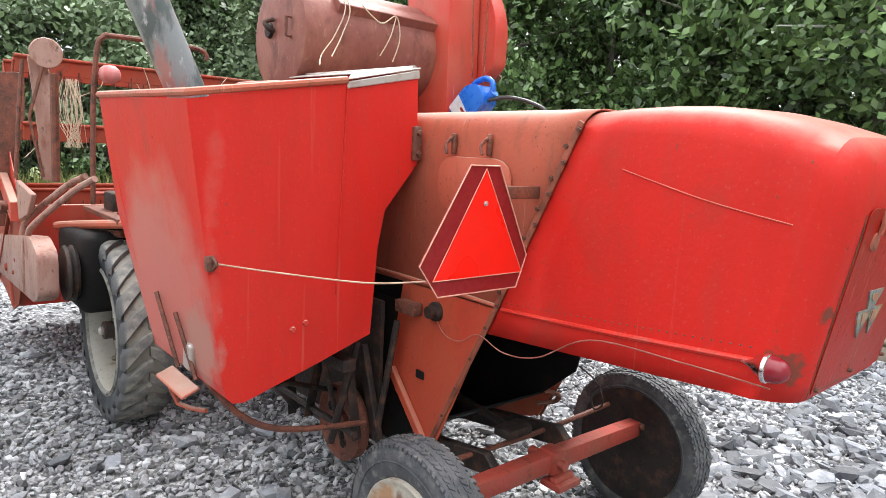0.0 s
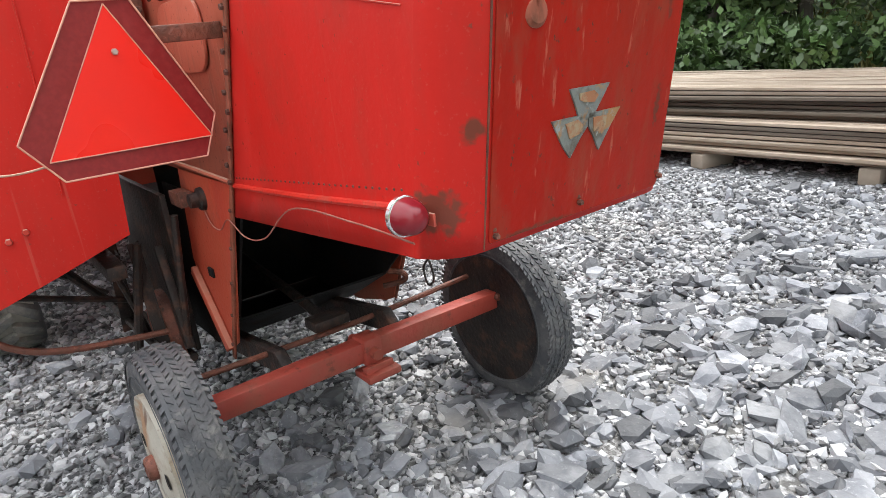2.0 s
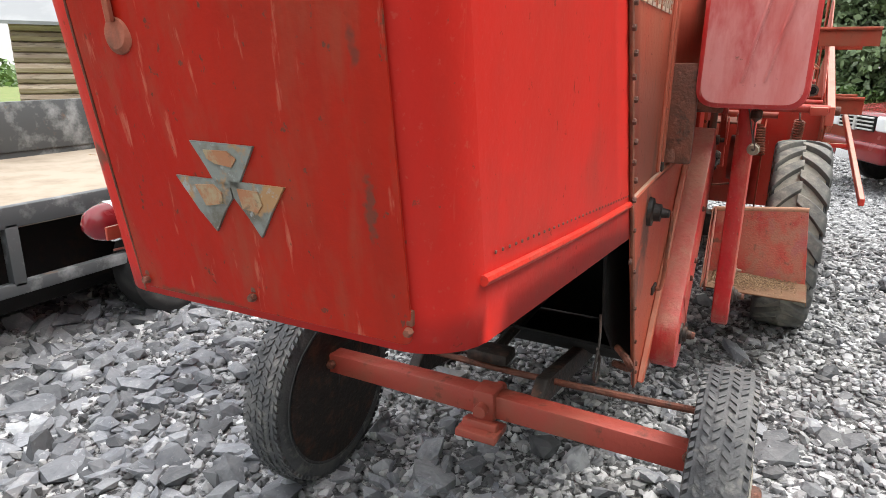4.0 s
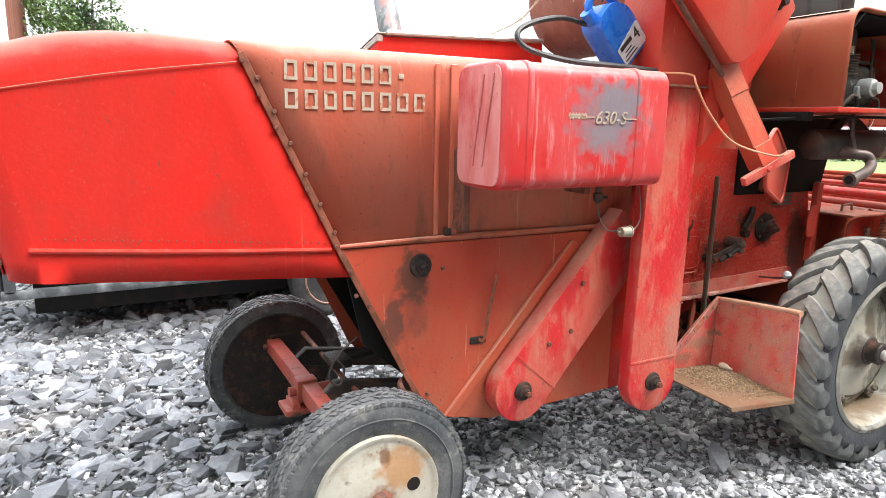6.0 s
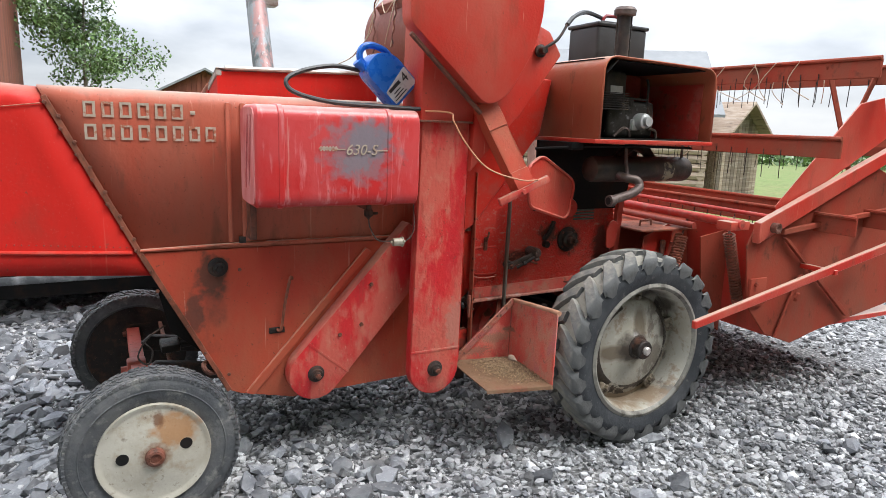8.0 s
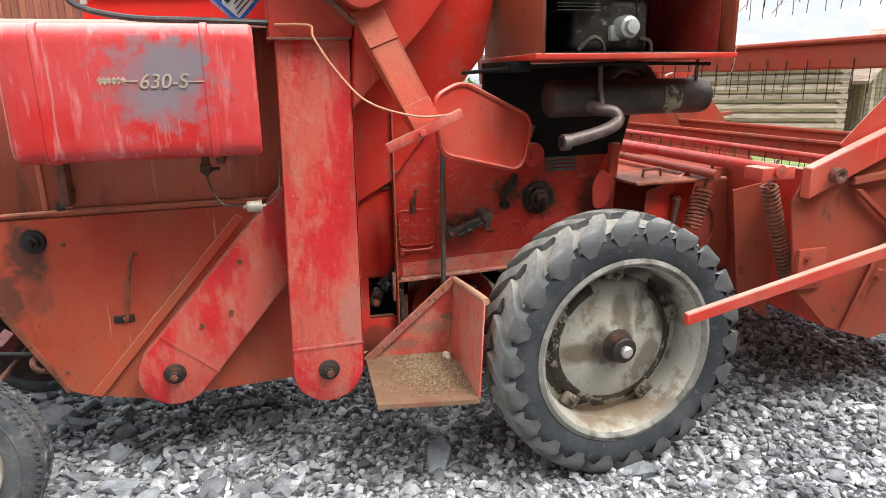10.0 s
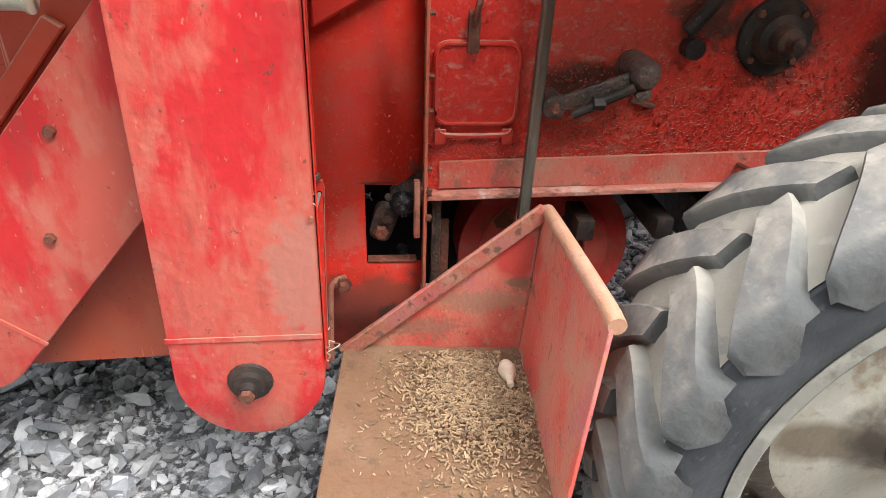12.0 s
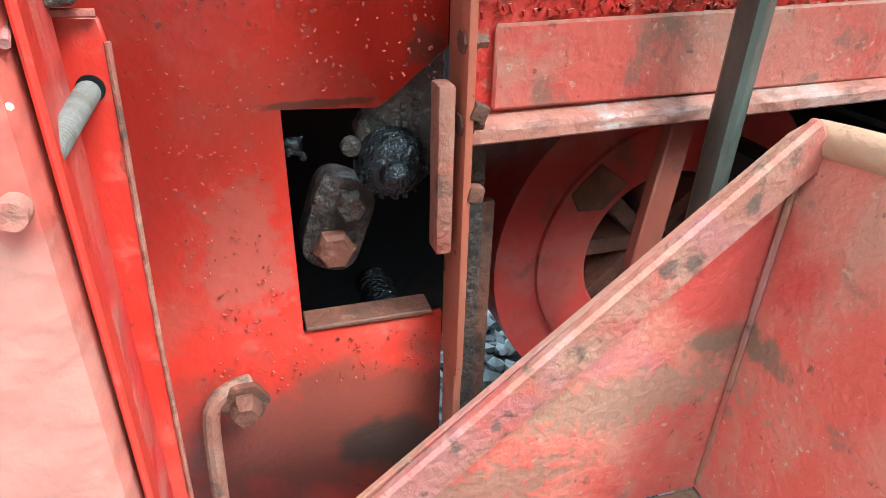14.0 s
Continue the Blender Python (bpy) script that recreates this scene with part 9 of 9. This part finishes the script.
def tall_grass():
    """Loose tufts along the edge of the yard."""
    rng = np.random.default_rng(9)
    xs, ys = [], []
    n = 46000
    p = np.stack([rng.uniform(-10, 24, n), rng.uniform(-13, 6, n)], -1)
    keep = [(is_meadow(x, y) and (y < -9 or x > 15)) for x, y in p]
    p = p[np.array(keep)]
    n = len(p)
    z = np.array([land(x, y) for x, y in p])
    h = rng.uniform(0.25, 0.85, n) * np.where(p[:, 0] > 14, 1.2, 0.9)
    a = rng.uniform(0, 6.28, n)
    d = np.stack([np.cos(a), np.sin(a)], -1) * 0.022
    lean = rng.normal(0, 0.14, (n, 2))
    v = np.stack([np.stack([p[:, 0] - d[:, 0], p[:, 1] - d[:, 1], z], -1), np.stack([p[:, 0] + d[:, 0], p[:, 1] + d[:, 1], z], -1), np.stack([p[:, 0] + lean[:, 0], p[:, 1] + lean[:, 1], z + h], -1)], 1).reshape(-1, 3)
    f = np.arange(n * 3).reshape(-1, 3)
    me = quads("tall_grass", [v], [f], TALLGRASS)
    tagged(new("tall_grass", me), "tall yellow green grass and weeds along the yard", "grass", kind="stuff")


TALLGRASS = material("tall dry grass", (0.20, 0.21, 0.055), [((0.36, 0.28, 0.12), (0.5, 0.5, 0.5), 0.45, 0.65, 5), ((0.08, 0.13, 0.03), (1.1, 1.1, 1.1), 0.52, 0.7, 5)], 0.85, random=-0.4)
tall_grass()


def far_forest():
    rng = np.random.default_rng(17)
    v, f = [], []
    for k in range(420):
        a = radians(-30 + 130 * k / 420)
        dist = rng.uniform(170, 260)
        x, y = dist * math.sin(a), dist * math.cos(a)
        h = rng.uniform(4.0, 7.5)
        leaf_cloud(v, f, np.array([x, y, land(x, y) + h * 0.5]), h * 0.8, 70, 0.9, rng, 0.8)
    me = quads("far_forest", v, f, LEAF)
    tagged(new("far_forest", me), "dark line of far forest beyond the field", "forest", kind="stuff")


far_forest()


def board_stack():
    st = thing("board_stack", "long stack of weathered boards on low blocks", "board stack", (0, 0, 0))
    r = random.Random(5)
    bm = N()
    box(bm, (0, 0, 0), (1, 1, 1), None, 0.0)
    meshes = []
    for L in (5.6, 6.2, 6.8):
        bmm = N()
        box(bmm, (0, 0, 0), (L, 0.14, 0.03), None, 0.003, 1)
        me = bpy.data.meshes.new("board")
        bmm.to_mesh(me)
        bmm.free()
        me.materials.append(OLDWOOD)
        meshes.append(me)
    bm.free()
    for layer in range(15):
        for j in range(10):
            ob = new("board", r.choice(meshes))
            ob.parent = st
            x = 1.45 + r.uniform(-0.5, 0.5) + (0.5 if layer < 6 else 0)
            y = -4.70 - 0.145 * j + r.uniform(-0.05, 0.05) - (0.20 if layer > 7 else 0) - 0.05 * (layer % 4 == 2)
            ob.matrix_basis = pose(x, y, 0.155 + 0.040 * layer, r.uniform(-0.5, 0.5), r.uniform(-0.25, 0.25), r.uniform(-0.9, 0.9))
    for x, y in ((1.5, -4.78), (0.1, -4.80), (2.9, -4.76), (4.3, -4.8), (1.5, -5.7), (0.1, -5.7), (2.9, -5.7), (4.3, -5.7)):
        bm = N()
        box(bm, (x, y, 0.07), (0.16, 0.40, 0.14), Matrix.Rotation(r.uniform(-0.3, 0.3), 4, "Z"), 0.02, 2)
        tagged(make("support_block", bm, PLY), "pale wooden block under the board stack", "block", "stack blocks")


board_stack()


def vehicle_wheel(name, c, R, w, out, parent, spokes=5):
    c = Vector(c)
    bm = N()
    h = w / 2
    ri = R * 0.66
    lathe(bm, [(ri, -h * 0.8), (ri + 0.03, -h), (R - 0.04, -h), (R - 0.008, -h * 0.8), (R, 0), (R - 0.008, h * 0.8), (R - 0.04, h), (ri + 0.03, h), (ri, h * 0.8)], c, "y", 40)
    wh = part(name, bm, TYRE, parent, "black tyre on a silver spoked rim" if spokes else "dusty tyre on a plain steel rim")
    bm = N()
    o = out
    lathe(bm, [(ri - 0.02, -o * h * 0.6), (ri - 0.02, o * h * 0.5), (ri, o * h * 0.85), (ri - 0.01, o * h * 0.9), (ri - 0.035, o * h * 0.5), (ri - 0.04, -o * h * 0.6)], c, "y", 36, True)
    for k in range(spokes):
        a = 2 * math.pi * k / spokes
        for da in (-0.13, 0.0, 0.13):
            u = Vector((math.cos(a + da), 0, math.sin(a + da)))
            p, q = c + u * 0.05 + Vector((0, o * h * 0.72, 0)), c + u * (ri - 0.02) + Vector((0, o * h * 0.6, 0))
            tube(bm, [p, q], 0.020, 6, 1)
    if not spokes:
        lathe(bm, [(ri - 0.03, o * h * 0.15), (ri - 0.06, o * h * 0.2), (ri * 0.62, o * h * 0.55), (ri * 0.5, o * h * 0.6), (ri * 0.42, o * h * 0.35), (0.05, o * h * 0.3)], c, "y", 30)
    lathe(bm, [(0.06, o * h * 0.4), (0.065, o * h * 0.7), (0.04, o * h * 0.8), (0.0005, o * h * 0.8)], c, "y", 20)
    part("rim", bm, ALLOY if spokes else RUSTROSE, wh)
    bm = N()
    lathe(bm, [(ri - 0.03, o * h * 0.1), (0.0005, o * h * 0.1)], c, "y", 24)
    part("brake_disc", bm, BLACK, wh)
    return wh


def parked_car():
    """Boxy dark red off-road car; x forward, y to its left."""
    car = thing("parked_car", "dark red boxy off-road car parked on the gravel", "car")
    L0, L1, hw = -1.0, 3.62, 0.88
    bm = N()
    prof = [(3.52, 0.42), (3.60, 0.60), (3.58, 0.95), (3.44, 1.06), (3.10, 1.115), (2.50, 1.17), (1.95, 1.225), (-0.80, 1.265), (-0.88, 1.10), (-0.92, 0.66), (-0.86, 0.44), (-0.42, 0.40)]
    arch = lambda cx: [(cx + 0.44 * math.cos(t), 0.36 + 0.44 * math.sin(t)) for t in [math.pi - math.pi * k / 8 for k in range(9)]]
    low = [(-0.46, 0.36)] + arch(0.0)[1:-1] + [(0.46, 0.36)] + [(2.32, 0.36)] + arch(2.76)[1:-1] + [(3.2, 0.36)]
    out = low + prof[:-1]
    prism(bm, [(x, -hw, z) for x, z in out], (0, 2 * hw, 0), 0.03, 3)
    bd = part("car_body", bm, CARPAINT, car)
    bm = N()
    roof = [(-0.79, 1.25), (1.94, 1.22), (1.60, 1.71), (1.42, 1.77), (-0.50, 1.79), (-0.62, 1.73)]
    a = [bm.verts.new((x, -hw + 0.02 + (0.13 if z > 1.3 else 0), z)) for x, z in roof]
    b = [bm.verts.new((x, hw - 0.02 - (0.13 if z > 1.3 else 0), z)) for x, z in roof]
    fs = [bm.faces.new(a), bm.faces.new(b[::-1])] + [bm.faces.new((a[i], b[i], b[(i + 1) % 6], a[(i + 1) % 6])) for i in range(6)]
    bmesh.ops.recalc_face_normals(bm, faces=bm.faces[:])
    bevel_new(bm, bm.faces[:], 0.03, 2)
    part("cabin", bm, CARPAINT, car)
    for s in (-1, 1):
        for pts in ([(0.97, 1.285), (1.74, 1.28), (1.53, 1.62), (1.44, 1.67), (0.97, 1.685)], [(0.12, 1.29), (0.88, 1.285), (0.88, 1.685), (0.12, 1.69)], [(-0.66, 1.30), (0.04, 1.29), (0.04, 1.69), (-0.50, 1.685), (-0.56, 1.66)]):
            bm = N()
            prism(bm, [(x, s * (hw - 0.014 - 0.13 * max(0, (z - 1.25) / 0.49)), z) for x, z in rounded(pts, 0.04, 3)], (0, s * 0.008, 0), 0.002)
            part("side_window", bm, CARGLASS, car, "dark tinted window")
        bm = N()
        box(bm, (1.58, s * (hw + 0.10), 1.34), (0.12, 0.22, 0.16), None, 0.03, 3)
        part("door_mirror", bm, CARTRIM, car)
        for x in (0.98, 0.02):
            bm = N()
            box(bm, (x, s * (hw + 0.002), 0.84), (0.008, 0.008, 0.76), None, 0.001)
            part("door_gap", bm, BLACK, car)
        for x in (1.12, 0.16):
            bm = N()
            box(bm, (x, s * (hw + 0.02), 1.04), (0.16, 0.03, 0.03), None, 0.01)
            part("door_handle", bm, CARPAINT, car)
        bm = N()
        box(bm, (1.38, s * hw, 0.42), (1.7, 0.06, 0.10), None, 0.02)
        part("sill", bm, CARTRIM, car)
        for cx in (0.0, 2.76):
            bm = N()
            tube(bm, [(cx + 0.45 * math.cos(t), s * (hw + 0.0), 0.36 + 0.45 * math.sin(t)) for t in [math.pi - math.pi * k / 12 for k in range(13)]], 0.062, 8, 1)
            part("wheel_flare", bm, CARPAINT, car)
            vehicle_wheel("car_wheel", (cx, s * (hw - 0.10), 0.36), 0.365, 0.23, s, car)
        bm = N()
        tube(bm, [(1.40, s * 0.68, 1.78), (1.25, s * 0.68, 1.83), (-0.38, s * 0.68, 1.845), (-0.50, s * 0.68, 1.79)], 0.018, 8, 3)
        part("roof_rail", bm, ALLOY, car)
        bm = N()
        box(bm, (3.50, s * 0.68, 0.93), (0.22, 0.40, 0.20), None, 0.03, 3)
        part("headlamp", bm, HEADLAMP, car, "clear square headlamp")
        bm = N()
        lathe(bm, [(0.05, 0.0), (0.05, 0.02), (0.0005, 0.022)], (3.61, s * 0.62, 0.55), "x", 14)
        part("fog_lamp", bm, HEADLAMP, car)
        bm = N()
        box(bm, (-0.89, s * 0.79, 0.98), (0.06, 0.14, 0.34), None, 0.01)
        part("tail_light", bm, LENSRED, car)
        bm = N()
        for k in range(3):
            box(bm, (2.24, s * (hw + 0.004), 1.02 + 0.022 * k), (0.20, 0.01, 0.012), None, 0.002)
        part("fender_vent", bm, CARTRIM, car)
    bm = N()
    for k in range(4):
        box(bm, (3.60, 0, 0.84 + 0.052 * k), (0.05, 0.86, 0.022), None, 0.006)
    box(bm, (3.61, 0, 0.92), (0.05, 0.06, 0.22), None, 0.006)
    part("grille", bm, ALLOY, car, "bright bar grille")
    bm = N()
    box(bm, (3.585, 0, 0.92), (0.04, 0.9, 0.2), None, 0.006)
    part("grille_back", bm, BLACK, car)
    bm = N()
    box(bm, (3.60, 0, 0.55), (0.16, 1.7, 0.26), None, 0.05, 3)
    part("front_bumper", bm, CARPAINT, car)
    bm = N()
    box(bm, (-0.90, 0, 0.60), (0.22, 1.72, 0.30), None, 0.05, 3)
    part("rear_bumper", bm, CARTRIM, car)
    bm = N()
    box(bm, (3.685, 0, 0.47), (0.01, 0.46, 0.11), None, 0.003)
    part("blank_plate", bm, WHITELABEL, car)
    bm = N()
    a, b, c, d = [Vector(p) for p in ((1.915, -0.78, 1.27), (1.915, 0.78, 1.27), (1.635, 0.67, 1.675), (1.635, -0.67, 1.675))]
    prism(bm, [a, b, c, d], (0.012, 0, 0.012), 0.002)
    part("windscreen", bm, WINDSCREEN, car, "windscreen paled for the mirrored sky")
    h = Vector((-0.384, 0.923))
    yaw = math.degrees(math.atan2(h.y, h.x))
    n = Vector((-h.y, h.x))
    rearw = Vector((8.70, -2.77)) - h * 2.76 - n * 0.78
    car.matrix_basis = pose(rearw.x, rearw.y, land(rearw.x, rearw.y), 0, 0, yaw)
    return car


# base colour paled to paint in the sky mirrored by the windscreen
WINDSCREEN = material("reflecting glass with a paled base", (0.13, 0.15, 0.155), (), 0.06)
parked_car()


def trailer():
    tr = thing("flat_trailer", "grey flat trailer with plywood deck and straw", "trailer")
    x0, x1, y0, y1 = -1.32, 4.6, 2.42, 4.3
    bm = N()
    box(bm, ((x0 + x1) / 2, (y0 + y1) / 2, 0.70), (x1 - x0, y1 - y0, 0.05), None, 0.006)
    part("deck", bm, PLY, tr, "dusty plywood deck")
    for y in (y0 - 0.02, y1 + 0.02):
        bm = N()
        box(bm, ((x0 + x1) / 2, y, 0.74), (x1 - x0 + 0.04, 0.05, 0.10), None, 0.006)
        box(bm, ((x0 + x1) / 2, y, 0.40), (x1 - x0, 0.05, 0.06), None, 0.006)
        part("side_rail", bm, TRAILERGREY, tr)
        for x in (x0 + 0.05, 0.0, 2.2, 3.4, x1 - 0.05):
            bm = N()
            box(bm, (x, y, 0.56), (0.06, 0.05, 0.30), None, 0.005)
            part("stake", bm, TRAILERGREY, tr)
    for x in (x0 - 0.02, x1 + 0.02):
        bm = N()
        box(bm, (x, (y0 + y1) / 2, 0.58), (0.05, y1 - y0, 0.42), None, 0.006)
        part("end_board", bm, TRAILERGREY, tr)
    bm = N()
    box(bm, ((x0 + x1) / 2, y1, 0.95), (x1 - x0, 0.04, 0.36), None, 0.006)
    part("far_side_board", bm, TRAILERGREY, tr)
    bm = N()
    box(bm, ((x0 + x1) / 2, 2.9, 0.50), (x1 - x0 - 0.2, 0.10, 0.12), None, 0.006)
    part("chassis_beam", bm, TRAILERGREY, tr)
    # box added under the deck, blackened to give the shade there
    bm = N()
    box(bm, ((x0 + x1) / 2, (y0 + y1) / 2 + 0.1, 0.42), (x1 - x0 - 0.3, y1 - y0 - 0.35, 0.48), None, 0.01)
    part("under_shade_box", bm, BLACK, tr, "black box standing for the shade under the trailer")
    for x in (0.86, 1.60):
        vehicle_wheel("trailer_wheel", (x, 2.42, 0.315), 0.315, 0.20, -1, tr, 0)
    bm = N()
    prism(bm, [(0.45, 2.30, 0.62), (0.55, 2.30, 0.68), (1.92, 2.30, 0.68), (2.02, 2.30, 0.62), (2.02, 2.30, 0.60), (1.9, 2.30, 0.655), (0.57, 2.30, 0.655), (0.45, 2.30, 0.60)], (0, 0.24, 0), 0.003)
    part("mudguard", bm, CARTRIM, tr)
    bm = N()
    for _ in range(160):
        x, y = rnd.uniform(1.5, 3.6), rnd.gauss(3.4, 0.3)
        a = rnd.uniform(0, 3.1)
        s = rnd.uniform(0.05, 0.14)
        tube(bm, [(x, y, 0.735), (x + s * math.cos(a), y + s * math.sin(a), 0.74 + rnd.uniform(0, 0.02))], 0.003, 3, 1, False)
    tagged(make("loose_straw", bm, CHAFFSTUFF, None, "", 0), "loose yellow straw on the trailer deck", "straw", kind="stuff")


trailer()


def log_wall(ob, p, q, z0, rows, r, openings=()):
    p, q = Vector(p), Vector(q)
    L = (q - p).length
    d = (q - p).normalized()
    for i in range(rows):
        z = z0 + r + 1.85 * r * i
        spans = [(0, L)]
        for a, b, za, zb in openings:
            if za < z < zb:
                spans = [s for x, y in spans for s in ((x, a), (b, y)) if s[1] - s[0] > 0.05]
        for a, b in spans:
            bm = N()
            tube(bm, [p + d * (a - 0.12) + Vector((0, 0, z)), p + d * (b + 0.12) + Vector((0, 0, z))], r, 8, 1)
            part("log", bm, LOGWOOD, ob)


def log_barn():
    x, y = 12.5, 12.2
    z = land(x, y)
    ob = thing("log_barn", "old grey log barn with grey roof and small window", "barn", (0, 0, 0))
    p, q = Vector((8.0, 15.5, z)), Vector((15.5, 10.0, z))
    log_wall(ob, p, q, 0.0, 11, 0.13, [(3.2, 3.9, 0.7, 1.5)])
    d = (q - p).normalized()
    n = Vector((-d.y, d.x, 0))
    if n.x < 0:
        n = -n
    log_wall(ob, q, q + n * 5, 0.0, 11, 0.13)
    bm = N()
    a, b = p - d * 0.4, q + d * 0.4
    prism(bm, [a - n * 0.5 + Vector((0, 0, 2.55)), b - n * 0.5 + Vector((0, 0, 2.55)), b + n * 2.5 + Vector((0, 0, 4.6)), a + n * 2.5 + Vector((0, 0, 4.6))], (0, 0, 0.08), 0)
    prism(bm, [a + n * 2.5 + Vector((0, 0, 4.6)), b + n * 2.5 + Vector((0, 0, 4.6)), b + n * 5.5 + Vector((0, 0, 2.55)), a + n * 5.5 + Vector((0, 0, 2.55))], (0, 0, 0.08), 0)
    part("roof", bm, ROOFGREY, ob)
    bm = N()
    c = p + d * 3.55 + Vector((0, 0, 1.1))
    rot = d.to_track_quat("X", "Z").to_matrix().to_4x4()
    for o, s in ((-0.40, (0.12, 0.2, 0.95)), (0.40, (0.12, 0.2, 0.95))):
        box(bm, c + d * o - n * 0.10, s, rot, 0.01)
    box(bm, c + Vector((0, 0, 0.46)) - n * 0.1, (0.9, 0.2, 0.1), rot, 0.01)
    wf = part("window_frame", bm, OLDWOOD, ob)
    # black sheet behind the frame stands for the unlit room
    bm = N()
    box(bm, c + n * 0.15, (0.75, 0.02, 0.85), rot, 0.0)
    part("opening_black_sheet", bm, BLACK, wf)


log_barn()


def plank_house(name, label, x0, x1, y0, y1, z0, h, rise, wall_mat, roof_mat, trim, gable="x", step=0.2, window=None):
    """A plain timber building; planks on the faces towards the yard."""
    ob = thing(name, label, "building", ((x0 + x1) / 2, (y0 + y1) / 2, z0))
    inv = Matrix.Translation((-(x0 + x1) / 2, -(y0 + y1) / 2, -z0))

    def put(nm, bm, m):
        bmesh.ops.transform(bm, matrix=inv, verts=bm.verts[:])
        return part(nm, bm, m, ob)

    bm = N()
    if gable == "y":
        prism(bm, [(x0, y0, z0), (x1, y0, z0), (x1, y0, z0 + h), ((x0 + x1) / 2, y0, z0 + h + rise), (x0, y0, z0 + h)], (0, y1 - y0, 0), 0)
    else:
        prism(bm, [(x0, y0, z0), (x0, y1, z0), (x0, y1, z0 + h), (x0, (y0 + y1) / 2, z0 + h + rise), (x0, y0, z0 + h)], (x1 - x0, 0, 0), 0)
    put("wall_core", bm, wall_mat)
    n = int((x1 - x0) / step)
    for i in range(n):
        x = x0 + (i + 0.5) * (x1 - x0) / n
        top = h + (rise * (1 - abs(x - (x0 + x1) / 2) / ((x1 - x0) / 2)) if gable == "y" else 0)
        bm = N()
        box(bm, (x, y0 - 0.015, z0 + top / 2), ((x1 - x0) / n - 0.018, 0.03, top - 0.04), None, 0)
        put("plank", bm, wall_mat)
    n = int((y1 - y0) / step)
    for xx, o in ((x0, -1), (x1, 1)):
        for i in range(n):
            y = y0 + (i + 0.5) * (y1 - y0) / n
            top = h + (rise * (1 - abs(y - (y0 + y1) / 2) / ((y1 - y0) / 2)) if gable == "x" else 0)
            bm = N()
            box(bm, (xx + o * 0.015, y, z0 + top / 2), (0.03, (y1 - y0) / n - 0.018, top - 0.04), None, 0)
            put("plank", bm, wall_mat)
    xm, ym, e = (x0 + x1) / 2, (y0 + y1) / 2, 0.45
    for s in (-1, 1):
        bm = N()
        if gable == "y":
            xe = x0 - e if s < 0 else x1 + e
            prism(bm, [(xm, y0 - e, z0 + h + rise + 0.03), (xe, y0 - e, z0 + h - rise * e / (xm - x0) + 0.03), (xe, y1 + e, z0 + h - rise * e / (xm - x0) + 0.03), (xm, y1 + e, z0 + h + rise + 0.03)], (0, 0, 0.09), 0)
        else:
            ye = y0 - e if s < 0 else y1 + e
            prism(bm, [(x0 - e, ym, z0 + h + rise + 0.03), (x0 - e, ye, z0 + h - rise * e / (ym - y0) + 0.03), (x1 + e, ye, z0 + h - rise * e / (ym - y0) + 0.03), (x1 + e, ym, z0 + h + rise + 0.03)], (0, 0, 0.09), 0)
        put("roof", bm, roof_mat)
    if trim:
        for x in (x0, x1):
            bm = N()
            box(bm, (x, y0 - 0.035, z0 + h / 2), (0.2, 0.04, h), None, 0.004)
            box(bm, (x + (0.035 if x == x1 else -0.035), y0 + 0.08, z0 + h / 2), (0.04, 0.2, h), None, 0.004)
            put("corner_board", bm, trim)
    if window:
        wx, wz = window
        bm = N()
        box(bm, (wx, y0 - 0.05, wz), (1.0, 0.05, 1.2), None, 0.004)
        w = put("window_frame", bm, WHITETRIM)
        bm = N()
        box(bm, (wx, y0 - 0.08, wz), (0.8, 0.02, 1.0), None, 0.002)
        put("window_pane", bm, CARGLASS)
    return ob


plank_house("red_house", "old red board house with white corner trim", -11.5, -2.75, 20, 28, land(-3, 20) - 0.3, 6.2, 2.0, BARNRED, ROOFGREY, WHITETRIM, "x", 0.2, (-5.6, 5.2))
plank_house("small_shed", "low shed with a blue grey gabled roof", 2.2, 5.8, 27, 32, land(4, 28), 3.0, 0.95, BARNRED, ROOFGREY, None, "y")
plank_house("old_hut", "old grey brown plank hut with sagging roof", 17.9, 19.9, 11.4, 13.6, land(19, 12), 2.2, 1.0, OLDWOOD, LOGWOOD, None, "y", 0.16)
